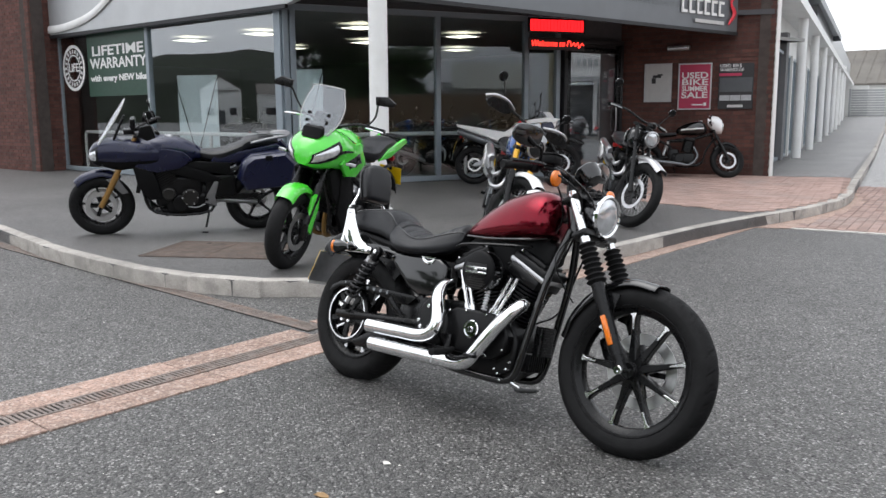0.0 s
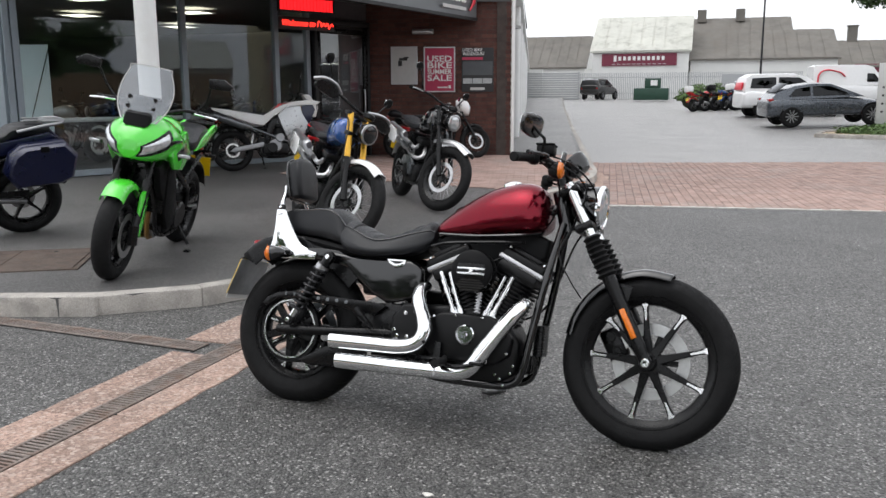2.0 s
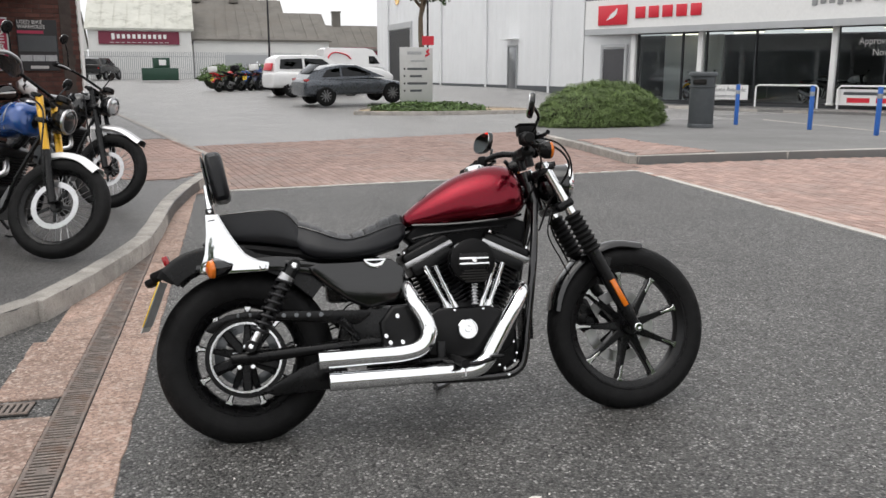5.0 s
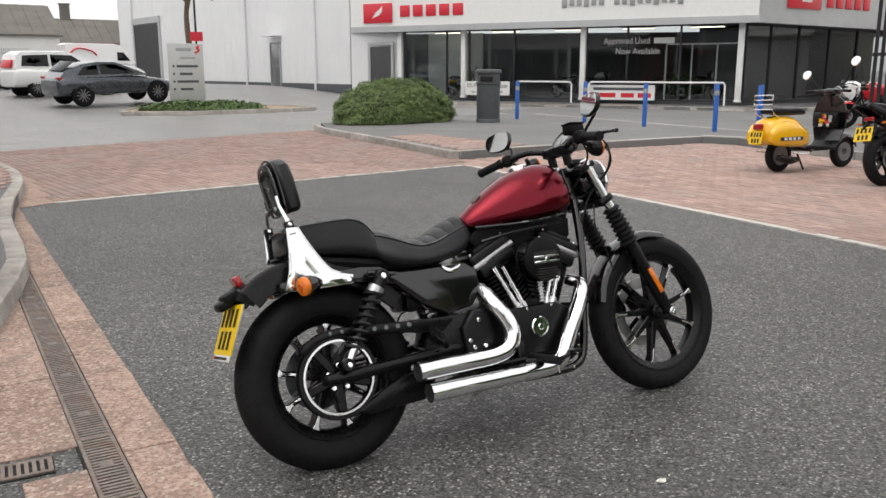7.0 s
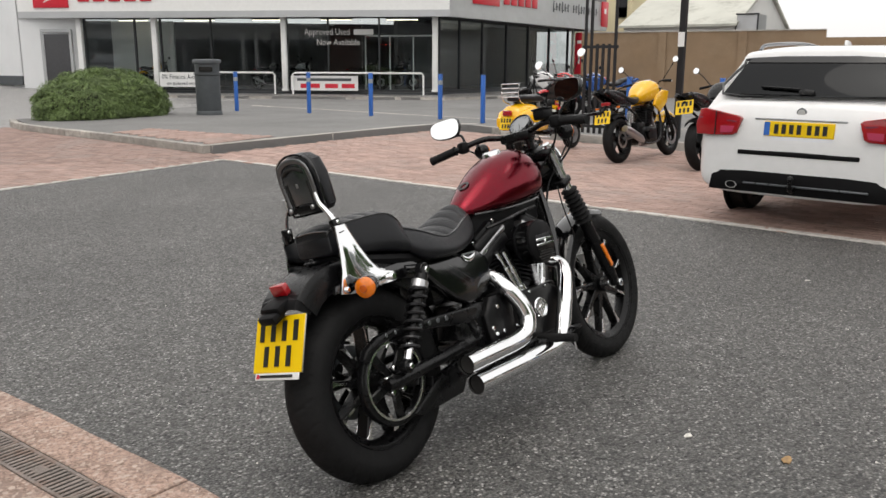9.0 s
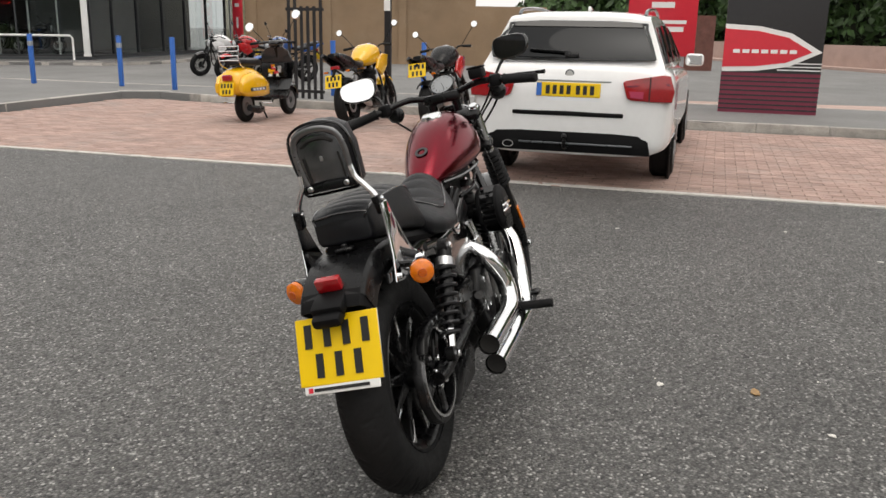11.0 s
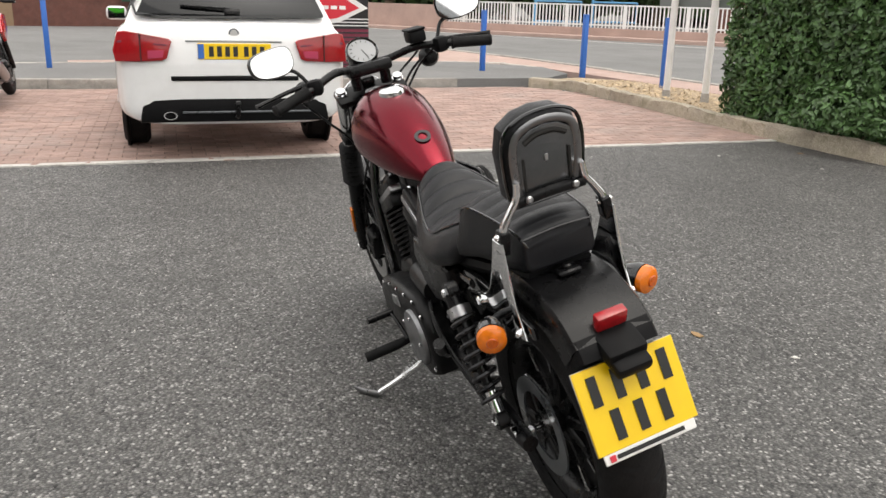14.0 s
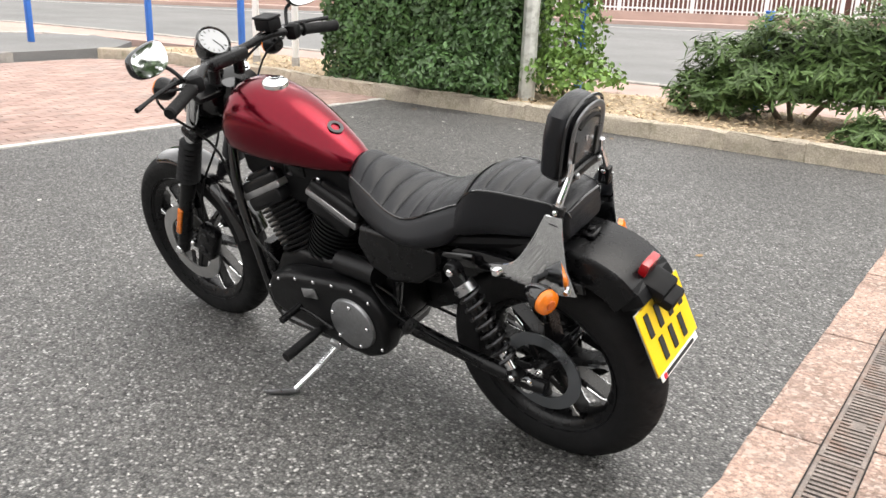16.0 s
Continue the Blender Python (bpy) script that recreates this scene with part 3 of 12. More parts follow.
kerb_run("kerb_forecourt", fine(KERB_LINE[:22]), 0.62, side=1)
kerb_run("kerb_side_road", KERB_LINE[21:], 0.92, side=1)

# the island at the back, its pavement and kerbs
ISLAND = [(3.82, 11.3), (6.5, 11.35), (9.3, 11.2), (9.55, 10.6), (9.2, 9.6), (8.75, 7.9), (8.2, 5.2), (7.62, 1.4), (7.28, -1.9), (7.3, -2.6), (7.9, -3.3),
          (9.2, -3.6), (10.6, -2.4), (10.9, 4), (11.4, 12), (12.2, 19.4), (10.0, 20.2), (5.2, 19.0), (4.55, 17.4), (4.2, 14.0)]
structure("pavement_2", flat_ground(ISLAND, 0.118, 0.3), M_ROAD_FAR, "worn grey footway island beyond the parking bay", "pavement")
kerb_run("kerb_island", fine(ISLAND[-3:] + ISLAND[:1], 3), 0.9, side=-1)
kerb_run("kerb_island_front", fine(ISLAND[:9], 4)[:-1], 0.9, side=1)
kerb_run("kerb_road_edge", fine(ISLAND[11:16], 4), 0.9, side=1)

# planting bed beside the bay
BED = [(7.1, -2.15), (6.6, -2.55), (5.2, -2.45), (2.9, -2.12), (0.6, -1.97), (-2.4, -1.74), (-8, -1.3), (-14, -0.8), (-14, -3.4), (-6, -3.4), (3, -3.7), (6.5, -3.75), (7.4, -3.2)]
structure("planting_bed", flat_ground(BED, 0.10, 0.3), M_CHIPS, "planting bed covered with pale wood chips", "bed")
kerb_run("kerb_bed", fine(BED[:8], 4), 0.62, side=-1, high=0.145, mat=M_KERB_BED, rough=0.011, label="rough broken concrete kerb along the planting bed")
FOOT = [(-30, -3.3), (-6, -3.42), (3, -3.72), (6.5, -3.77), (9.2, -3.62), (10.6, -2.4), (10.9, 4), (11.6, 4), (11.9, -2.6), (14.5, -3.9), (14.5, -4.05), (9.5, -4.6), (-30, -4.9)]
structure("pavement_3", flat_ground(FOOT, 0.10, 0.3), M_PINK_WALL, "pinkish grey public footway beside the road", "pavement")
kerb_run("kerb_public", fine([(14.5, -4.05), (9.5, -4.62), (-8, -4.8), (-30, -4.92)], 3), 1.2, side=-1)
ROAD = [(-70, -4.9), (-8, -4.8), (9.5, -4.6), (14.5, -4.05), (12.0, -2.6), (11.7, 4), (12.0, 12), (12.6, 19.4), (13.5, 24), (60, 24), (60, -70), (-70, -70)]
structure("road_1", flat_ground(ROAD, 0.006, 0.004), M_ROAD_FAR, "pale worn asphalt road beyond the footway", "road")
lane = None
for i in range(16):
    q = Vector((-8, -24.5, 0)).lerp(Vector((30, -7.5, 0)), (i + 0.5) / 16)
    lane = join(lane, moved(box(2.55, 0.14, 0.006), pose(q.x, q.y, 0.010, 0, 0, 24.1)))
structure("road_line", lane, M_WHITE_LINE, "white painted edge line on the road", "road marking")

# ---- drain: two rows of pink slabs with an iron grating between ----
def drain_x(y):
    return -2.885 + 0.047 * (y - 0.6)


slab_root = thing("drain_surround", "broken pink concrete slabs along a drainage channel", "drain surround", kind="structure")
DRAIN_Y0, DRAIN_Y1 = -1.7, 9.9
dir_a = -math.degrees(math.atan(0.047))
def slab_row(y0, y1, off, wid, edge_out):
    """Slabs from y0 to y1 beside the channel; their outer edge is broken."""
    n = max(1, round((y1 - y0) / 0.86))
    ln = (y1 - y0) / n
    for i in range(n):
        hw, hl = wid / 2, ln / 2 - 0.004
        vs_ = [-hl + 2 * hl * q / 10 for q in range(11)]
        worn_ = lambda: random.uniform(-0.003, 0.002) if random.random() < 0.9 else -0.008
        right = [(hw + (worn_() if edge_out > 0 else 0), v) for v in vs_]
        left = [(-hw - (worn_() if edge_out < 0 else 0), v) for v in vs_[::-1]]
        ob = part("slab", prism(right + left, 0.06, (0, 0, 0), 0.003, "xy", 1), M_DRAIN_SLAB, slab_root, smooth=False)
        yc = y0 + (i + 0.5) * ln
        ob.matrix_basis = pose(drain_x(yc) + off, yc, -0.023 + random.uniform(-0.0015, 0.002), random.uniform(-0.2, 0.2), random.uniform(-0.3, 0.3), dir_a)


slab_row(DRAIN_Y0, DRAIN_Y1, -0.095, 0.185, 1)
slab_row(DRAIN_Y0, 3.60, -0.420, 0.20, -1)
slab_row(3.80, 4.6, -0.455, 0.27, -1)
slab_row(4.6, DRAIN_Y1, -0.425, 0.21, -1)

def grating(name, x0, y0, x1, y1, width, label):
    """An iron channel grating of half-metre lengths, each with a frame and bars."""
    root = thing(name, label, "drain grating", kind="structure")
    d = Vector((x1 - x0, y1 - y0, 0))
    n = round(d.length / 0.5)
    pitch = d.length / n
    a = math.degrees(math.atan2(d.y, d.x))
    g = joined(box(pitch - 0.006, 0.014, 0.03, (0, width / 2 - 0.007, 0), 0.002, 1), box(pitch - 0.006, 0.014, 0.03, (0, -width / 2 + 0.007, 0), 0.002, 1),
               box(0.012, width - 0.02, 0.028, (pitch / 2 - 0.009, 0, 0)), box(0.012, width - 0.02, 0.028, (-pitch / 2 + 0.009, 0, 0)), box(0.05, 0.05, 0.027, (0, 0, 0), 0.008))
    bars = int(pitch / 0.024)
    for i in range(bars):
        g = join(g, box(0.0135, width - 0.02, 0.026, (-pitch / 2 + pitch * (i + 0.5) / bars, 0, 0)))
    me = mesh_of("grate", g, M_GRATE, False)
    for i in range(n):
        ob = new("grate", me)
        ob.parent = root
        q = Vector((x0, y0, 0)) + d * ((i + 0.5) / n)
        ob.matrix_basis = pose(q.x, q.y, -0.006 + random.uniform(-0.001, 0.002), 0, 0, a)
    bed = part("channel", moved(box(d.length, width + 0.02, 0.004), pose((x0 + x1) / 2, (y0 + y1) / 2, 0.0025, 0, 0, a)), M_DARK_HOLE, root)
    return root


grating("drain_grating_1", drain_x(DRAIN_Y0) - 0.255, DRAIN_Y0, drain_x(DRAIN_Y1) - 0.255, DRAIN_Y1, 0.125, "rusty slotted iron grating in the drainage channel")
grating("drain_grating_2", -3.15, 3.70, -10.4, 4.40, 0.12, "brown iron channel grating running to the kerb")

# ---- clay pavers: the ramp across the lane and the parking bay ----
RAMP = [(-2.1, 10.05), (3.42, 10.6), (3.75, 11.2), (4.15, 14.0), (4.5, 17.3), (4.9, 18.4), (-2.75, 16.2), (-2.30, 14.5), (-2.05, 13.6), (-1.98, 12.4), (-2.02, 11.4)]
BAY = [(2.13, -2.0), (5.2, -2.3), (6.6, -2.35), (7.1, -1.95), (7.5, 1.4), (8.08, 5.2), (8.62, 7.9), (9.05, 9.6), (9.3, 10.6), (9.1, 11.1), (6.5, 11.25), (3.75, 11.15), (3.42, 10.6)]
FORE = [(-6.75, 11.55), (-2.66, 10.25), (-2.42, 11.0), (-2.30, 12.0), (-2.30, 12.8), (-2.4, 13.8), (-2.58, 14.8), (-2.9, 16.7), (-4.2, 16.2), (-6.6, 15.75), (-7.05, 13.8)]


def pavers(name, outline, z, turn, near, label, bond=0, bed_z=None):
    """Clay pavers 200 x 100 mm laid in rows inside an outline: the nearest are parts, the rest one mesh."""
    root = thing(name, label, "paving", kind="structure")
    xs, ys = [p[0] for p in outline], [p[1] for p in outline]
    part("sand_bed", flat_ground(outline, (z if bed_z is None else bed_z), 0.003), M_PAVER_BED, root, smooth=False)
    L, W, G = 0.205, 0.103, 0.006
    c, s = math.cos(radians(turn)), math.sin(radians(turn))
    cx, cy = (min(xs) + max(xs)) / 2, (min(ys) + max(ys)) / 2
    R = max(max(xs) - min(xs), max(ys) - min(ys)) * 0.8
    spots = []
    for i in range(int(-R / W), int(R / W)):
        for j in range(int(-R / L), int(R / L)):
            u, v = (j + 0.5 * (i % 2)) * L, i * W
            x, y = cx + u * c - v * s, cy + u * s + v * c
            if inside(x, y, outline):
                spots.append(((x - near[0]) ** 2 + (y - near[1]) ** 2, x, y))
    spots.sort()
    base = joined(box(L - G, W - G, 0.02, (0, 0, -0.004), 0.004, 1))
    me = mesh_of("paver", base.copy(), M_PAVER, False)
    for _, x, y in spots[:300]:
        ob = new("paver", me)
        ob.parent = root
        ob.matrix_basis = pose(x, y, z + random.uniform(-0.0015, 0.002), random.uniform(-0.5, 0.5), random.uniform(-0.5, 0.5), turn + random.uniform(-0.5, 0.5))
    vs, fs = [], []
    h0, h1, e = -0.004, 0.006, 0.004
    for _, x, y in spots[300:]:
        a = radians(turn + random.uniform(-0.5, 0.5))
        ca, sa = math.cos(a), math.sin(a)
        dz = z + random.uniform(-0.0015, 0.002)
        k = len(vs)
        for (w, l, h) in ((W - G, L - G, h0), (W - G - e, L - G - e, h1)):
            for u, v in ((-l / 2, -w / 2), (l / 2, -w / 2), (l / 2, w / 2), (-l / 2, w / 2)):
                vs.append((x + u * ca - v * sa, y + u * sa + v * ca, dz + h))
        fs += [(k + 4, k + 5, k + 6, k + 7)] + [(k + q, k + (q + 1) % 4, k + 4 + (q + 1) % 4, k + 4 + q) for q in range(4)]
    base.free()
    rest = bpy.data.meshes.new("pavers_far")
    rest.from_pydata(vs, [], fs)
    rest.materials.append(M_PAVER)
    ob = new("pavers_far", rest)
    ob.parent = root
    tagged(ob, kind="stuff")
    return root

# ---- brickwork ----
def brick_wall(root, p0, p1, z0, z1, near_z=None, singles=0):
    """A face of brick courses from plan point p0 to p1, outward to the right of the way; the courses stand proud of the mortar."""
    d = Vector((p1[0] - p0[0], p1[1] - p0[1], 0))
    ln = d.length
    a = math.atan2(d.y, d.x)
    m = Matrix.Translation((p0[0], p0[1], 0)) @ Matrix.Rotation(a, 4, "Z")
    L, H, G = 0.225, 0.075, 0.01
    rows = int((z1 - z0) / H)
    vs, fs = [], []
    count = 0
    me = None
    for r in range(rows):
        x = -L / 2 * (r % 2)
        while x < ln:
            u0, u1 = max(0, x) + G / 2, min(ln, x + L) - G / 2
            x += L
            if u1 - u0 < 0.03:
                continue
            za, zb = z0 + r * H + G / 2, z0 + (r + 1) * H - G / 2
            o = -0.006 - random.uniform(0, 0.003)
            if singles and count < singles and abs(u1 - u0 - (L - G)) < 1e-6 and 0.6 < za < 2.4:
                if me is None:
                    me = mesh_of("brick", box(L - G, 0.02, H - G, (0, 0, 0), 0.003, 1), M_BRICK, False)
                ob = new("brick", me)
                ob.parent = root
                ob.matrix_basis = m @ pose((u0 + u1) / 2, o + 0.010, (za + zb) / 2)
                count += 1
                continue
            k = len(vs)
            vs += [(u0, o, za), (u1, o, za), (u1, o, zb), (u0, o, zb), (u0, 0.012, za), (u1, 0.012, za), (u1, 0.012, zb), (u0, 0.012, zb)]
            fs += [(k, k + 1, k + 2, k + 3)] + [(k + (q + 1) % 4, k + q, k + 4 + q, k + 4 + (q + 1) % 4) for q in range(4)]
    rest = bpy.data.meshes.new("brick_courses")
    rest.from_pydata(vs, [], fs)
    rest.materials.append(M_BRICK)
    ob = new("brick_courses", rest)
    ob.parent = root
    ob.matrix_basis = m
    tagged(ob, kind="stuff")


def wall_slab(p0, p1, z0, z1, thick, back=True):
    """A slab wall from p0 to p1; its thickness lies to the left of the way."""
    d = Vector((p1[0] - p0[0], p1[1] - p0[1], 0))
    a = math.degrees(math.atan2(d.y, d.x))
    return moved(box(d.length, thick, z1 - z0, (d.length / 2, thick / 2, (z0 + z1) / 2)), pose(p0[0], p0[1], 0, 0, 0, a))


def on_line(p0, p1):
    """Pose at p0 with x along the way to p1, so that -y faces outward on the right."""
    return pose(p0[0], p0[1], 0, 0, 0, math.degrees(math.atan2(p1[1] - p0[1], p1[0] - p0[0])))


def glazing(name, p0, p1, z0, z1, cuts, mat, label, bar=0.06, rails=(), deep=0.1, glass=None):
    """A shop window from p0 to p1: frame, mullions at the cut fractions, a pane in each light."""
    ln = math.hypot(p1[0] - p0[0], p1[1] - p0[1])
    root = thing(name, label, "window", on_line(p0, p1), kind="structure")
    edges = [0.0] + [c * ln for c in cuts] + [ln]
    part("window_frame", joined(box(ln, deep, bar, (ln / 2, 0, z0 + bar / 2), 0.004, 1), box(ln, deep, bar, (ln / 2, 0, z1 - bar / 2), 0.004, 1),
                                *[box(ln - 0.01, deep * 0.8, bar * 0.8, (ln / 2, 0, r), 0.004, 1) for r in rails]), mat, root)
    for e in edges:
        part("mullion", box(bar, deep * 1.04, z1 - z0, (min(max(e, bar / 2), ln - bar / 2), 0, (z0 + z1) / 2), 0.005, 1), mat, root)
    for e0, e1 in zip(edges, edges[1:]):
        ob = part("pane", box(e1 - e0 - bar, 0.008, z1 - z0 - bar, ((e0 + e1) / 2, 0, (z0 + z1) / 2)), glass or M_GLASS, root, smooth=False)
        ob.visible_shadow = False
    return root


# ---- motorcycle showroom ----
SA, SB = (-17.5, 10.0), (-9.9, 9.6)         # left window line
SD = (-7.55, 14.3)                          # end of the slanted window line, beside the door
SE = (-7.0, 15.75)                          # entrance corner
SC = (-4.213, 16.282)                         # outer brick corner
SK, SP = (-6.62, 7.85), (-4.86, 16.05)
SL, SN = (-17.45, 9.80), (-9.60, 9.42)      # fascia over the left window   # canopy edge
Z_SOF = 2.76                                 # lower edge of the fascia
Z_WIN = 3.03                                 # head of the windows
glazing("window_1", SA, SB, 0.13, Z_WIN, (0.48, 0.985), M_FRAME_GREY, "grey framed showroom window with white stickers", 0.09)
glazing("window_2", SB, SD, 0.13, Z_WIN, (0.03, 0.52, 0.86), M_FRAME_GREY, "tall grey framed showroom window beside the entrance", 0.09, glass=M_GLASS_ENTRY)

pier = thing("wall_left_pier", "dark red brick end pier of the showroom", "wall", kind="structure")
part("mortar", joined(wall_slab((-30, 9.32), (-17.3, 9.32), 0, 5.0, 0.3), wall_slab((-17.312, 9.34), (-17.5, 10.4), 0, 5.0, 0.29)), M_MORTAR, pier, smooth=False)
brick_wall(pier, (-30, 9.32), (-17.3, 9.32), 0.12, 4.9)
brick_wall(pier, (-17.3, 9.32), (-17.5, 10.4), 0.12, 4.9)
posterwall = thing("wall_entrance", "dark red brick entrance wall with posters", "wall", kind="structure")
part("mortar", joined(wall_slab(SE, SC, 0, 5.0, 0.3), wall_slab(SC, (-4.83, 18.6), 0, 5.0, 0.29)), M_MORTAR, posterwall, smooth=False)
brick_wall(posterwall, SE, SC, 0.12, 4.9, singles=290)
brick_wall(posterwall, SC, (-4.83, 18.6), 0.12, 4.9)
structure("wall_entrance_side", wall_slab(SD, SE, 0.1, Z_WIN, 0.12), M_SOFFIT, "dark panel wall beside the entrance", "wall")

# canopy: soffit and fascia
b = flat_ground([SN, SK, SP, SC, SE, SD, SB], Z_WIN + 0.10, 0.09)
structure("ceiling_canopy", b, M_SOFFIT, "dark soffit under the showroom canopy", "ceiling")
fascia = thing("canopy_fascia", "grey metal fascia over the showroom front", "fascia", kind="structure")
part("fascia_front", joined(wall_slab(SK, SP, Z_SOF - 0.03, 3.9, 0.1)), M_GREY_PANEL, fascia, "dark grey fascia panel", smooth=False)
part("fascia_side", joined(wall_slab(SL, SN, 2.98, 4.9, 0.1), wall_slab(SN, (SK[0] - 0.012, SK[1]), 2.98, 3.9, 0.1)), M_LIGHT_PANEL, fascia, "silver grey fascia panel", smooth=False)
part("edge_trim", joined(wall_slab((SL[0], SL[1] - 0.02), (SN[0], SN[1] - 0.02), 2.92, 2.985, 0.06),
                         wall_slab((SK[0] + 0.02, SK[1]), (SP[0] + 0.02, SP[1]), Z_SOF - 0.08, Z_SOF - 0.025, 0.06)), M_BLACK_STEEL, fascia, smooth=False)
structure("roof_showroom", flat_ground([(-30, 9.2), (-17.3, 9.2), SL, SN, SK, SP, (-4.3, 16.2), (-9.8, 46), (-32, 46)], 5.0, 0.25), M_GREY_PANEL, "flat grey showroom roof", "roof")
swoosh = moved(tube([(x, 0, z) for x, z in ((-0.3, 3.11), (0.57, 3.1), (1.31, 3.16), (1.9, 3.27), (2.36, 3.43), (2.79, 3.62))], 0.075, 8, 4, flat=0.3), on_line(SL, SN) @ pose(0, -0.03, 0))
part("white_stripe", swoosh, M_WHITE_PAINT, fascia, "white curved stripe")

col = thing("white_column", "round white painted steel column under the canopy", "column", pose(-6.46, 8.02, 0.118))
part("shaft", lathe([(0, 0), (0.115, 0), (0.115, 3.8), (0, 3.8)], 24), M_WHITE_PAINT, col)
part("base_ring", lathe([(0.115, 0), (0.15, 0), (0.15, 0.02), (0.115, 0.035)], 24), M_WHITE_PAINT, col)

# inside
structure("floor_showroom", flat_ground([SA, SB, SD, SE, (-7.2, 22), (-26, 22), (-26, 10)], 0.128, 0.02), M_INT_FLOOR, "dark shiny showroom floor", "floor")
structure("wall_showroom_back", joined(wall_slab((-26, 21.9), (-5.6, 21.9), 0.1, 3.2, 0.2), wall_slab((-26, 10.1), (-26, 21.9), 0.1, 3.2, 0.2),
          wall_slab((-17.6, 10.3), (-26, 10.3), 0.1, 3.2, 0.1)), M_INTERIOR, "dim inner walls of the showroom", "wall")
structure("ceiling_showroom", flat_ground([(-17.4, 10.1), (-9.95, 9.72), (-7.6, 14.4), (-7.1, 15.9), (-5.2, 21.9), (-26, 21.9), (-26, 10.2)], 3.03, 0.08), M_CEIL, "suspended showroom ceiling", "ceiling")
for i, (x, y) in enumerate([(-15.8, 12.2), (-13.4, 12.2), (-11.0, 12.6), (-15.8, 15.2), (-13.2, 15.2), (-10.6, 15.4), (-8.8, 17.6), (-13, 18.5)]):
    lp = thing("ceiling_light", "square recessed lit ceiling panel", "ceiling light", pose(x, y, 2.955), "showroom ceiling lights")
    part("frame", joined(box(0.64, 0.03, 0.02, (0, 0.305, 0)), box(0.64, 0.03, 0.02, (0, -0.305, 0)), box(0.03, 0.58, 0.02, (0.305, 0, 0)), box(0.03, 0.58, 0.02, (-0.305, 0, 0))), M_WHITE_PAINT, lp)
    part("diffuser", box(0.57, 0.57, 0.012), M_LIGHT, lp)

# door
dr = thing("door_1", "glazed dark entrance door under the neon sign", "door", on_line(SD, SE), kind="structure")
part("door_frame", joined(box(0.07, 0.14, 2.5, (0.06, -0.07, 1.37), 0.005), box(0.07, 0.14, 2.5, (1.46, -0.07, 1.37), 0.005), box(1.47, 0.14, 0.09, (0.76, -0.07, 2.62), 0.005)), M_BLACK_STEEL, dr)
part("door_leaf", joined(box(0.08, 0.06, 2.36, (0.14, -0.10, 1.32), 0.004), box(0.08, 0.06, 2.36, (1.38, -0.10, 1.32), 0.004), box(1.3, 0.06, 0.14, (0.76, -0.10, 0.22), 0.004), box(1.3, 0.06, 0.1, (0.76, -0.10, 2.46), 0.004)), M_BLACK, dr)
part("pane", box(1.2, 0.01, 2.2, (0.76, -0.10, 1.36)), M_GLASS, dr)
part("door_handle", tube([(1.30, -0.15, 0.95), (1.30, -0.17, 1.0), (1.30, -0.17, 1.35), (1.30, -0.15, 1.4)], 0.015), M_STEEL, dr)

# white railings inside the windows
def low_rail(p0, p1, at, label="white tubular rail behind the window"):
    ln = math.hypot(p1[0] - p0[0], p1[1] - p0[1])
    r = thing("window_rail", label, "rail", on_line(p0, p1) @ pose(0, at, 0.128), "showroom window rails")
    part("top_rail", tube([(0.3, 0, 0), (0.3, 0, 0.76), (0.36, 0, 0.82), (ln - 0.36, 0, 0.82), (ln - 0.3, 0, 0.76), (ln - 0.3, 0, 0)], 0.035, 8, 1), M_WHITE_PAINT, r)
    for u in (0.33, 0.66):
        part("post", tube([(ln * u, 0, 0), (ln * u, 0, 0.80)], 0.03, 8, 1), M_WHITE_PAINT, r)


low_rail(SA, SB, 0.35)
low_rail(SB, SD, 0.35)

# display boards seen from behind through the glass
for x, y, a in ((-13.35, 10.50, 22), (-10.42, 10.42, 22)):
    bd = thing("display_banner", "pale blue-white banner stand seen from behind", "banner", pose(x, y, 0.13, 0, 0, a), "banner stands")
    part("sheet", box(0.86, 0.02, 1.75, (0, 0, 1.05), 0.004, 1), M_BANNER, bd)
    part("brace", joined(tube([(-0.45, -0.05, 1.85), (-0.06, -0.10, 0.55)], 0.008, 6), tube([(0.45, -0.05, 1.85), (0.06, -0.10, 0.55)], 0.008, 6), box(0.16, 0.05, 0.14, (0, -0.09, 0.5), 0.01)), M_BLACK, bd)
    part("foot", joined(tube([(0, -0.09, 0.5), (-0.3, -0.2, 0.0)], 0.012, 6), tube([(0, -0.09, 0.5), (0.3, -0.2, 0.0)], 0.012, 6), tube([(0, -0.09, 0.5), (0, 0.35, 0.0)], 0.012, 6)), M_BLACK, bd)

# side wing: white columns, glazed bays, eaves
WD = Vector((-0.188, 0.982, 0)).normalized()
W0 = Vector((-4.83, 18.6, 0))
def wing(s, off=0.0):
    q = W0 + WD * s + Vector((WD.y, -WD.x, 0)) * off
    return (q.x, q.y)


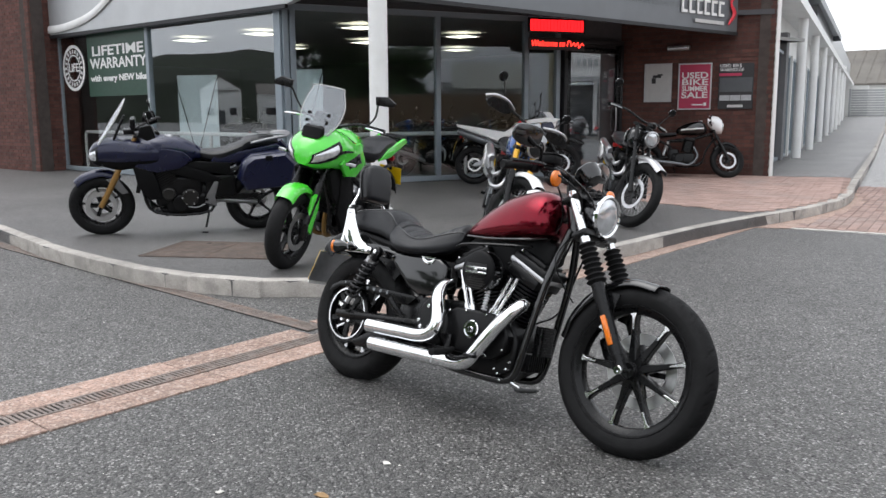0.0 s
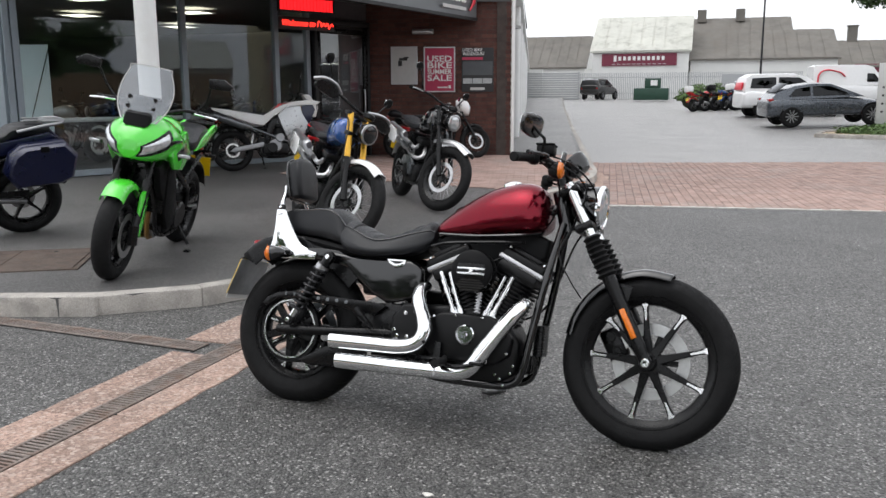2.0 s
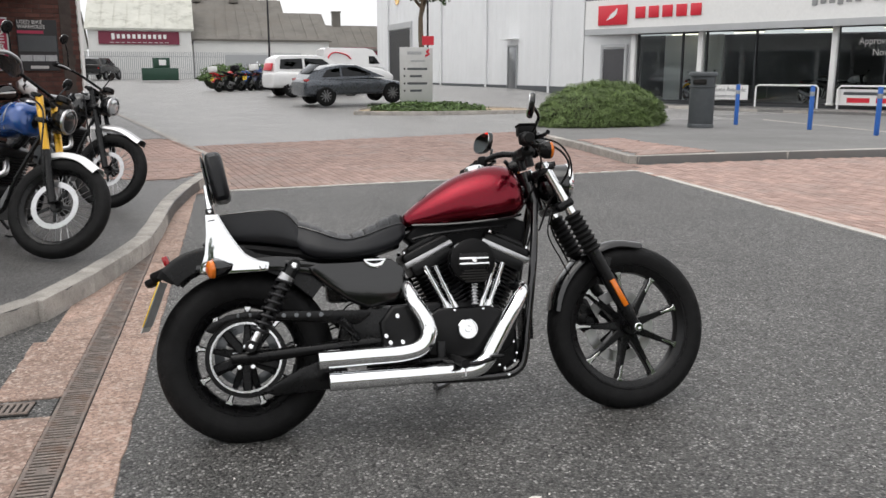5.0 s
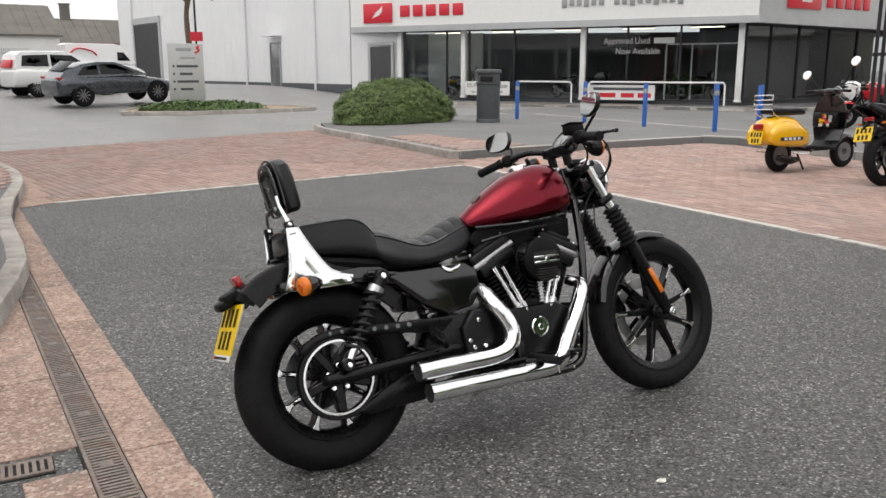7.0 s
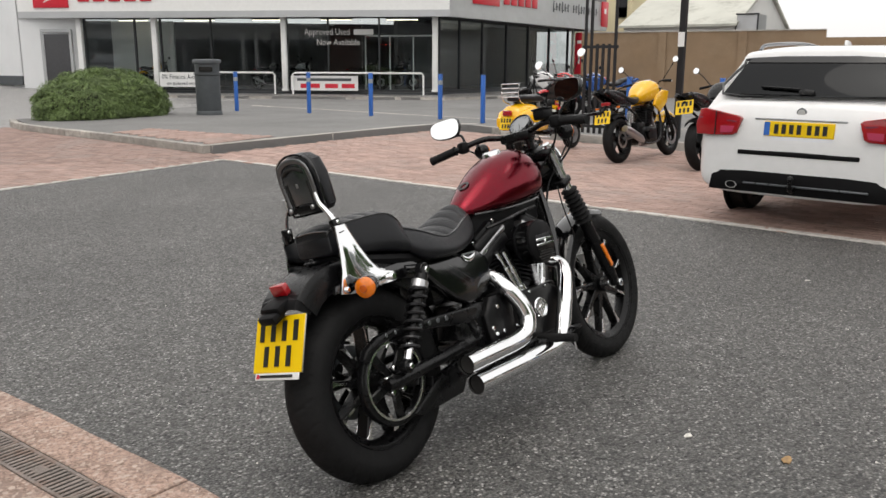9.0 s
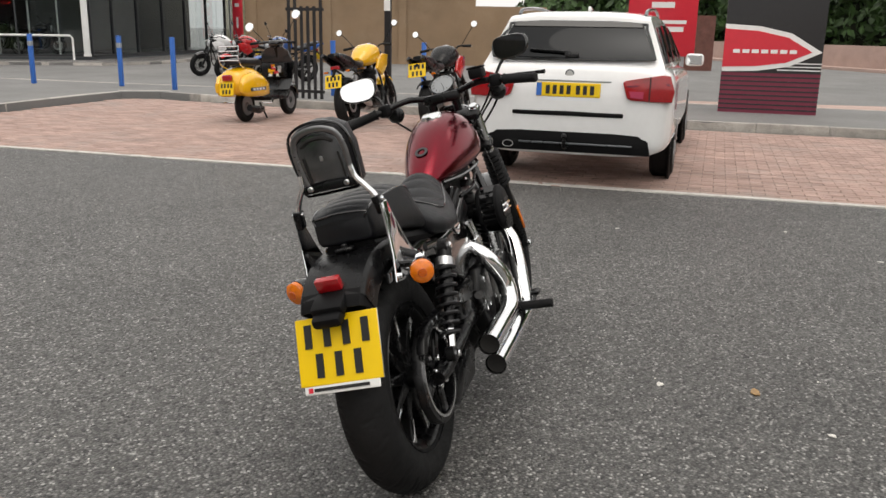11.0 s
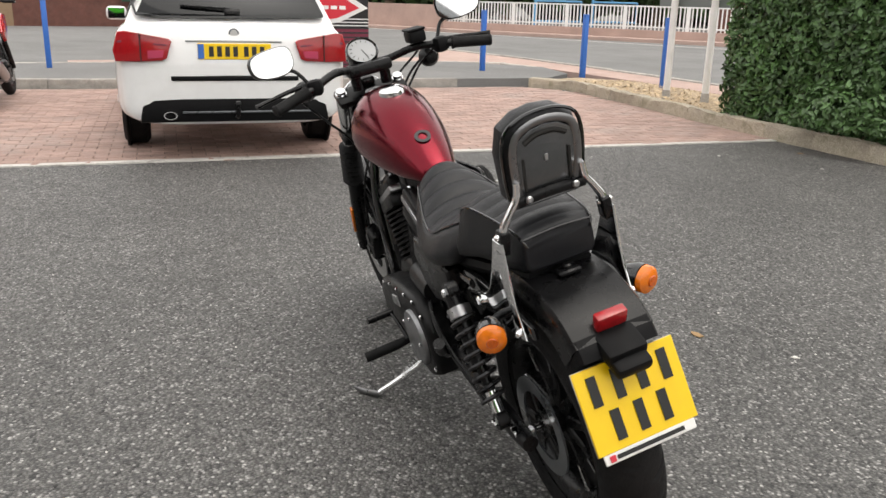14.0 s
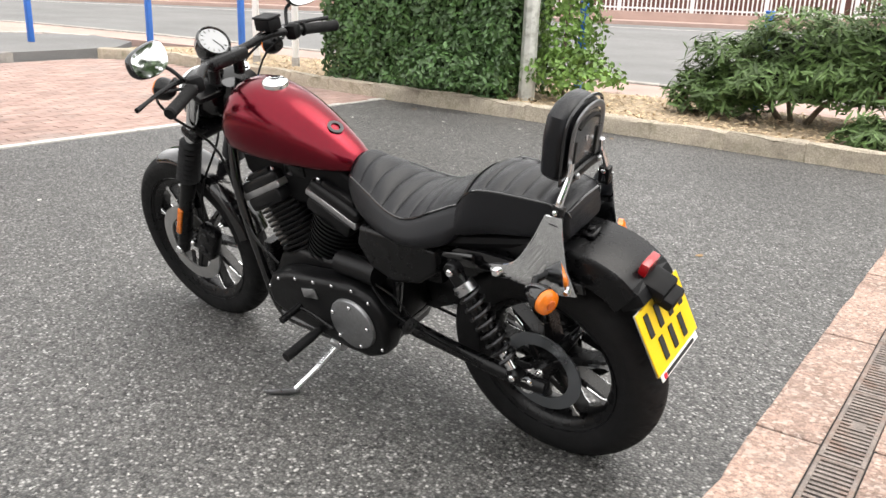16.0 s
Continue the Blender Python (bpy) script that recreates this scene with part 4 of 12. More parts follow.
structure("wall_wing", joined(wall_slab(wing(0, -0.30), wing(29, -0.30), 2.75, 3.75, 0.25), wall_slab(wing(29, -0.30), wing(68, -0.30), 0.1, 3.75, 0.25)), M_RENDER_W, "white rendered wall of the side wing", "wall")
structure("eaves_wing", joined(wall_slab(wing(-0.6, 0.30), wing(68, 0.30), 3.62, 3.86, 0.6)), M_WHITE_PAINT, "white eaves band along the side wing", "eaves")
structure("roof_wing", flat_ground([wing(14, -0.1), wing(68, -0.1), wing(68, -9), wing(14, -9)], 5.6, 1.9), M_LIGHT_PANEL, "pale grey upper storey of the side wing", "roof")
for i in range(5):
    glazing("window_%d" % (3 + i), wing(0.1 + i * 5.6, -0.25), wing(5.4 + i * 5.6, -0.25), 0.13, 2.75, (0.33, 0.66), M_FRAME_GREY, "grey framed tall window of the side wing", 0.07)
    part("pier", moved(box(0.22, 0.2, 2.64, (0, 0, 1.44)), pose(*wing(5.5 + i * 5.6, -0.25), 0, 0, 0, 10.8)), M_RENDER_W, None).parent = bpy.data.objects["wall_wing"]
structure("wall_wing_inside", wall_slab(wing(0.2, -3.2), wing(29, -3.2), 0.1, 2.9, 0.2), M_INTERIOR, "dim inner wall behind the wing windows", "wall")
for i in range(8):
    c = thing("white_column", "white painted steel column along the side wing", "column", pose(*wing(4.6 + i * 5.4, 0.12), 0.118 + ground_z(-6, 23 + i * 5.4)), "side wing columns")
    part("shaft", lathe([(0, 0), (0.12, 0), (0.12, 3.5), (0, 3.5)], 16), M_WHITE_PAINT, c)
structure("corner_trim", wall_slab((-4.203, 16.262), (-4.163, 16.330), 0.12, 4.9, 0.05), M_WHITE_PAINT, "white metal corner trim on the brick pier", "trim")

# posters on the entrance wall
WALL_M = on_line(SE, SC)
WLEN = math.hypot(SC[0] - SE[0], SC[1] - SE[1])
def wall_u(x):
    return (x - SE[0]) / (SC[0] - SE[0]) * WLEN


def flat_sign(name, label, m, w, h, mat, frame_mat=None, category="poster", frame=0.025, group=""):
    r = thing(name, label, category, m, group)
    part("sheet", box(w, 0.012, h, (0, 0, 0), 0.002, 1), mat, r)
    if frame_mat:
        part("frame", joined(box(w + frame, 0.02, frame, (0, -0.004, h / 2), 0.003, 1), box(w + frame, 0.02, frame, (0, -0.004, -h / 2), 0.003, 1),
                             box(frame, 0.02, h - frame, (w / 2, -0.004, 0), 0.003, 1), box(frame, 0.02, h - frame, (-w / 2, -0.004, 0), 0.003, 1)), frame_mat, r)
    return r


def letters(root, words, size, x, z, mat, label="", bold=0.0, shear=0.0, spacing=1.0, y=-0.012, width=None, name="lettering"):
    t = text_bm(words, size, 0.004, bold, shear, spacing)
    if width:
        w = max(v.co.x for v in t.verts) - min(v.co.x for v in t.verts)
        bmesh.ops.scale(t, vec=(width / w, 1, 1), verts=t.verts)
    return part(name, moved(t, pose(x, y, z)), mat, root, label, smooth=False)


def bars(root, rows, mat, y=-0.011, name="text_bar"):
    """Unreadable writing as plain bars: rows of (x, z, width, height)."""
    for x, z, w, h in rows:
        part(name, box(w, 0.003, h, (x, y, z)), mat, root, smooth=False)


wp = flat_sign("framed_notice", "pale framed notice on the brick wall", WALL_M @ pose(wall_u(-6.27), -0.025, 1.86), 0.50, 0.70, M_SIGN_GREY, M_STEEL)
bars(wp, [(-0.02, 0.12, 0.16, 0.05), (-0.08, 0.04, 0.08, 0.10), (0.04, 0.15, 0.10, 0.03)], M_SIGN_BLACK)
sp = flat_sign("sale_poster", "crimson summer sale poster with white lettering", WALL_M @ pose(wall_u(-5.59), -0.025, 1.78), 0.59, 0.84, M_SIGN_CRIMSON, M_STEEL)
for w, z, h in (("USED", 0.20, 0.16), ("BIKE", 0.075, 0.16), ("SUMMER", -0.045, 0.13), ("SALE", -0.165, 0.16)):
    letters(sp, w, h, 0, z, M_SIGN_WHITE, bold=0.003, width=0.48)
bars(sp, [(0.06, -0.34, 0.20, 0.025), (0.2, -0.33, 0.05, 0.06)], M_SIGN_WHITE)
bp = flat_sign("warehouse_poster", "black poster with a grey photograph", WALL_M @ pose(wall_u(-4.86), -0.025, 1.77), 0.62, 0.84, M_SIGN_BLACK)
letters(bp, "USED BIKE", 0.085, -0.10, 0.375, M_SIGN_WHITE, width=0.38)
letters(bp, "WAREHOUSE", 0.085, -0.08, 0.30, M_SIGN_WHITE, width=0.42)
bars(bp, [(-0.10, 0.215, 0.40, 0.05)], M_SIGN_CRIMSON)
bars(bp, [(0, 0.03, 0.58, 0.26)], M_BIN, name="photo")
bars(bp, [(-0.19, -0.21, 0.18, 0.10), (0.0, -0.21, 0.18, 0.10), (0.19, -0.21, 0.18, 0.10)], M_GALV, name="photo")
bars(bp, [(0, -0.36, 0.28, 0.05)], M_SIGN_GREY)
sl = thing("bulkhead_light", "small grey bulkhead light on the brick wall", "wall light", WALL_M @ pose(wall_u(-5.9), -0.06, 2.5))
part("housing", box(0.42, 0.10, 0.09, (0, 0, 0), 0.02), M_GALV, sl)
part("lens", box(0.36, 0.02, 0.05, (0, -0.055, 0), 0.008), M_LENS, sl)

# neon welcome sign and dot display over the door
nz = thing("neon_sign", "red neon welcome sign glowing over the entrance", "neon sign", on_line((-7.95, 13.35), (-7.1, 14.75)) @ pose(0.75, -0.25, 2.53) @ Matrix.Scale(0.72, 4))
letters(nz, "Welcome to", 0.21, -0.27, 0, M_NEON, "red neon tube lettering", shear=0.25, width=0.93)
part("neon_squiggle", tube([(0.28, -0.012, -0.06), (0.31, -0.012, 0.07), (0.38, -0.012, 0.04), (0.40, -0.012, -0.05), (0.47, -0.012, 0.03), (0.52, -0.012, -0.04), (0.58, -0.012, 0.04), (0.62, -0.012, -0.09), (0.70, -0.012, 0.02), (0.75, -0.012, -0.03)], 0.011, 6, 5), M_NEON, nz, "red neon tube squiggle")
part("backing", box(1.6, 0.015, 0.30, (0, 0.03, 0), 0.005), M_SIGN_BLACK, nz)
ld = thing("dot_display", "red lit dot matrix display above the neon sign", "display", on_line((-7.95, 13.35), (-7.1, 14.75)) @ pose(0.75, -0.25, 2.85) @ Matrix.Scale(0.72, 4))
part("case", box(1.6, 0.06, 0.36, (0, 0.04, 0), 0.01), M_BLACK, ld)
for i in range(16):
    part("column_of_dots", box(0.085, 0.006, 0.28, (-0.71 + i * 0.0945, 0.006, 0), 0.002, 1), M_LED, ld)

# fascia lettering, window stickers
FM = on_line(SK, SP)
FL = math.hypot(SP[0] - SK[0], SP[1] - SK[1])
fs = thing("fascia_sign", "white raised letters on the grey fascia", "sign", FM @ pose(FL - 1.15, -0.03, 3.10))
for i in range(6):
    part("letter_block", joined(box(0.16, 0.02, 0.045, (-0.56 + 0.225 * i, 0, 0.105)), box(0.16, 0.02, 0.045, (-0.56 + 0.225 * i, 0, -0.105)), box(0.045, 0.02, 0.17, (-0.6175 + 0.225 * i, 0, 0))), M_SIGN_WHITE, fs, smooth=False)
bars(fs, [(0.2, -0.24, 0.9, 0.06)], M_SIGN_GREY)
part("emblem", tube([(0.80, -0.01, -0.25), (0.98, -0.01, -0.05), (0.86, -0.01, 0.12), (0.98, -0.01, 0.30), (0.80, -0.01, 0.36)], [0.02, 0.06, 0.03, 0.06, 0.02], 8, flat=0.4), M_SIGN_RED, fs, "red curved emblem")
WM = on_line(SA, SB)
st = thing("window_sticker", "white lettering and round badge stuck on green film", "window sticker", WM @ pose(0, -0.012, 0))
part("film", box(2.38, 0.003, 1.29, (2.51, 0, 2.33)), M_SIGN_GREEN, st, smooth=False)
for r0, r1 in ((0.411, 0.478), (0.249, 0.277)):
    part("badge_ring", lathe([(r0, 0), (r1, 0), (r1, 0.004), (r0, 0.004), (r0, 0)], 40, "y", (0.71, -0.008, 2.29)), M_SIGN_WHITE, st)
for i in range(20):
    a = 2 * math.pi * i / 20
    part("badge_mark", moved(box(0.05, 0.004, 0.077), pose(0.71 + 0.344 * math.sin(a), -0.008, 2.29 + 0.344 * math.cos(a), 0, math.degrees(a), 0)), M_SIGN_WHITE, st, smooth=False)
letters(st, "LIFE", 0.24, 0.71, 2.29, M_SIGN_WHITE, y=-0.01, bold=0.004, width=0.41)
for w, z, s, wd in (("LIFETIME", 2.58, 0.27, 1.96), ("WARRANTY", 2.33, 0.29, 2.18), ("with every NEW bike", 2.04, 0.17, 2.18)):
    letters(st, w, s, 2.51, z, M_SIGN_WHITE, y=-0.01, bold=0.006, width=wd)

# access cover in the forecourt
M_COVER = material("rusty_iron_cover", (0.095, 0.072, 0.060), 0.75, 0.2, vary=0.3, scale=6, grain=0.4, grain_scale=90, bump=0.8, stain=(0.15, 0.10, 0.075), stain_scale=9, stain_amount=0.6, coords="World")
mh = thing("inspection_cover", "rusty dark iron inspection cover with two leaves", "cover", pose(-5.5, 4.85, 0.122, 0, 0, 28), kind="structure")
part("frame", joined(*[box(1.14, 0.04, 0.012, (0, q * 0.40, 0), 0.003, 1) for q in (-1, 1)], *[box(0.04, 0.76, 0.012, (q * 0.55, 0, 0), 0.003, 1) for q in (-1, 1)]), M_COVER, mh)
for q in (-1, 1):
    lf = part("leaf", box(0.52, 0.75, 0.010, (q * 0.263, 0, 0), 0.003, 1), M_COVER, mh)
    part("key_hole", box(0.03, 0.05, 0.004, (q * 0.263, 0.30, 0.0045)), M_DARK_HOLE, lf)

# ---- motorcycle parts shared by all machines ----
def tyre_bm(R, width, rim_r, seg=48):
    """A tyre about the y axis with a round crown and a shoulder."""
    w = width / 2
    p = []
    for i in range(11):
        a = radians(-82 + 164 * i / 10)
        p.append((R - w * 0.92 + w * 0.92 * math.cos(a), w * math.sin(a) * 0.97))
    p = [(rim_r - 0.004, -w * 0.72), (rim_r + 0.006, -w * 0.80), (rim_r + 0.02, -w * 0.9)] + p + [(rim_r + 0.02, w * 0.9), (rim_r + 0.006, w * 0.80), (rim_r - 0.004, w * 0.72)]
    return lathe(p + [p[0]], seg, "y")


def treaded_tyre(R, width, rim_r, period, seg=432):
    """A tyre whose crown carries curved tread grooves, period of them a turn on each side."""
    w = width / 2
    cross = [(rim_r - 0.004, -w * 0.72, 9), (rim_r + 0.006, -w * 0.80, 9), (rim_r + 0.02, -w * 0.9, 9)]
    for i in range(23):
        a = radians(-82 + 164 * i / 22)
        cross.append((R - w * 0.92 + w * 0.92 * math.cos(a), w * math.sin(a) * 0.97, math.degrees(a) / 82))
    cross += [(rim_r + 0.02, w * 0.9, 9), (rim_r + 0.006, w * 0.80, 9), (rim_r - 0.004, w * 0.72, 9)]
    rings = []
    for s in range(seg):
        t = s / seg
        row = []
        for r, y_, v in cross:
            if abs(v) < 0.72:
                u = (t * period + (0.5 if v > 0 else 0.0) + 0.9 * abs(v) ** 1.5) % 1.0
                long_ = 0.12 < abs(v) < 0.68 and u < 0.085
                short = 0.30 < abs(v) < 0.60 and abs(u - 0.5 + 0.35 * abs(v)) < 0.04
                if long_ or short:
                    r -= 0.0045
            a = 2 * math.pi * t
            row.append((r * math.cos(a), y_, r * math.sin(a)))
        rings.append(row)
    rings.append(rings[0])
    bm = loft(rings, caps=False)
    bmesh.ops.remove_doubles(bm, verts=bm.verts, dist=1e-6)
    bmesh.ops.recalc_face_normals(bm, faces=bm.faces)
    return bm


def wheel(root, name, x, z, R, width, rim_r, style="cast", spokes=9, rim_mat=None, discs=((-1, 0.14),), y=0.0, tips=False, seg=44, disc_mat=None, twin=False, label="", phase=7.0, tread=0):
    """A wheel: rim with hub, tyre, spokes and brake discs. discs: (side, radius)."""
    rim_mat = rim_mat or M_BLACK
    w = width * 0.42
    at = (x, y, z)
    rim = lathe([(rim_r + 0.004, -w), (rim_r + 0.006, -w + 0.006), (rim_r - 0.012, -w + 0.012), (rim_r - 0.028, -w * 0.45), (rim_r - 0.032, 0), (rim_r - 0.028, w * 0.45),
                 (rim_r - 0.012, w - 0.012), (rim_r + 0.006, w - 0.006), (rim_r + 0.004, w), (rim_r + 0.012, w * 0.8), (rim_r + 0.012, -w * 0.8), (rim_r + 0.004, -w)], seg, "y", at)
    wh = part(name, rim, rim_mat, root, label)
    part("tyre", moved(treaded_tyre(R, width, rim_r, tread) if tread else tyre_bm(R, width, rim_r, seg), pose(*at)), M_RUBBER, wh, angle=60)
    hub_r = 0.035 if style == "cast" else 0.045
    part("hub", joined(lathe([(0, -w * 1.15), (hub_r * 0.8, -w * 1.15), (hub_r, -w * 0.9), (hub_r * 0.8, 0), (hub_r, w * 0.9), (hub_r * 0.8, w * 1.15), (0, w * 1.15)], 20, "y", at)), rim_mat, wh)
    if style == "cast":
        n = spokes * (2 if twin else 1)
        for i in range(n):
            a = 360.0 * i / n + phase
            r0, r1 = hub_r * 0.7, rim_r - 0.022
            s = loft([[(rr, sy, sz) for sy, sz in ((-sw, -st), (sw, -st), (sw * 1.0, st), (-sw, st))]
                      for rr, sw, st in ((r0, w * 0.55, 0.020), (r0 + 0.4 * (r1 - r0), w * 0.42, 0.0125), (r0 + 0.8 * (r1 - r0), w * 0.42, 0.009), (r1, w * 0.5, 0.013))])
            bmesh.ops.bevel(s, geom=[e for e in s.edges if abs(e.verts[0].co.x - e.verts[1].co.x) > 0.02], offset=0.004, segments=1, affect="EDGES")
            sp = part("spoke", moved(s, pose(*at, 0, -a, 0)), rim_mat, wh)
            if tips:
                for side in (-1, 1):
                    t = prism([(r1 - 0.066, -0.004), (r1 - 0.018, -0.006), (r1 - 0.008, -0.012), (r1 + 0.002, -0.012), (r1 + 0.002, 0.012), (r1 - 0.008, 0.012), (r1 - 0.018, 0.006), (r1 - 0.066, 0.004)], 0.004, (0, side * w * 0.47, 0), 0.001, "xz", 1)
                    part("machined_tip", moved(t, pose(*at, 0, -a, 0)), M_EDGE, wh, "bright machined spoke tip")
    else:
        g = None
        for i in range(spokes):
            a0, a1 = 2 * math.pi * i / spokes, 2 * math.pi * (i + (0.9 if i % 2 else -0.9)) / spokes
            s = 1 if i % 4 < 2 else -1
            g = tube([(x + hub_r * math.cos(a0), y + s * w * 0.9, z + hub_r * math.sin(a0)), (x + (rim_r - 0.02) * math.cos(a1), y, z + (rim_r - 0.02) * math.sin(a1))], 0.0022, 4, 1, False, g)
        part("spokes", g, M_STEEL, wh, kind="stuff")
    for side, r in discs:
        ri = r * (0.78 if style == "wire" else 0.70)
        d = part("brake_disc", joined(lathe([(ri, -0.0025), (r, -0.0025), (r, 0.0025), (ri, 0.0025), (ri, -0.0025)], 36, "y", (x, y + side * (w + 0.018), z))), disc_mat or M_DISC, wh, "steel brake disc")
        cr = None
        for i in range(5):
            cr = box(r * 0.45, 0.006, 0.022, (r * 0.48, 0, 0), 0.003, 1, bm=cr) if cr is None else join(cr, moved(box(r * 0.45, 0.006, 0.022, (r * 0.48, 0, 0), 0.003, 1), Matrix.Rotation(radians(72 * i), 4, "Y")))
        part("disc_carrier", moved(cr, pose(x, y + side * (w + 0.014), z)), M_BLACK, wh)
    return wh


def fender(profile, half, drop, thick=0.004, boxy=False):
    """A mudguard: an arched section swept along a side profile of (x, z) points."""
    line = smooth_line([(x, 0, z) for x, z in profile], 5)
    secs = []
    arch = [(-1, -1.0), (-0.94, -0.55), (-0.75, -0.2), (-0.4, -0.04), (0, 0), (0.4, -0.04), (0.75, -0.2), (0.94, -0.55), (1, -1.0)]
    if boxy:
        arch = [(-1, -1.0), (-1, -0.30), (-0.98, -0.14), (-0.92, -0.06), (-0.45, -0.01), (0, 0), (0.45, -0.01), (0.92, -0.06), (0.98, -0.14), (1, -0.30), (1, -1.0)]
    for i, q in enumerate(line):
        d = (line[min(i + 1, len(line) - 1)] - line[max(i - 1, 0)]).normalized()
        nrm = Vector((-d.z, 0, d.x))
        if nrm.z < 0:
            nrm = -nrm
        outer = [q + Vector((0, u * half, 0)) + nrm * v * drop for u, v in arch]
        inner = [q + Vector((0, u * (half - thick), 0)) + nrm * (v * drop - thick) for u, v in arch[::-1]]
        secs.append(outer + inner)
    return loft(secs)


def bolt(at, r=0.007, axis="y", length=0.008, bm=None):
    return disc(r, length, axis, at, 8, 0.002, 0, bm)


def spring(p0, p1, r, wire, turns, seg=6):
    a, b_ = Vector(p0), Vector(p1)
    d = (b_ - a)
    ln = d.length
    q = d.to_track_quat("Z", "Y").to_matrix().to_4x4()
    pts = [(r * math.cos(2 * math.pi * i / 10), r * math.sin(2 * math.pi * i / 10), ln * i / (turns * 10)) for i in range(turns * 10 + 1)]
    return moved(tube(pts, wire, seg, 1), Matrix.Translation(a) @ q)


def cylinder_between(p0, p1, profile, seg=20):
    """A turned body from p0 towards p1; profile heights in metres from p0."""
    a, d = Vector(p0), Vector(p1) - Vector(p0)
    return moved(lathe(profile, seg), Matrix.Translation(a) @ d.to_track_quat("Z", "Y").to_matrix().to_4x4())


def plate_bars(root, rows, m, mat=None):
    """Characters of a plate as plain bars: rows of (z, bar height, bar width, count, pitch)."""
    for z, h, w, n, pitch in rows:
        for i in range(n):
            part("character_bar", moved(box(w, 0.002, h, ((i - (n - 1) / 2) * pitch, -0.004, z)), m), mat or M_INK, root, smooth=False)


# ---- the cruiser ----
def cruiser():
    root = thing("motorcycle", "dark red and black cruiser motorcycle leaning on its side stand", "motorcycle", pose(-2.333, 3.170, 0.001, -15.2, 0, -4.47))
    P = lambda n, b, m, p=root, l="", a=38: part(n, b, m, p, l, angle=a)
    # wheels
    fw = wheel(root, "front_wheel", 1.500, 0.322, 0.331, 0.108, 0.246, "cast", 9, M_BLACK, ((1, 0.148),), tips=True, seg=56, phase=17.0, tread=30)
    rw = wheel(root, "rear_wheel", 0.0, 0.302, 0.319, 0.150, 0.208, "cast", 9, M_BLACK, ((1, 0.122),), tips=True, seg=56, disc_mat=M_GUN, tread=26)
    # belt pulley on the right, with its bright ring
    pul = P("belt_pulley", lathe([(0.118, -0.012), (0.140, -0.012), (0.143, -0.006), (0.143, 0.012), (0.118, 0.012), (0.118, -0.012)], 48, "y", (0, -0.112, 0.305)), M_BLACK)
    P("bright_ring", lathe([(0.1185, -0.002), (0.126, -0.002), (0.126, 0.002), (0.1185, 0.002), (0.1185, -0.002)], 48, "y", (0, -0.126, 0.305)), M_EDGE, pul, "bright machined ring")
    for i in range(5):
        a = 2 * math.pi * i / 5 + 0.3
        P("pulley_arm", moved(box(0.10, 0.016, 0.034, (0.07, 0, 0), 0.006, 1), pose(0, -0.112, 0.305, 0, math.degrees(a), 0)), M_BLACK, pul)
        P("pulley_bolt", disc(0.010, 0.014, "y", (0.040 * math.cos(a), -0.128, 0.305 + 0.040 * math.sin(a)), 10), M_CHROME, pul)
    P("drive_belt", joined(tube([(0.0, -0.108, 0.440), (0.30, -0.108, 0.415), (0.56, -0.108, 0.39)], 0.005, 6, 3), tube([(0.0, -0.108, 0.163), (0.30, -0.108, 0.205), (0.56, -0.108, 0.245)], 0.005, 6, 3)), M_RUBBER)
    gd = P("belt_guard", prism([(-0.135, 0.405), (-0.115, 0.432), (-0.06, 0.458), (0.01, 0.468), (0.09, 0.464), (0.20, 0.459), (0.435, 0.450), (0.45, 0.438), (0.405, 0.402), (0.30, 0.408), (0.22, 0.424), (0.131, 0.432), (0.02, 0.442), (-0.06, 0.432), (-0.11, 0.395)], 0.026, (0, -0.135, 0), 0.005), M_BLACK)
    for i in range(4):
        P("guard_hole", disc(0.0085, 0.004, "y", (0.137 + 0.044 * i, -0.1485, 0.447 - 0.0015 * i), 14, 0.001), M_GUN, gd)
    for i in range(2):
        P("guard_slot", box(0.010, 0.004, 0.014, (-0.022 + 0.042 * i, -0.1485, 0.454), 0.002, 1), M_GUN, gd)
    P("lower_belt_guard", prism([(0.05, 0.178), (0.10, 0.160), (0.31, 0.172), (0.36, 0.235), (0.33, 0.292), (0.24, 0.272), (0.16, 0.240)], 0.030, (0, -0.112, 0), 0.010), M_BLACK)
    P("sprocket_case", prism([(0.33, 0.35), (0.35, 0.425), (0.44, 0.455), (0.60, 0.45), (0.66, 0.30), (0.44, 0.295)], 0.10, (0, -0.075, 0), 0.016), M_BLACK)
    P("axle", joined(tube([(0, -0.140, 0.302), (0, 0.150, 0.302)], 0.011, 12), disc(0.019, 0.012, "y", (0, -0.137, 0.302), 6), disc(0.024, 0.018, "y", (0, 0.146, 0.302), 12)), M_CHROME)
    P("front_axle", joined(tube([(1.5, -0.12, 0.322), (1.5, 0.12, 0.322)], 0.010, 12), disc(0.017, 0.014, "y", (1.5, -0.125, 0.322), 20, hole=0.008), disc(0.017, 0.012, "y", (1.5, 0.12, 0.322), 16)), M_CHROME)
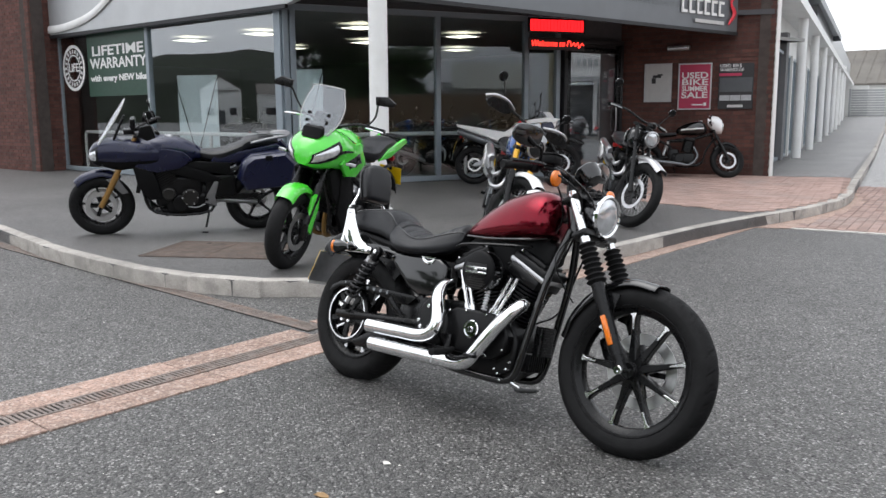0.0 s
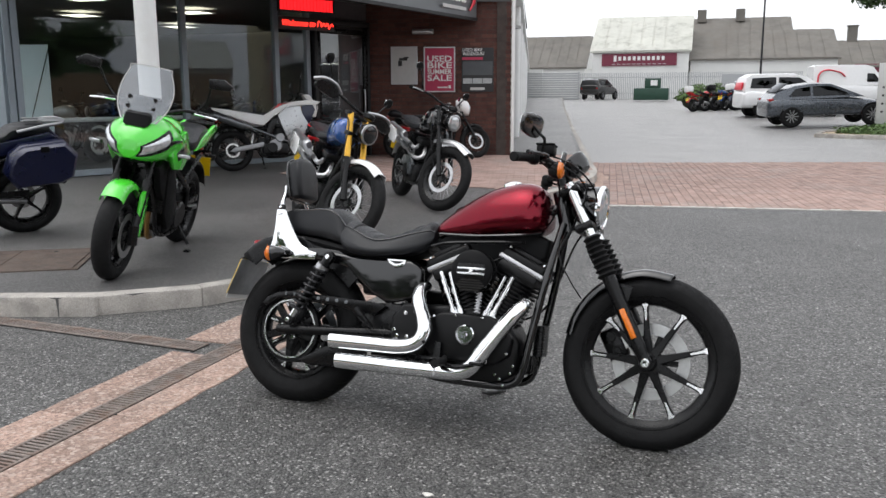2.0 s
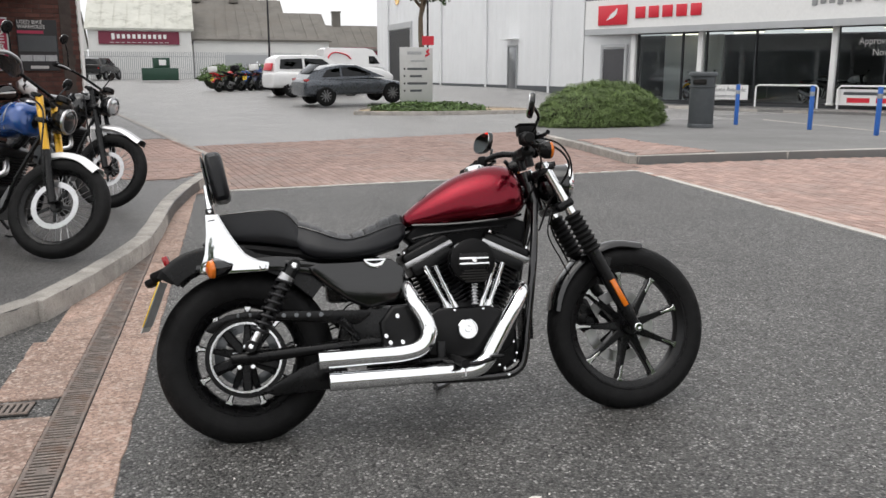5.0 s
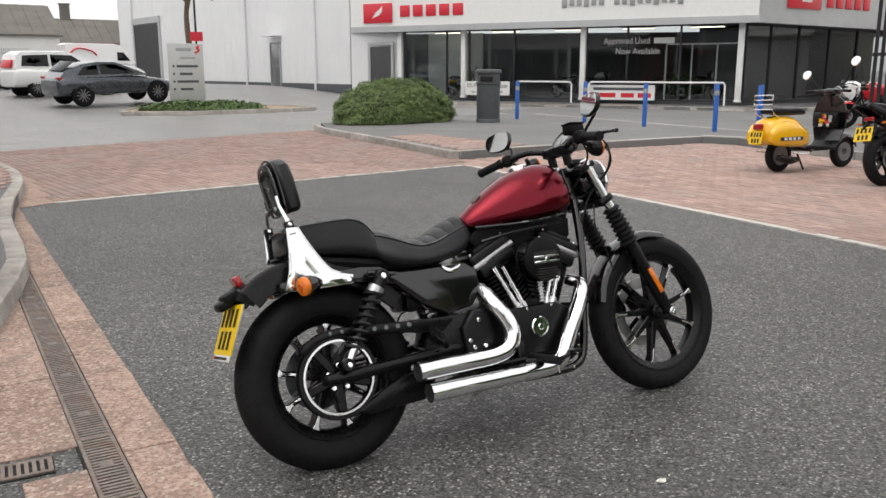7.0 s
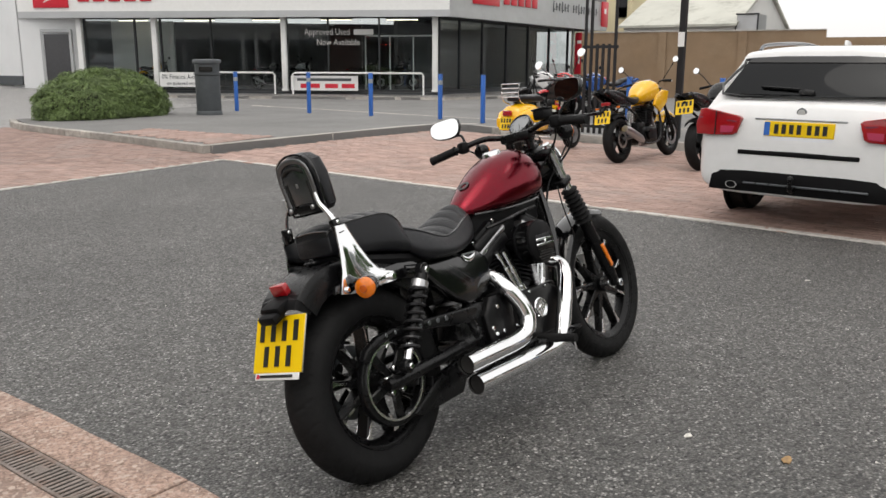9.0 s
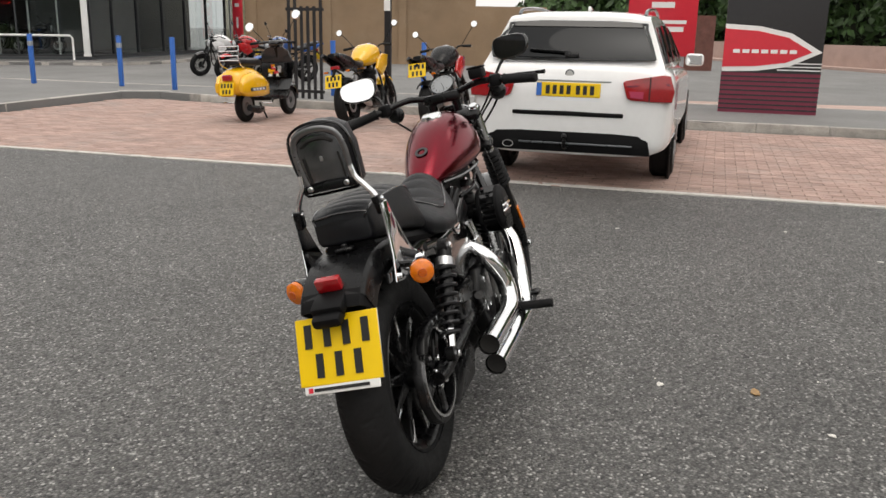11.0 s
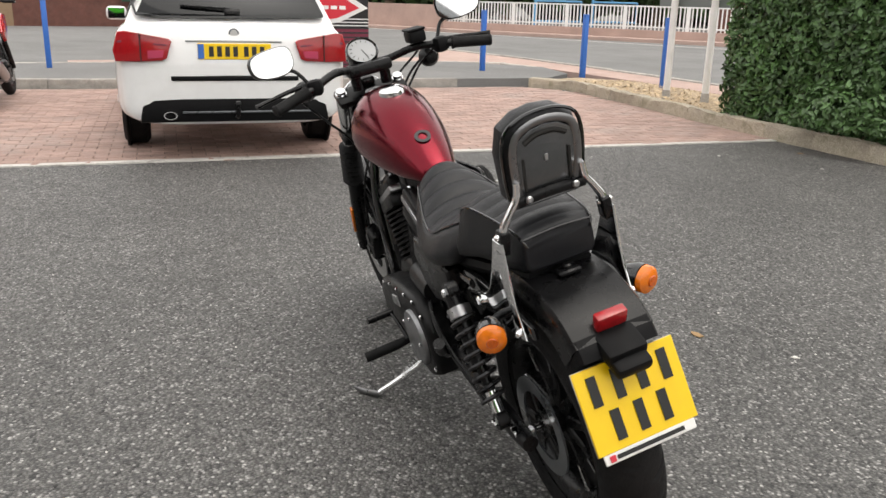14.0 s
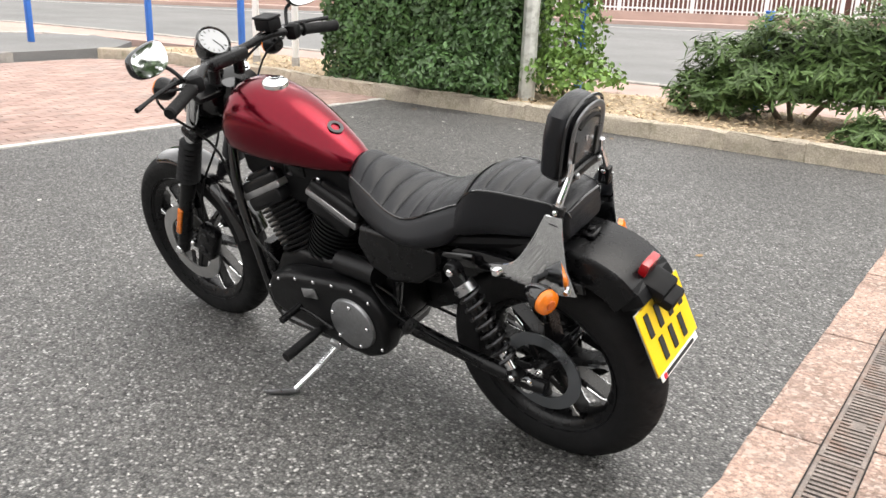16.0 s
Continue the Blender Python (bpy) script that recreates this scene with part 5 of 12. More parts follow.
    for s in (-1, 1):
        P("swingarm", tube([(-0.05, s * 0.135, 0.303), (0.03, s * 0.135, 0.305), (0.25, s * 0.125, 0.318), (0.52, s * 0.10, 0.335)], [0.020, 0.024, 0.020, 0.024], 10, 3), M_BLACK)
        sh = P("shock_absorber", joined(tube([(0.020, s * 0.166, 0.345), (0.095, s * 0.166, 0.478)], 0.013, 12), tube([(0.09, s * 0.166, 0.469), (0.178, s * 0.166, 0.615)], 0.021, 14),
                                        disc(0.022, 0.03, "y", (0.020, s * 0.166, 0.345), 16), disc(0.024, 0.03, "y", (0.180, s * 0.166, 0.622), 16)), M_BLACK)
        P("spring", spring((0.045, s * 0.166, 0.389), (0.150, s * 0.166, 0.578), 0.029, 0.0056, 8), M_GUN_DARK, sh)
        P("collar", cylinder_between((0.143, s * 0.166, 0.566), (0.178, s * 0.166, 0.615), [(0, 0), (0.029, 0), (0.029, 0.026), (0, 0.026)]), M_STEEL, sh)
        P("shock_bolt", joined(disc(0.011, 0.02, "y", (0.180, s * 0.180, 0.622), 8), disc(0.010, 0.02, "y", (0.020, s * 0.182, 0.345), 8)), M_CHROME, sh)
        P("damper_rod", tube([(0.030, s * 0.166, 0.362), (0.055, s * 0.166, 0.407)], 0.0145, 10), M_CHROME, sh)
    # rear mudguard, struts, tail
    mg = P("rear_mudguard", fender([(0.30, 0.57), (0.20, 0.648), (0.08, 0.700), (-0.05, 0.716), (-0.16, 0.706), (-0.235, 0.676), (-0.286, 0.634)], 0.090, 0.085, boxy=True), M_BLACK)
    P("mudguard_tail", fender([(-0.274, 0.645), (-0.290, 0.627), (-0.302, 0.606)], 0.087, 0.060, boxy=True), M_PLASTIC, mg)
    P("seat_tab", joined(box(0.035, 0.05, 0.012, (-0.125, 0, 0.718), 0.004, 1), disc(0.010, 0.012, "z", (-0.125, 0, 0.727), 10)), M_BLACK, mg)
    for s in (-1, 1):
        P("fender_strut", prism([(0.27, 0.615), (0.20, 0.655), (0.12, 0.662), (-0.02, 0.655), (-0.16, 0.640), (-0.165, 0.615), (-0.02, 0.612), (0.10, 0.612), (0.20, 0.598), (0.26, 0.585)], 0.016, (0, s * 0.112, 0), 0.005), M_GLOSS)
        br = P("sissy_bar_plate", prism([(0.090, 0.610), (0.094, 0.640), (0.050, 0.650), (0.020, 0.664), (-0.005, 0.690), (-0.045, 0.750), (-0.082, 0.818), (-0.122, 0.818), (-0.122, 0.745), (-0.128, 0.680), (-0.150, 0.612), (-0.10, 0.604)], 0.007, (0, s * 0.127, 0), 0.0025), M_CHROME, l="polished chrome side plate")
        P("plate_bolt", disc(0.012, 0.016, "y", (0.072, s * 0.134, 0.626), 10), M_CHROME, br)
        P("plate_bolt", disc(0.009, 0.016, "y", (-0.128, s * 0.133, 0.622), 10), M_CHROME, br)
        P("plate_edge", tube([(-0.082, s * 0.127, 0.818), (-0.045, s * 0.1275, 0.750), (-0.005, s * 0.1275, 0.690), (0.020, s * 0.1275, 0.664), (0.050, s * 0.1275, 0.650)], 0.0035, 6, 3), M_CHROME, br)
        P("clevis", moved(box(0.030, 0.022, 0.050, (0, 0, 0), 0.004, 2), pose(-0.104, s * 0.117, 0.815, s * 8, -10, 0)), M_BLACK, br)
        P("clevis_pin", disc(0.007, 0.034, "y", (-0.106, s * 0.117, 0.828), 10), M_CHROME, br)
        P("sissy_upright", tube([(-0.103, s * 0.117, 0.80), (-0.108, s * 0.112, 0.84), (-0.114, s * 0.094, 0.872), (-0.118, s * 0.077, 0.898), (-0.122, s * 0.072, 0.93)], [0.011, 0.0095, 0.008, 0.0075, 0.0075], 10, 4), M_CHROME)
        ind = P("rear_indicator", cylinder_between((-0.055, s * 0.168, 0.626), (-0.105, s * 0.186, 0.620), [(0, -0.02), (0.012, -0.018), (0.026, 0.005), (0.033, 0.03), (0.033, 0.045), (0, 0.045)], 20), M_GLOSS)
        P("indicator_lens", cylinder_between((-0.099, s * 0.1840, 0.6205), (-0.13, s * 0.1950, 0.617), [(0.032, 0), (0.031, 0.012), (0.022, 0.019), (0, 0.021)], 24), M_AMBER, ind, "amber indicator lens")
        P("lens_core", cylinder_between((-0.1185, s * 0.1912, 0.6183), (-0.13, s * 0.1950, 0.617), [(0, 0), (0.013, 0), (0.011, 0.0025), (0, 0.003)], 16), M_AMBER_CORE, ind)
        P("indicator_stalk", tube([(-0.04, s * 0.125, 0.635), (-0.06, s * 0.18, 0.628)], 0.010, 10), M_BLACK, ind)
    P("sissy_crossbar", tube([(-0.114, -0.076, 0.886), (-0.116, 0, 0.890), (-0.114, 0.076, 0.886)], 0.011, 8, 3, flat=0.7), M_BLACK)
    padline = [(y_, z_) for y_, z_ in ((q0 * 0.94, q1 * 0.96) for q0, q1 in ((-0.070, -0.095), (0.070, -0.095), (0.086, -0.08), (0.094, 0.02), (0.082, 0.075), (0.045, 0.098), (0, 0.104), (-0.045, 0.098), (-0.082, 0.075), (-0.094, 0.02), (-0.086, -0.08)))]
    pm = pose(-0.080, 0, 0.965, 0, -11, 0)
    pad = P("backrest_pad", moved(prism(padline, 0.062, (0, 0, 0), 0.022, "yz", 4), pm), M_LEATHER)
    P("piping", moved(tube([(-0.030, y_ * 1.0, z_ * 1.0) for y_, z_ in padline + padline[:1]], 0.004, 6, 3), pm), M_GLOSS, pad)
    inner = [(y_ * 0.74, z_ * 0.78 - 0.004) for y_, z_ in padline]
    P("backrest_frame", moved(prism(inner, 0.004, (-0.040, 0, 0), 0.001, "yz"), pm), M_BACKPLATE, pad, "satin grey metal back plate")
    P("back_hoop", moved(tube([(-0.042, y_ * 0.80, z_ * 0.84) for y_, z_ in padline[1:] + padline[:1]], 0.0085, 8, 3, flat=0.45), pm), M_HOOP, pad, "brushed steel hoop")
    P("back_slot", joined(*[moved(box(0.003, 0.005, 0.07, (-0.0435, s * 0.05, -0.02)), pm) for s in (-1, 1)], moved(tube([(-0.043, -0.045, 0.045), (-0.043, -0.02, 0.058), (-0.043, 0.02, 0.058), (-0.043, 0.045, 0.045)], 0.006, 6, 2), pm)), M_DARK_HOLE, pad)
    P("back_mark", moved(box(0.002, 0.008, 0.014, (-0.0435, 0, 0.005), 0.0008, 1), pm), M_STEEL, pad)
    for s in (-1, 1):
        P("crossbar_bolt", disc(0.008, 0.010, "x", (-0.124, s * 0.052, 0.889), 10), M_STEEL)
    tb = P("tail_bracket", moved(joined(box(0.095, 0.088, 0.034, (0, 0, 0), 0.010, 2), box(0.05, 0.078, 0.03, (-0.05, 0, -0.012), 0.010, 2)), pose(-0.282, -0.001, 0.622, 0, -24, 0)), M_PLASTIC)
    P("tail_light", moved(box(0.022, 0.066, 0.036, (0, 0, 0), 0.004, 2), pose(-0.272, -0.001, 0.664, 0, -22, 0)), M_REDLENS, tb, "red tail light lens")
    plm = pose(-0.318, -0.003, 0.510, 0, 0, -90) @ pose(0, 0, 0, -20.5, 0, 0)
    pl = P("number_plate", moved(box(0.225, 0.004, 0.168, (0, 0, 0), 0.0015, 1), plm), M_PLATE_Y, l="yellow plate with dark bars")
    plate_bars(pl, [(0.038, 0.060, 0.020, 4, 0.052), (-0.036, 0.060, 0.020, 3, 0.052)], plm)
    P("plate_back", moved(box(0.226, 0.003, 0.169, (0, 0.0036, 0), 0.001, 1), plm), M_GALV, pl, "grey back of the plate")
    P("white_strip", moved(box(0.205, 0.004, 0.022, (0, 0.0005, -0.094), 0.002, 1), plm), M_PLATE_W, pl)
    P("strip_bar", moved(box(0.15, 0.002, 0.008, (0, -0.003, -0.094)), plm), M_INK, pl)
    P("strip_mark", moved(box(0.012, 0.002, 0.012, (-0.085, -0.003, -0.094)), plm), M_SIGN_RED, pl)
    P("mud_flap", moved(box(0.012, 0.05, 0.10, (0, 0, 0), 0.004), pose(0.16, -0.10, 0.22, 0, 14, 0)), M_PLASTIC)
    # seat: a welted top with stitched pleats over smooth sides
    def seat_section(x, zt, zb, wt, wb, drop, dip):
        """One ring across the seat: flat base, sides that lean in, a welt, a crowned top lowered by dip."""
        h, half = zt - zb, []
        half += [(0.0, zb), (0.5 * wb / 2, zb), (0.88 * wb / 2, zb + 0.002), (0.98 * wb / 2, zb + 0.010), (wb / 2, zb + 0.25 * h)]
        for q in (0.40, 0.55, 0.68, 0.78):
            half.append(((wb + (wt - wb) * ((q - 0.25) / 0.6) ** 1.4) / 2, zb + (h - drop) * q / 0.85))
        edge = zt - drop
        half += [(wt / 2 + 0.001, edge - 0.005), (wt / 2 - 0.001, edge - 0.001), (wt / 2 - 0.006, edge + 0.001 - dip * 0.2)]
        for q in (0.90, 0.82, 0.72, 0.60, 0.46, 0.32, 0.16):
            half.append((q * wt / 2 - 0.003, zt - drop * q ** 2.4 - dip * min(1.0, (1 - q) * 8 + 0.25)))
        top = [(0.0, zt - dip)]
        return [(x, y_, z_) for y_, z_ in half + top + [(-y_, z_) for y_, z_ in half[:0:-1]]]
    def seat_pad(name, keys, x0, x1, count, depth, n):
        rows, pitch = spline(keys, n), (x1 - x0) / count
        def dip(x):
            if not x0 - 0.002 <= x <= x1 + 0.002:
                return 0.0
            return depth * (1 - min(1.0, abs(math.sin(math.pi * (x - x0) / pitch))) ** 0.5)
        pad = P(name, loft([seat_section(x, zt, zb, wt, wb, dr, dip(x)) for x, zt, zb, wt, wb, dr in rows]), M_LEATHER, a=55)
        for q in range(count + 1):
            x, zt, zb, wt, wb, dr = min(rows, key=lambda r: abs(r[0] - (x0 + q * pitch)))
            ring = seat_section(x, zt + 0.0006, zb, wt, wb, dr, depth)
            P("seam", tube([v for v in ring[11:28]], 0.0017, 5, 1), M_SEAM, pad)
        for sgn in (-1, 1):
            P("welt", tube([(x, sgn * (wt / 2), zt - dr - 0.001) for x, zt, zb, wt, wb, dr in rows[2:-2:3]], 0.0028, 6, 1), M_GLOSS, pad)
        return pad
    pil = seat_pad("pillion_pad", [(-0.112, 0.800, 0.745, 0.140, 0.140, 0.012), (-0.106, 0.818, 0.730, 0.158, 0.160, 0.012), (-0.07, 0.832, 0.722, 0.168, 0.176, 0.012), (0.0, 0.840, 0.716, 0.180, 0.194, 0.014), (0.07, 0.846, 0.710, 0.194, 0.212, 0.016),
                   (0.125, 0.848, 0.702, 0.206, 0.228, 0.020), (0.165, 0.836, 0.692, 0.206, 0.240, 0.026), (0.195, 0.812, 0.686, 0.196, 0.246, 0.034), (0.212, 0.790, 0.684, 0.18, 0.24, 0.04)], -0.085, 0.165, 5, 0.009, 150)
    P("rear_welt", tube([(-0.108, -0.079, 0.804), (-0.112, -0.06, 0.808), (-0.113, 0, 0.812), (-0.112, 0.06, 0.808), (-0.108, 0.079, 0.804)], 0.003, 6, 3), M_GLOSS, pil)
    seat_pad("rider_seat", [(0.196, 0.800, 0.690, 0.180, 0.245, 0.030), (0.225, 0.792, 0.662, 0.205, 0.282, 0.030), (0.275, 0.775, 0.645, 0.240, 0.318, 0.032), (0.33, 0.752, 0.640, 0.262, 0.330, 0.032), (0.38, 0.742, 0.640, 0.262, 0.324, 0.030), (0.44, 0.755, 0.645, 0.240, 0.298, 0.032),
                   (0.50, 0.784, 0.655, 0.206, 0.258, 0.040), (0.55, 0.806, 0.672, 0.176, 0.216, 0.046), (0.585, 0.814, 0.695, 0.150, 0.176, 0.046), (0.604, 0.800, 0.720, 0.120, 0.140, 0.035)], 0.25, 0.595, 7, 0.010, 190)
    P("seat_base", loft([oval(x, 0, z, w, h, 16, 3) for x, z, w, h in ((-0.09, 0.715, 0.15, 0.03), (0.05, 0.690, 0.19, 0.05), (0.2, 0.665, 0.22, 0.06), (0.4, 0.645, 0.24, 0.05), (0.58, 0.70, 0.12, 0.05))]), M_PLASTIC)
    # tank
    tk = []
    for x, zt, zb, w in spline([(0.598, 0.792, 0.765, 0.05), (0.615, 0.812, 0.757, 0.095), (0.66, 0.850, 0.752, 0.138), (0.73, 0.900, 0.750, 0.185), (0.81, 0.946, 0.752, 0.225), (0.89, 0.975, 0.758, 0.253), (0.96, 0.988, 0.766, 0.268), (1.02, 0.982, 0.776, 0.262), (1.055, 0.955, 0.788, 0.232), (1.075, 0.915, 0.805, 0.170), (1.080, 0.88, 0.83, 0.10)], 44):
        h = zt - zb
        ring = []
        for j in range(28):
            a = 2 * math.pi * j / 28
            c, s = math.cos(a), math.sin(a)
            ring.append((x, math.copysign(abs(c) ** 0.72, c) * w / 2 * (1 - 0.13 * max(s, 0) ** 1.5), zb + h * 0.36 + (s * h * 0.64 if s > 0 else math.copysign(abs(s) ** 0.6, s) * h * 0.36)))
        tk.append(ring)
    tank = P("fuel_tank", loft(tk), M_TANK, l="candy red fuel tank", a=50)
    P("tank_seam", tube([(0.63, -0.07, 0.757), (0.80, -0.10, 0.755), (0.98, -0.11, 0.768), (1.06, -0.08, 0.785)], 0.006, 6, 4), M_GLOSS, tank)
    P("filler_cap", moved(lathe([(0, 0.014), (0.030, 0.014), (0.038, 0.008), (0.040, 0), (0.040, -0.01), (0, -0.01)], 28), pose(0.905, 0, 0.977, 0, -8, 0)), M_CHROME, tank, "chrome filler cap")
    P("tank_mark", moved(lathe([(0.014, 0), (0.024, 0), (0.024, 0.001), (0.014, 0.001), (0.014, 0)], 20), pose(0.686, 0, 0.8725, 0, -33, 0)), M_SIGN_BLACK, tank)
    # frame
    P("frame", joined(tube([(1.105, 0, 0.96), (1.150, 0, 0.80)], 0.032, 14), tube([(1.115, 0, 0.90), (0.85, 0, 0.775), (0.60, 0, 0.73), (0.40, 0, 0.68)], 0.022, 10),
                      *[tube([(1.135, s * 0.03, 0.83), (1.10, s * 0.085, 0.62), (1.055, s * 0.10, 0.36), (1.035, s * 0.10, 0.24), (1.00, s * 0.10, 0.185), (0.90, s * 0.10, 0.170), (0.62, s * 0.11, 0.185), (0.52, s * 0.10, 0.26), (0.46, s * 0.10, 0.42), (0.40, s * 0.11, 0.58), (0.28, s * 0.11, 0.62), (0.15, s * 0.112, 0.635)], 0.016, 10, 4) for s in (-1, 1)],
                      tube([(0.90, -0.1, 0.17), (0.90, 0.1, 0.17)], 0.014, 8), tube([(0.5, -0.1, 0.3), (0.5, 0.1, 0.3)], 0.03, 10)), M_GLOSS)
    P("coil_cover", prism([(0.60, 0.715), (0.66, 0.765), (1.03, 0.785), (1.09, 0.76), (1.085, 0.69), (0.98, 0.60), (0.70, 0.62)], 0.095, (0, 0, 0), 0.018, seg=3), M_PLASTIC)
    P("oil_cooler", moved(finned((0.040, 0.10), (0.048, 0.106), 10, 0.31, 0.011, 0.004, 20, 6.0), pose(1.075, 0, 0)), M_BLACK)
    reg = P("regulator", box(0.040, 0.13, 0.080, (1.032, 0, 0.262), 0.010), M_BLACK)
    for i in range(8):
        P("fin", box(0.046, 0.004, 0.072, (1.034, -0.0525 + 0.015 * i, 0.262)), M_BLACK, reg)
    # engine
    case = P("crankcase", joined(prism([(0.52, 0.22), (0.60, 0.165), (0.92, 0.165), (1.01, 0.22), (1.015, 0.34), (0.95, 0.44), (0.86, 0.47), (0.70, 0.47), (0.58, 0.46), (0.50, 0.40), (0.49, 0.30)], 0.20, (0, 0, 0), 0.02, seg=3)), M_ENGINE)
    cover = P("cam_cover", prism([(0.63, 0.30), (0.66, 0.262), (0.72, 0.25), (0.93, 0.252), (0.985, 0.29), (0.995, 0.36), (0.955, 0.415), (0.90, 0.44), (0.70, 0.44), (0.65, 0.41), (0.625, 0.36)], 0.05, (0, -0.125, 0), 0.012, seg=3), M_ENGINE, case)
    P("timer_cover", joined(disc(0.039, 0.012, "y", (0.806, -0.156, 0.358), 32, 0.004), lathe([(0.031, -0.003), (0.035, -0.003), (0.035, 0.003), (0.031, 0.003), (0.031, -0.003)], 32, "y", (0.806, -0.163, 0.358)), disc(0.012, 0.004, "y", (0.806, -0.164, 0.358), 16)), M_CHROME, cover.parent, "chrome round timer cover")
    bl = None
    for x, z in ((0.64, 0.33), (0.67, 0.42), (0.76, 0.43), (0.87, 0.43), (0.96, 0.38), (0.98, 0.30), (0.90, 0.262), (0.70, 0.262)):
        bl = bolt((x, -0.154, z), 0.0055, bm=bl)
    P("cover_bolts", bl, M_CHROME, case)
    for x, z in ((0.95, 0.20), (0.99, 0.225), (1.0, 0.255), (0.965, 0.175), (0.93, 0.215)):
        P("case_bolt", bolt((x, -0.112, z), 0.006, length=0.02), M_CHROME, case)
    gears = P("sprocket_cover", prism([(0.49, 0.28), (0.52, 0.235), (0.62, 0.24), (0.65, 0.30), (0.65, 0.40), (0.62, 0.46), (0.53, 0.46), (0.48, 0.40)], 0.05, (0, -0.125, 0), 0.014, seg=3), M_ENGINE, case)
    for x, z in ((0.515, 0.325), (0.56, 0.325), (0.50, 0.35), (0.545, 0.42)):
        P("cover_bolt", bolt((x, -0.153, z), 0.009, length=0.012), M_CHROME, case)
    C0 = Vector((0.838, 0, 0.330))
    for lean, tag in ((-25.5, "front"), (25.5, "rear")):
        m = Matrix.Translation(C0) @ Matrix.Rotation(radians(-lean), 4, "Y")
        cyl = P("cylinder", moved(finned((0.146, 0.146), (0.200, 0.200), 11, 0.135, 0.0165, 0.0065, 32), m), M_ENGINE)
        P("cylinder_head", moved(box(0.175, 0.185, 0.05, (0, 0, 0.318), 0.014, 2), m), M_ENGINE, cyl)
        rb = P("rocker_box", moved(joined(box(0.200, 0.165, 0.052, (0, 0, 0.368), 0.016, 3), box(0.13, 0.14, 0.03, (0, 0, 0.396), 0.013, 2)), m), M_ENGINE, cyl)
        P("silver_edge", moved(box(0.204, 0.172, 0.024, (0, 0, 0.350), 0.006, 2), m), M_STEEL, cyl, "bare metal rocker edge")
        for u, v in ((-1, -1), (-1, 1), (1, -1), (1, 1)):
            P("rocker_bolt", moved(disc(0.007, 0.014, "z", (u * 0.08, v * 0.06, 0.398), 8), m), M_CHROME, cyl)
    # pushrod tubes, four, from the cam cover to the heads
    for x0, x1 in ((0.742, 0.665), (0.772, 0.705), (0.868, 0.935), (0.898, 0.968)):
        P("pushrod_tube", joined(tube([(x0, -0.118, 0.435), (x1, -0.108, 0.60)], 0.0105, 12), tube([(x0, -0.118, 0.432), (x0 + (x1 - x0) * 0.15, -0.117, 0.458)], 0.016, 12),
                                 tube([(x0 + (x1 - x0) * 0.5, -0.113, 0.517), (x0 + (x1 - x0) * 0.62, -0.112, 0.537)], 0.014, 12)), M_CHROME)
    for x in (0.757, 0.883):
        P("lifter_block", box(0.07, 0.03, 0.018, (x, -0.118, 0.432), 0.004, 1), M_CHROME)
    # air cleaner
    ribs = [[((0.094 if j % 2 else 0.086) * math.cos(2 * math.pi * (j // 2 + 0.25 * (j % 4 > 1)) / 44) + 0.830, -0.192 - 0.058 * q, 0.608 + (0.094 if j % 2 else 0.086) * math.sin(2 * math.pi * (j // 2 + 0.25 * (j % 4 > 1)) / 44)) for j in range(88)] for q in (0, 1)]
    P("ribbed_filter", loft(ribs), M_GLOSS)
    ac = P("air_cleaner", joined(lathe([(0, 0), (0.086, 0), (0.092, 0.008), (0.092, 0.016), (0.086, 0.020), (0.086, 0.075), (0.094, 0.080), (0.094, 0.092), (0.082, 0.102), (0, 0.106)], 40, "y", (0.830, -0.172, 0.608))), M_PLASTIC)
    ac.matrix_basis = Matrix.Translation((0.83, -0.172, 0.608)) @ Matrix.Rotation(radians(180), 4, "Z") @ Matrix.Translation((-0.83, 0.172, -0.608))
    for q in range(5):
        P("cover_slot", box(0.13 - 0.02 * abs(q - 2), 0.004, 0.007, (0.832, -0.2785, 0.567 - 0.011 * q), 0.001, 1), M_DARK_HOLE)
    P("air_cleaner_bar", joined(box(0.128, 0.008, 0.011, (0.832, -0.280, 0.618), 0.003, 1)), M_CHROME)
    P("air_cleaner_bar", joined(box(0.128, 0.008, 0.011, (0.832, -0.280, 0.596), 0.003, 1)), M_CHROME)
    P("air_cleaner_bolt", disc(0.010, 0.012, "y", (0.832, -0.282, 0.607), 14), M_CHROME)
    P("air_cleaner_hub", prism([(0.77, 0.575), (0.89, 0.575), (0.90, 0.607), (0.89, 0.64), (0.77, 0.64), (0.76, 0.607)], 0.006, (0, -0.276, 0), 0.002), M_BLACK)
    smaller = Matrix.Translation((0.828, -0.126, 0.608)) @ Matrix.Scale(0.88, 4) @ Matrix.Translation((-0.83, 0.172, -0.608))
    for c in root.children:
        if c.name.split(".")[0] in ("ribbed_filter", "air_cleaner", "cover_slot", "air_cleaner_bar", "air_cleaner_bolt", "air_cleaner_hub"):
            c.matrix_basis = smaller @ c.matrix_basis
    P("intake", tube([(0.838, -0.16, 0.608), (0.838, -0.05, 0.60)], 0.035, 14), M_BLACK)
    P("horn_cover", cylinder_between((0.842, -0.14, 0.44), (0.846, -0.13, 0.54), [(0, 0)] + [q for i in range(8) for q in ((0.008, 0.006 + 0.012 * i), (0.014, 0.008 + 0.012 * i), (0.014, 0.012 + 0.012 * i), (0.008, 0.014 + 0.012 * i))] + [(0, 0.104)], 14), M_STEEL)
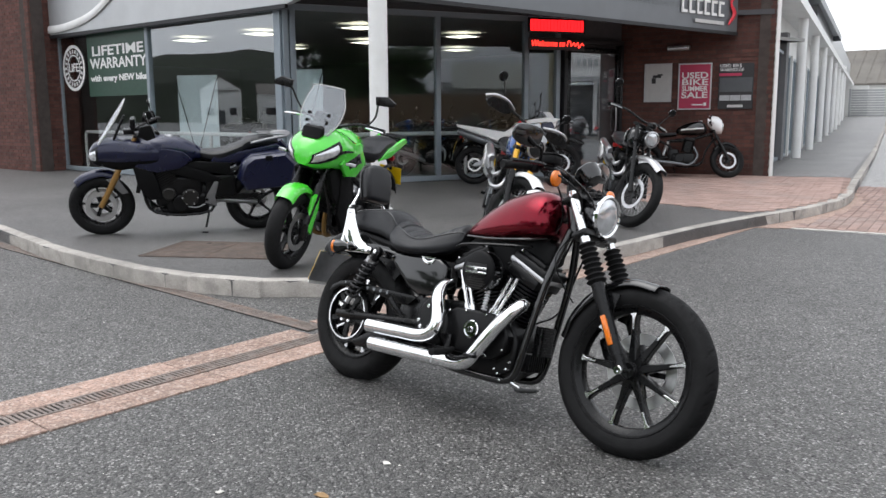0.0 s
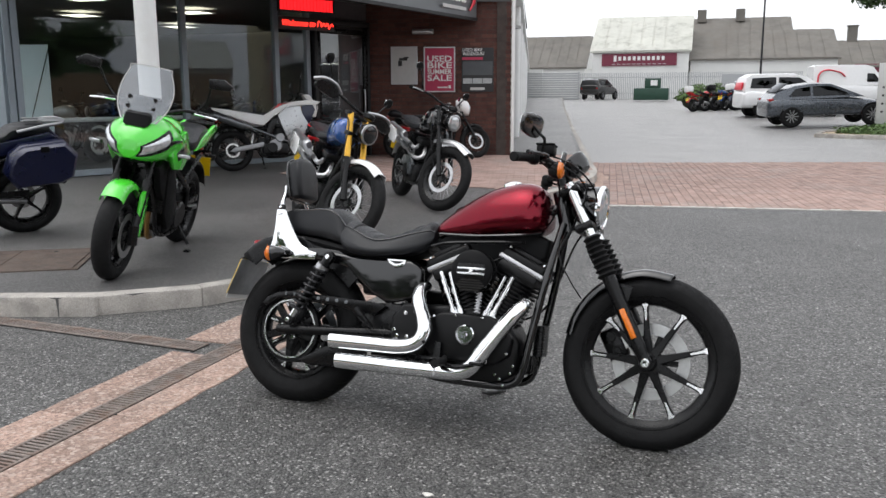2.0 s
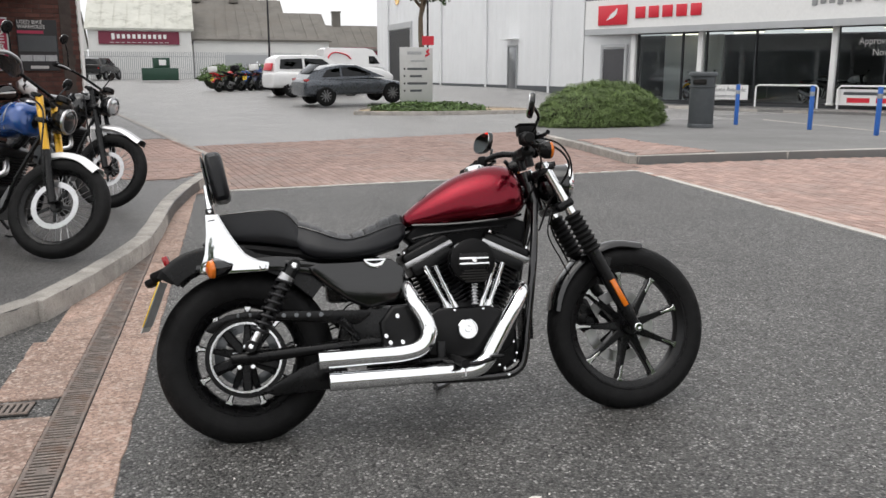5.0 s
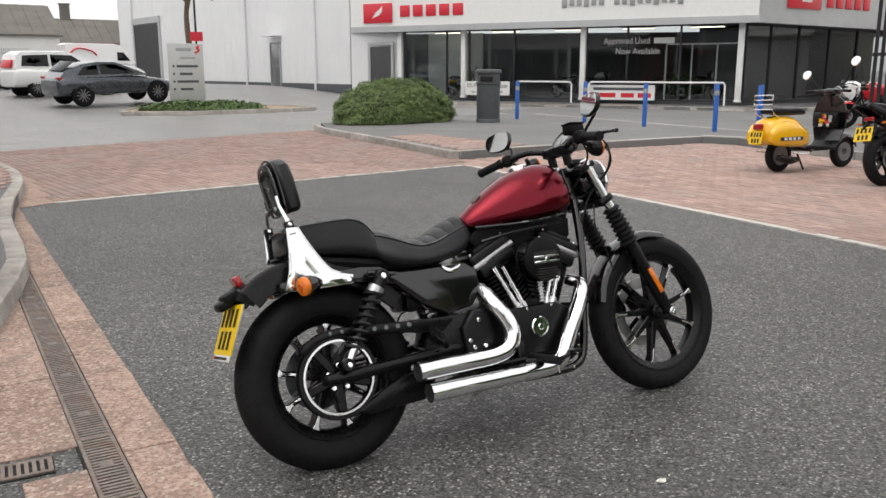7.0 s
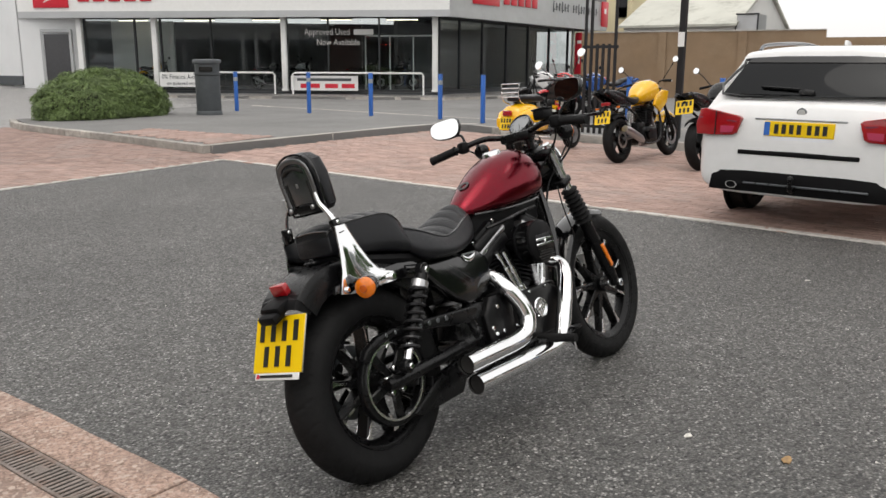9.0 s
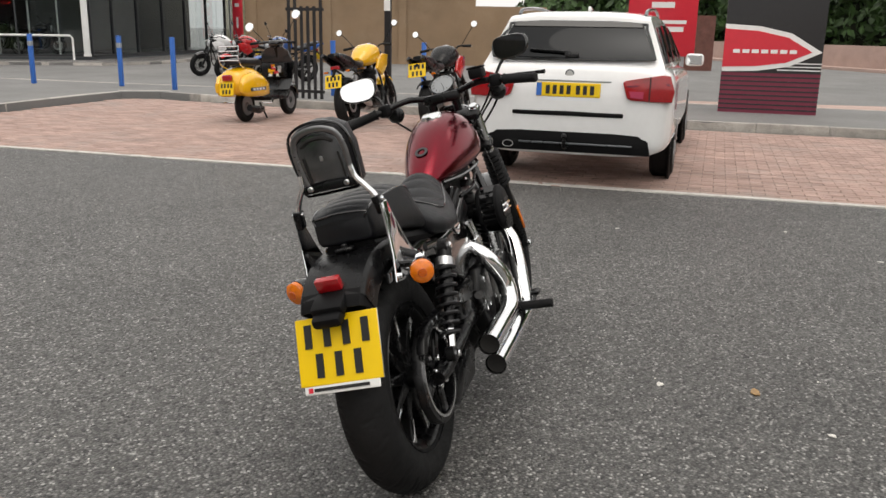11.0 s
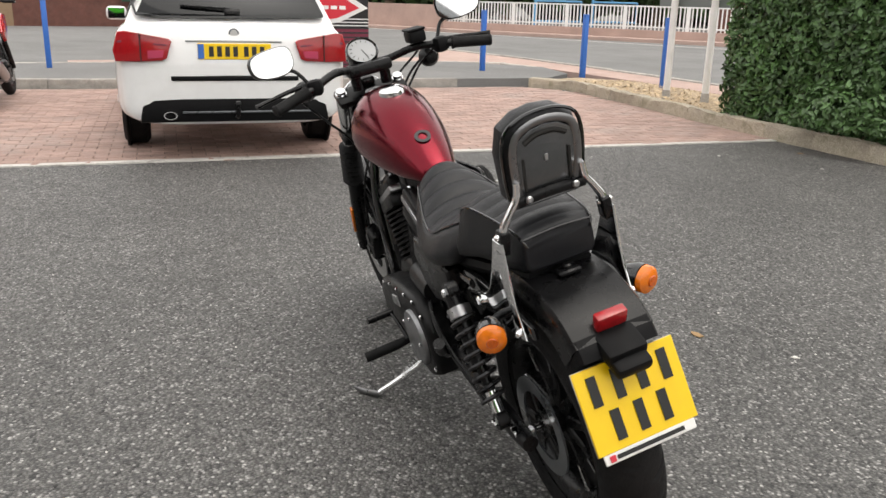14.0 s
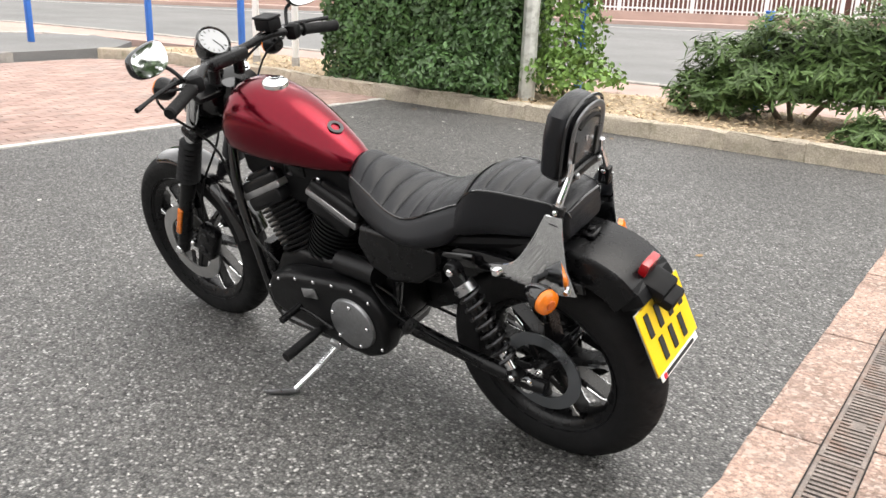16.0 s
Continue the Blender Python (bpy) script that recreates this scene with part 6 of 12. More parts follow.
    # exhausts: header, bend and slash-cut silencer in one sweep
    def silencer(pts, rs, name):
        e = P(name, tube(pts, rs, 18, 6, caps=False), M_CHROME, l="chrome exhaust pipe")
        q = Vector(pts[-1])
        P("exhaust_mouth", tube([q + Vector((0.035, 0, 0)), q + Vector((0.012, 0, 0))], rs[-1] * 0.93, 16), M_DARK_HOLE, e)
        return e
    silencer([(1.010, -0.085, 0.515), (1.030, -0.135, 0.495), (1.000, -0.168, 0.450), (0.945, -0.185, 0.372), (0.890, -0.195, 0.288), (0.852, -0.200, 0.235), (0.800, -0.203, 0.212), (0.70, -0.203, 0.208), (0.50, -0.204, 0.206), (0.285, -0.205, 0.205)],
             [0.022, 0.026, 0.030, 0.031, 0.031, 0.031, 0.031, 0.032, 0.033, 0.034], "front_exhaust")
    silencer([(0.600, -0.085, 0.540), (0.594, -0.135, 0.515), (0.606, -0.170, 0.470), (0.640, -0.192, 0.405), (0.650, -0.200, 0.350), (0.622, -0.204, 0.306), (0.555, -0.205, 0.287), (0.42, -0.206, 0.284), (0.250, -0.208, 0.282)],
             [0.022, 0.026, 0.030, 0.031, 0.032, 0.032, 0.032, 0.033, 0.034], "rear_exhaust")
    P("exhaust_bracket", joined(box(0.03, 0.012, 0.14, (0.70, -0.165, 0.25), 0.004), tube([(0.42, -0.17, 0.25), (0.72, -0.165, 0.25)], 0.012, 8)), M_BLACK)
    # side covers
    sc = P("side_cover", prism([(0.226, 0.616), (0.27, 0.636), (0.535, 0.634), (0.585, 0.602), (0.592, 0.53), (0.55, 0.475), (0.44, 0.452), (0.37, 0.486), (0.29, 0.548), (0.242, 0.592)], 0.05, (0, -0.102, 0), 0.014, seg=3), M_GLOSS)
    P("cover_badge", joined(tube([(0.435, -0.130, 0.632), (0.452, -0.130, 0.617), (0.475, -0.130, 0.610), (0.50, -0.130, 0.618), (0.512, -0.130, 0.632)], [0.003, 0.008, 0.010, 0.008, 0.003], 8, 3, flat=0.5), box(0.08, 0.006, 0.006, (0.474, -0.130, 0.632))), M_CHROME, sc, "chrome badge")
    P("oil_tank", prism([(0.255, 0.64), (0.30, 0.650), (0.52, 0.655), (0.54, 0.60), (0.50, 0.53), (0.42, 0.50), (0.33, 0.52), (0.26, 0.575)], 0.05, (0, 0.122, 0), 0.014, seg=3), M_BLACK)
    # left side: primary cover, clutch cover, lever
    pr = P("primary_cover", prism([(0.455, 0.30), (0.48, 0.245), (0.54, 0.215), (0.62, 0.215), (0.72, 0.235), (0.88, 0.265), (0.945, 0.30), (0.955, 0.36), (0.92, 0.41), (0.84, 0.435), (0.70, 0.452), (0.58, 0.462), (0.50, 0.44), (0.455, 0.38)], 0.085, (0, 0.142, 0), 0.022, seg=4), M_ENGINE)
    P("clutch_cover", moved(lathe([(0, 0.012), (0.070, 0.011), (0.082, 0.006), (0.085, 0), (0.085, -0.006), (0, -0.006)], 36, "y"), pose(0.577, 0.190, 0.337)), M_ALU, pr, "grey round clutch cover")
    for i in range(5):
        a = 2 * math.pi * i / 5 + 0.5
        P("cover_bolt", disc(0.007, 0.006, "y", (0.577 + 0.070 * math.cos(a), 0.203, 0.337 + 0.070 * math.sin(a)), 8), M_CHROME, pr)
    P("inspection_plate", joined(prism([(0.71, 0.385), (0.77, 0.375), (0.775, 0.405), (0.72, 0.417)], 0.008, (0, 0.187, 0), 0.003)), M_STEEL, pr)
    pbl = None
    for x, z in ((0.50, 0.43), (0.56, 0.455), (0.64, 0.45), (0.72, 0.44), (0.80, 0.43), (0.88, 0.41), (0.93, 0.37), (0.48, 0.27), (0.66, 0.23)):
        pbl = bolt((x, 0.183, z), 0.006, bm=pbl)
    P("primary_bolts", pbl, M_CHROME, pr)
    P("gear_lever", joined(tube([(0.66, 0.20, 0.30), (0.74, 0.205, 0.335), (0.785, 0.21, 0.345)], 0.006, 8), tube([(0.785, 0.20, 0.345), (0.780, 0.285, 0.345)], 0.012, 10)), M_BLACK)
    for s in (-1, 1):
        pg = P("footpeg", tube([(0.735, s * 0.17, 0.262), (0.748, s * 0.22, 0.250), (0.752, s * 0.325, 0.243)], [0.010, 0.016, 0.016], 12, 2), M_RUBBER)
        P("peg_feeler", tube([(0.752, s * 0.315, 0.238), (0.752, s * 0.318, 0.200)], 0.003, 6), M_STEEL, pg)
        P("pillion_peg", tube([(0.40, s * 0.155, 0.345), (0.365, s * 0.18, 0.385), (0.335, s * 0.19, 0.42)], [0.010, 0.016, 0.016], 10, 2), M_BLACK)
    P("brake_pedal", joined(tube([(0.70, -0.19, 0.25), (0.80, -0.235, 0.235), (0.88, -0.24, 0.25)], 0.008, 8), box(0.05, 0.035, 0.014, (0.89, -0.24, 0.256), 0.004)), M_BLACK)
    # side stand down on the left
    st = P("side_stand", tube([(0.700, 0.140, 0.200), (0.722, 0.185, 0.165), (0.745, 0.255, 0.130), (0.765, 0.312, 0.104)], [0.015, 0.013, 0.011, 0.011], 10, 4), M_CHROME)
    P("stand_foot", tube([(0.752, 0.305, 0.100), (0.785, 0.330, 0.099), (0.820, 0.360, 0.106), (0.845, 0.372, 0.110)], [0.010, 0.012, 0.010, 0.006], 10, 3, flat=0.6), M_HOOP, st)
    P("stand_pivot", joined(disc(0.020, 0.05, "x", (0.703, 0.150, 0.196), 14), box(0.05, 0.03, 0.05, (0.700, 0.132, 0.205), 0.008)), M_STEEL, st)
    P("stand_spring", spring((0.72, 0.16, 0.20), (0.735, 0.235, 0.145), 0.008, 0.002, 10, 5), M_STEEL, st)
    # fork
    top, low = Vector((1.165, 0, 0.965)), Vector((1.500, 0, 0.322))
    fd = (low - top)
    def on_fork(u, y_, dx=0.0):
        q = top + fd * u
        return (q.x + dx, y_, q.z)
    for s in (-1, 1):
        yy = s * 0.100
        leg = P("fork_leg", joined(tube([on_fork(0.50, yy), on_fork(0.92, yy)], 0.0265, 16), tube([on_fork(0.90, yy), on_fork(0.965, yy), on_fork(1.0, yy)], [0.026, 0.022, 0.024], 14)), M_BLACK)
        P("stanchion", tube([on_fork(-0.01, yy), on_fork(0.52, yy)], 0.0195, 16), M_CHROME, leg, "chrome fork tube")
        P("fork_cap", tube([on_fork(-0.025, yy), on_fork(0.0, yy)], 0.016, 12), M_CHROME, leg)
        prof = [(0, 0)]
        for i in range(8):
            prof += [(0.026 + 0.004 * (i / 7), 0.002 + i * 0.0215), (0.037 + 0.004 * (i / 7), 0.011 + i * 0.0215), (0.027 + 0.004 * (i / 7), 0.020 + i * 0.0215)]
        prof.append((0, 0.0215 * 8))
        P("fork_gaiter", cylinder_between(on_fork(0.285, yy), on_fork(1.0, yy), prof, 20), M_RUBBER, leg)
        P("reflector", moved(box(0.022, 0.010, 0.118, (0, 0, 0), 0.004, 2), Matrix.Translation(on_fork(0.785, s * 0.128)) @ Matrix.Rotation(radians(-27.5), 4, "Y")), M_AMBER, leg, "amber side reflector")
    P("lower_clamp", moved(joined(box(0.075, 0.25, 0.036, (0, 0, 0), 0.014, 2)), Matrix.Translation(on_fork(0.235, 0, -0.01)) @ Matrix.Rotation(radians(-27.5), 4, "Y")), M_BLACK)
    P("top_clamp", moved(joined(box(0.085, 0.24, 0.028, (0, 0, 0), 0.012, 2)), Matrix.Translation(on_fork(0.02, 0, -0.01)) @ Matrix.Rotation(radians(-27.5), 4, "Y")), M_BLACK)
    P("brake_caliper", moved(joined(box(0.085, 0.05, 0.13, (0, 0, 0), 0.016, 2), disc(0.02, 0.06, "y", (0, 0, 0.03), 16), disc(0.02, 0.06, "y", (0, 0, -0.03), 16)), pose(1.355, 0.082, 0.375, 0, -28, 0)), M_BLACK)
    P("front_mudguard", fender([(1.176, 0.405), (1.195, 0.475), (1.235, 0.545), (1.30, 0.612), (1.385, 0.657), (1.47, 0.675), (1.56, 0.664), (1.575, 0.660)], 0.063, 0.030), M_GLOSS)
    for s in (-1, 1):
        P("mudguard_bracket", prism([(1.36, 0.50), (1.40, 0.49), (1.43, 0.60), (1.38, 0.61)], 0.008, (0, s * 0.068, 0), 0.002), M_BLACK)
    # headlight
    hl = P("headlight", moved(lathe([(0, -0.085), (0.03, -0.083), (0.055, -0.065), (0.070, -0.03), (0.074, 0.02), (0.076, 0.03), (0.072, 0.036), (0, 0.036)], 32, "x"), pose(1.243, -0.003, 0.905, 0, 4, -2) @ Matrix.Diagonal((1, 1.13, 1.13, 1))), M_GLOSS)
    P("headlight_rim", moved(lathe([(0.066, 0.026), (0.077, 0.026), (0.079, 0.034), (0.073, 0.044), (0.066, 0.040), (0.066, 0.026)], 32, "x"), pose(1.243, -0.003, 0.905, 0, 4, -2) @ Matrix.Diagonal((1, 1.13, 1.13, 1))), M_CHROME, hl)
    P("headlight_lens", moved(lathe([(0.068, 0.034), (0.05, 0.044), (0.025, 0.049), (0, 0.050)], 28, "x"), pose(1.243, -0.003, 0.905, 0, 4, -2) @ Matrix.Diagonal((1, 1.13, 1.13, 1))), M_LENS, hl, "clear round headlight lens")
    P("headlight_visor", joined(tube([(1.19, 0, 0.985), (1.24, 0, 0.992)], 0.012, 8), box(0.06, 0.05, 0.03, (1.19, 0, 0.985), 0.01)), M_BLACK)
    # bars
    P("riser", joined(tube([(1.120, -0.05, 0.975), (1.110, -0.05, 1.03)], 0.018, 12), tube([(1.120, 0.05, 0.975), (1.110, 0.05, 1.03)], 0.018, 12), box(0.06, 0.15, 0.04, (1.11, 0, 1.035), 0.012)), M_BLACK)
    P("handlebar", tube([(0.945, 0.338, 1.012), (0.985, 0.22, 1.035), (1.045, 0.13, 1.055), (1.095, 0.07, 1.045), (1.108, 0, 1.040), (1.100, -0.08, 1.048), (1.075, -0.16, 1.062), (1.045, -0.25, 1.052), (1.02, -0.385, 1.028)], 0.0125, 10, 4), M_BLACK)
    for s, e0, e1, sw in ((1, (0.940, 0.348, 1.010), (0.980, 0.235, 1.033), (0.995, 0.205, 1.038)), (-1, (1.012, -0.395, 1.027), (1.040, -0.27, 1.049), (1.047, -0.235, 1.053))):
        v = Vector(e1) - Vector(e0)
        P("grip", cylinder_between(e0, e1, [(0, 0), (0.016, 0), (0.019, 0.006), (0.0175, 0.012), (0.0175, v.length - 0.01), (0.021, v.length - 0.004), (0.021, v.length), (0, v.length)], 16), M_RUBBER)
        P("switch_housing", moved(box(0.042, 0.048, 0.05, (0, 0, 0), 0.014, 2), pose(*sw, 0, 0, -18 * s)), M_PLASTIC)
        lv = Vector(sw) + Vector((0.045, 0, 0.006))
        P("lever", tube([lv + Vector((-0.02, -s * 0.02, 0)), lv + Vector((0.01, s * 0.01, 0)), lv + Vector((0.008, s * 0.07, -0.004)), lv + Vector((-0.008, s * 0.14, -0.012)), lv + Vector((-0.02, s * 0.185, -0.018))], [0.010, 0.009, 0.007, 0.006, 0.008], 8, 4), M_BLACK)
    P("brake_reservoir", joined(box(0.07, 0.055, 0.038, (1.075, -0.165, 1.095), 0.008, 2), box(0.074, 0.059, 0.008, (1.075, -0.165, 1.117), 0.003, 1)), M_PLASTIC)
    for s, c, base, yaw in ((1, (1.030, 0.310, 1.135), (1.03, 0.215, 1.05), 14), (-1, (1.050, -0.320, 1.160), (1.070, -0.235, 1.07), -14)):
        mo = [(0.076, 0.012), (0.068, 0.040), (0.03, 0.047), (-0.052, 0.040), (-0.074, 0.018), (-0.069, -0.024), (-0.03, -0.042), (0.038, -0.045), (0.070, -0.026)]
        for _ in range(2):
            mo = [q for (a0, b0), (a1, b1) in zip(mo, mo[1:] + mo[:1]) for q in ((0.75 * a0 + 0.25 * a1, 0.75 * b0 + 0.25 * b1), (0.25 * a0 + 0.75 * a1, 0.25 * b0 + 0.75 * b1))]
        mm = pose(*c, 0, 0, 90 + yaw) @ pose(0, 0, 0, 9, 0, 0)
        mi = P("mirror", moved(prism([(u * s * -1, v) for u, v in mo][::(1 if s < 0 else -1)], 0.02, (0, 0, 0), 0.007, "xz", 2), mm), M_GLOSS)
        P("mirror_face", moved(prism([(u * s * -0.92, v * 0.92) for u, v in mo][::(1 if s < 0 else -1)], 0.002, (0, 0.011, 0), 0, "xz"), mm), M_MIRROR, mi, "mirror glass")
        P("mirror_stem", tube([base, (base[0] + 0.02, base[1] + s * 0.03, base[2] + 0.045), (c[0] + 0.03, c[1] - s * 0.02, c[2] - 0.03), (c[0] + 0.008, c[1], c[2] - 0.005)], 0.006, 8, 4), M_BLACK, mi)
        fi = P("front_indicator", lathe([(0, -0.035), (0.02, -0.03), (0.032, -0.01), (0.034, 0.008), (0, 0.008)], 20, "x", (1.135, s * 0.215, 1.012)), M_BLACK)
        P("indicator_lens", lathe([(0.033, 0.008), (0.031, 0.018), (0.018, 0.026), (0, 0.027)], 20, "x", (1.135, s * 0.215, 1.012)), M_AMBER, fi, "amber indicator lens")
        P("indicator_stalk", tube([(1.09, s * 0.20, 1.04), (1.12, s * 0.213, 1.015)], 0.009, 8), M_BLACK, fi)
    gm = pose(1.152, 0.0, 1.078, 0, -46, 0) @ Matrix.Scale(1.08, 4)
    gg = P("speedometer", moved(lathe([(0, -0.05), (0.035, -0.045), (0.047, -0.02), (0.050, 0.012), (0.046, 0.018), (0.042, 0.012), (0, 0.010)], 32), gm), M_GLOSS)
    P("dial", moved(lathe([(0.042, 0.0125), (0, 0.0135)], 28), gm), M_DIAL, gg, "pale round dial")
    dt = None
    for i in range(11):
        a = radians(220 - 26 * i)
        dt = join(dt, moved(box(0.008, 0.0015, 0.001, (0.034, 0, 0.0142)), gm @ Matrix.Rotation(a, 4, "Z")))
    P("dial_marks", join(dt, moved(box(0.034, 0.002, 0.001, (0.014, 0, 0.0146)), gm @ Matrix.Rotation(radians(200), 4, "Z"))), M_INK, gg)
    P("gauge_bracket", moved(prism([(-0.02, -0.035), (0.075, -0.02), (0.075, 0.02), (-0.02, 0.035)], 0.018, (0, 0, 0), 0.006, "xy", 2), pose(1.100, 0, 1.030, 0, -14, 0)), M_BLACK)
    # cables and hoses
    for pts, r in (([(1.06, -0.20, 1.04), (1.17, -0.22, 1.02), (1.24, -0.16, 0.95), (1.19, -0.07, 0.84), (1.14, -0.05, 0.72)], 0.0045),
                   ([(1.00, 0.20, 1.03), (1.14, 0.24, 1.00), (1.22, 0.17, 0.90), (1.16, 0.08, 0.75), (1.06, 0.11, 0.50), (0.93, 0.13, 0.42)], 0.0045),
                   ([(1.08, -0.17, 1.08), (1.20, -0.20, 1.03), (1.27, -0.10, 0.93), (1.22, 0.03, 0.76), (1.30, 0.08, 0.60), (1.35, 0.09, 0.44)], 0.004),
                   ([(1.06, -0.22, 1.05), (1.13, -0.16, 0.98), (1.10, -0.06, 0.85), (0.98, -0.04, 0.72), (0.86, -0.05, 0.66)], 0.004),
                   ([(1.18, -0.10, 0.80), (1.15, -0.13, 0.70), (1.20, -0.12, 0.60), (1.24, -0.09, 0.54)], 0.003),
                   ([(0.55, 0.13, 0.50), (0.45, 0.16, 0.42), (0.30, 0.165, 0.37), (0.15, 0.16, 0.33)], 0.004),
                   ([(0.50, 0.14, 0.47), (0.40, 0.17, 0.47), (0.34, 0.165, 0.40), (0.20, 0.16, 0.35)], 0.0035),
                   ([(0.62, -0.12, 0.70), (0.70, -0.15, 0.715), (0.85, -0.12, 0.73), (1.0, -0.09, 0.74)], 0.007)):
        P("cable", tube(pts, r, 6, 6), M_BLACK)
    P("ignition_coil", box(0.09, 0.07, 0.06, (0.85, 0.02, 0.735), 0.012), M_BLACK)
    P("battery_box", box(0.20, 0.16, 0.16, (0.40, 0.0, 0.56), 0.02), M_BLACK)
    P("gearbox", box(0.16, 0.18, 0.16, (0.54, 0.0, 0.38), 0.03), M_ENGINE)
    P("starter_motor", tube([(0.66, 0.11, 0.49), (0.50, 0.12, 0.49)], 0.036, 16), M_ENGINE)
    return root


cruiser()

# ---- other motorcycles ----
def side_panel(root, name, outline, y_, depth, mat, bevel=0.012, label=""):
    for s in (-1, 1):
        part(name, prism(outline, depth, (0, s * y_, 0), bevel), mat, root, label)


def round_mirror(root, c, base, r=0.045, mat=None, face=180):
    m = part("mirror", moved(disc(r, 0.022, "x", (0, 0, 0), 20, 0.008), pose(*c, 0, 0, face) @ pose(0, 0, 0, 0, -14, 0)), mat or M_BLACK, root)
    part("mirror_face", moved(disc(r * 0.9, 0.002, "x", (0.0125, 0, 0), 20, 0.0005), pose(*c, 0, 0, face) @ pose(0, 0, 0, 0, -14, 0)), M_MIRROR, m, "mirror glass")
    part("mirror_stem", tube([base, ((base[0] + c[0]) / 2 + 0.01, (base[1] + c[1]) / 2, base[2] * 0.45 + c[2] * 0.55), c], 0.006, 6, 4), M_BLACK, m)


FRONT = ("front_wheel", "fork_leg", "grip", "lever", "top_clamp", "lower_clamp", "handlebar", "front_mudguard", "headlight", "instrument", "mirror", "brake_caliper")


def steer_front(root, top, low, angle, names=None):
    """Turn wheel, fork and bars about the steering head."""
    way = (Vector(top) - Vector(low)).normalized()
    s = Matrix.Translation(top) @ Matrix.Rotation(radians(angle), 4, way) @ Matrix.Translation(-Vector(top))
    for c in root.children:
        if c.name.split(".")[0] in (names or FRONT):
            c.matrix_basis = s @ c.matrix_basis


def machine(label, rear, front, lean=-9, lift=0.118, wb=1.45, Rf=0.31, Rr=0.315, wf=0.12, wr=0.16, rim=0.215, style="cast", spokes=5, rim_mat=None, twin=True,
            tank=None, tank_mat=None, seat=None, fork_mat=None, slider_mat=None, bar=(0.93, 1.06, 0.39), rake=26, head=None, front_guard=None, rear_guard=True,
            engine="twin", exhaust="low", disc=0.15, seat_mat=None, mirrors=None, plate=True, group="parked motorcycles", guard_mat=None, stand=True, name="motorcycle", steer=0, plate_up=0.0):
    """A parked machine from its rear and front tyre contacts in plan; x runs forward from the rear axle."""
    a = math.degrees(math.atan2(front[1] - rear[1], front[0] - rear[0]))
    root = thing(name, label, "motorcycle", pose(rear[0], rear[1], lift, lean, 0, a), group)
    P = lambda n, b, m, p=root, l="": part(n, b, m, p, l)
    seg = 32
    fw = wheel(root, "front_wheel", wb, Rf - 0.006, Rf, wf, Rf - 0.098 if style == "cast" else Rf - 0.085, style, spokes if style == "cast" else 32, rim_mat, ((1, disc), (-1, disc)) if style == "cast" else ((-1, disc),), seg=seg, twin=False, disc_mat=M_STEEL if style != "cast" else None)
    rw = wheel(root, "rear_wheel", 0, Rr - 0.006, Rr, wr, rim, style, spokes if style == "cast" else 32, rim_mat, ((-1, disc * 0.75),), seg=seg)
    ht = Vector((wb - (bar[1] - Rf) * math.tan(radians(rake)) + 0.02, 0, bar[1] - 0.09))
    ax = Vector((wb, 0, Rf))
    for s in (-1, 1):
        yy = s * (wf / 2 + 0.045)
        mid = ht.lerp(ax, 0.52)
        leg = P("fork_leg", tube([(mid.x, yy, mid.z), (ax.x, yy, ax.z)], [0.030, 0.027], 14, 1), slider_mat or M_BLACK)
        P("fork_tube", tube([(ht.x, yy, ht.z), (mid.x, yy, mid.z)], 0.026 if fork_mat is M_GOLD else 0.021, 14, 1), fork_mat or M_BLACK, leg)
        P("swingarm", tube([(0, s * (wr / 2 + 0.03), Rr), (0.25, s * (wr / 2 + 0.02), Rr + 0.02), (0.50, s * 0.09, Rr + 0.06)], [0.022, 0.026, 0.03], 10, 3), M_ALU if style == "cast" else M_BLACK)
        P("grip", tube([(bar[0] - 0.02, s * bar[2], bar[1] - 0.01), (bar[0] + 0.02, s * (bar[2] - 0.12), bar[1] + 0.005)], 0.017, 10, 1), M_RUBBER)
        P("lever", tube([(bar[0] + 0.06, s * (bar[2] - 0.13), bar[1]), (bar[0] + 0.055, s * (bar[2] - 0.03), bar[1] - 0.005), (bar[0] + 0.03, s * bar[2], bar[1] - 0.012)], 0.006, 6, 3), M_STEEL)
        P("footpeg", tube([(0.50, s * 0.12, Rr + 0.06), (0.50, s * 0.22, Rr + 0.065)], 0.014, 8, 1), M_BLACK)
        fi = P("indicator", moved(box(0.045, 0.06, 0.028, (0, 0, 0), 0.010, 2), pose(-0.16, s * 0.16, Rr + 0.42, 0, 0, s * 10)), M_BLACK)
        P("indicator_lens", moved(box(0.008, 0.054, 0.022, (-0.024, 0, 0), 0.003, 1), pose(-0.16, s * 0.16, Rr + 0.42, 0, 0, s * 10)), M_AMBER, fi, "amber indicator lens")
    P("top_clamp", box(0.07, wf + 0.16, 0.03, tuple(ht + Vector((-0.01, 0, 0.0))), 0.010), M_BLACK)
    P("lower_clamp", box(0.07, wf + 0.16, 0.035, tuple(ht.lerp(ax, 0.24)), 0.010), M_BLACK)
    P("handlebar", tube([(bar[0], -bar[2], bar[1]), (bar[0] + 0.05, -bar[2] * 0.5, bar[1] + 0.01), (ht.x, -0.06, ht.z + 0.05), (ht.x, 0.06, ht.z + 0.05), (bar[0] + 0.05, bar[2] * 0.5, bar[1] + 0.01), (bar[0], bar[2], bar[1])], 0.012, 8, 4), M_BLACK)
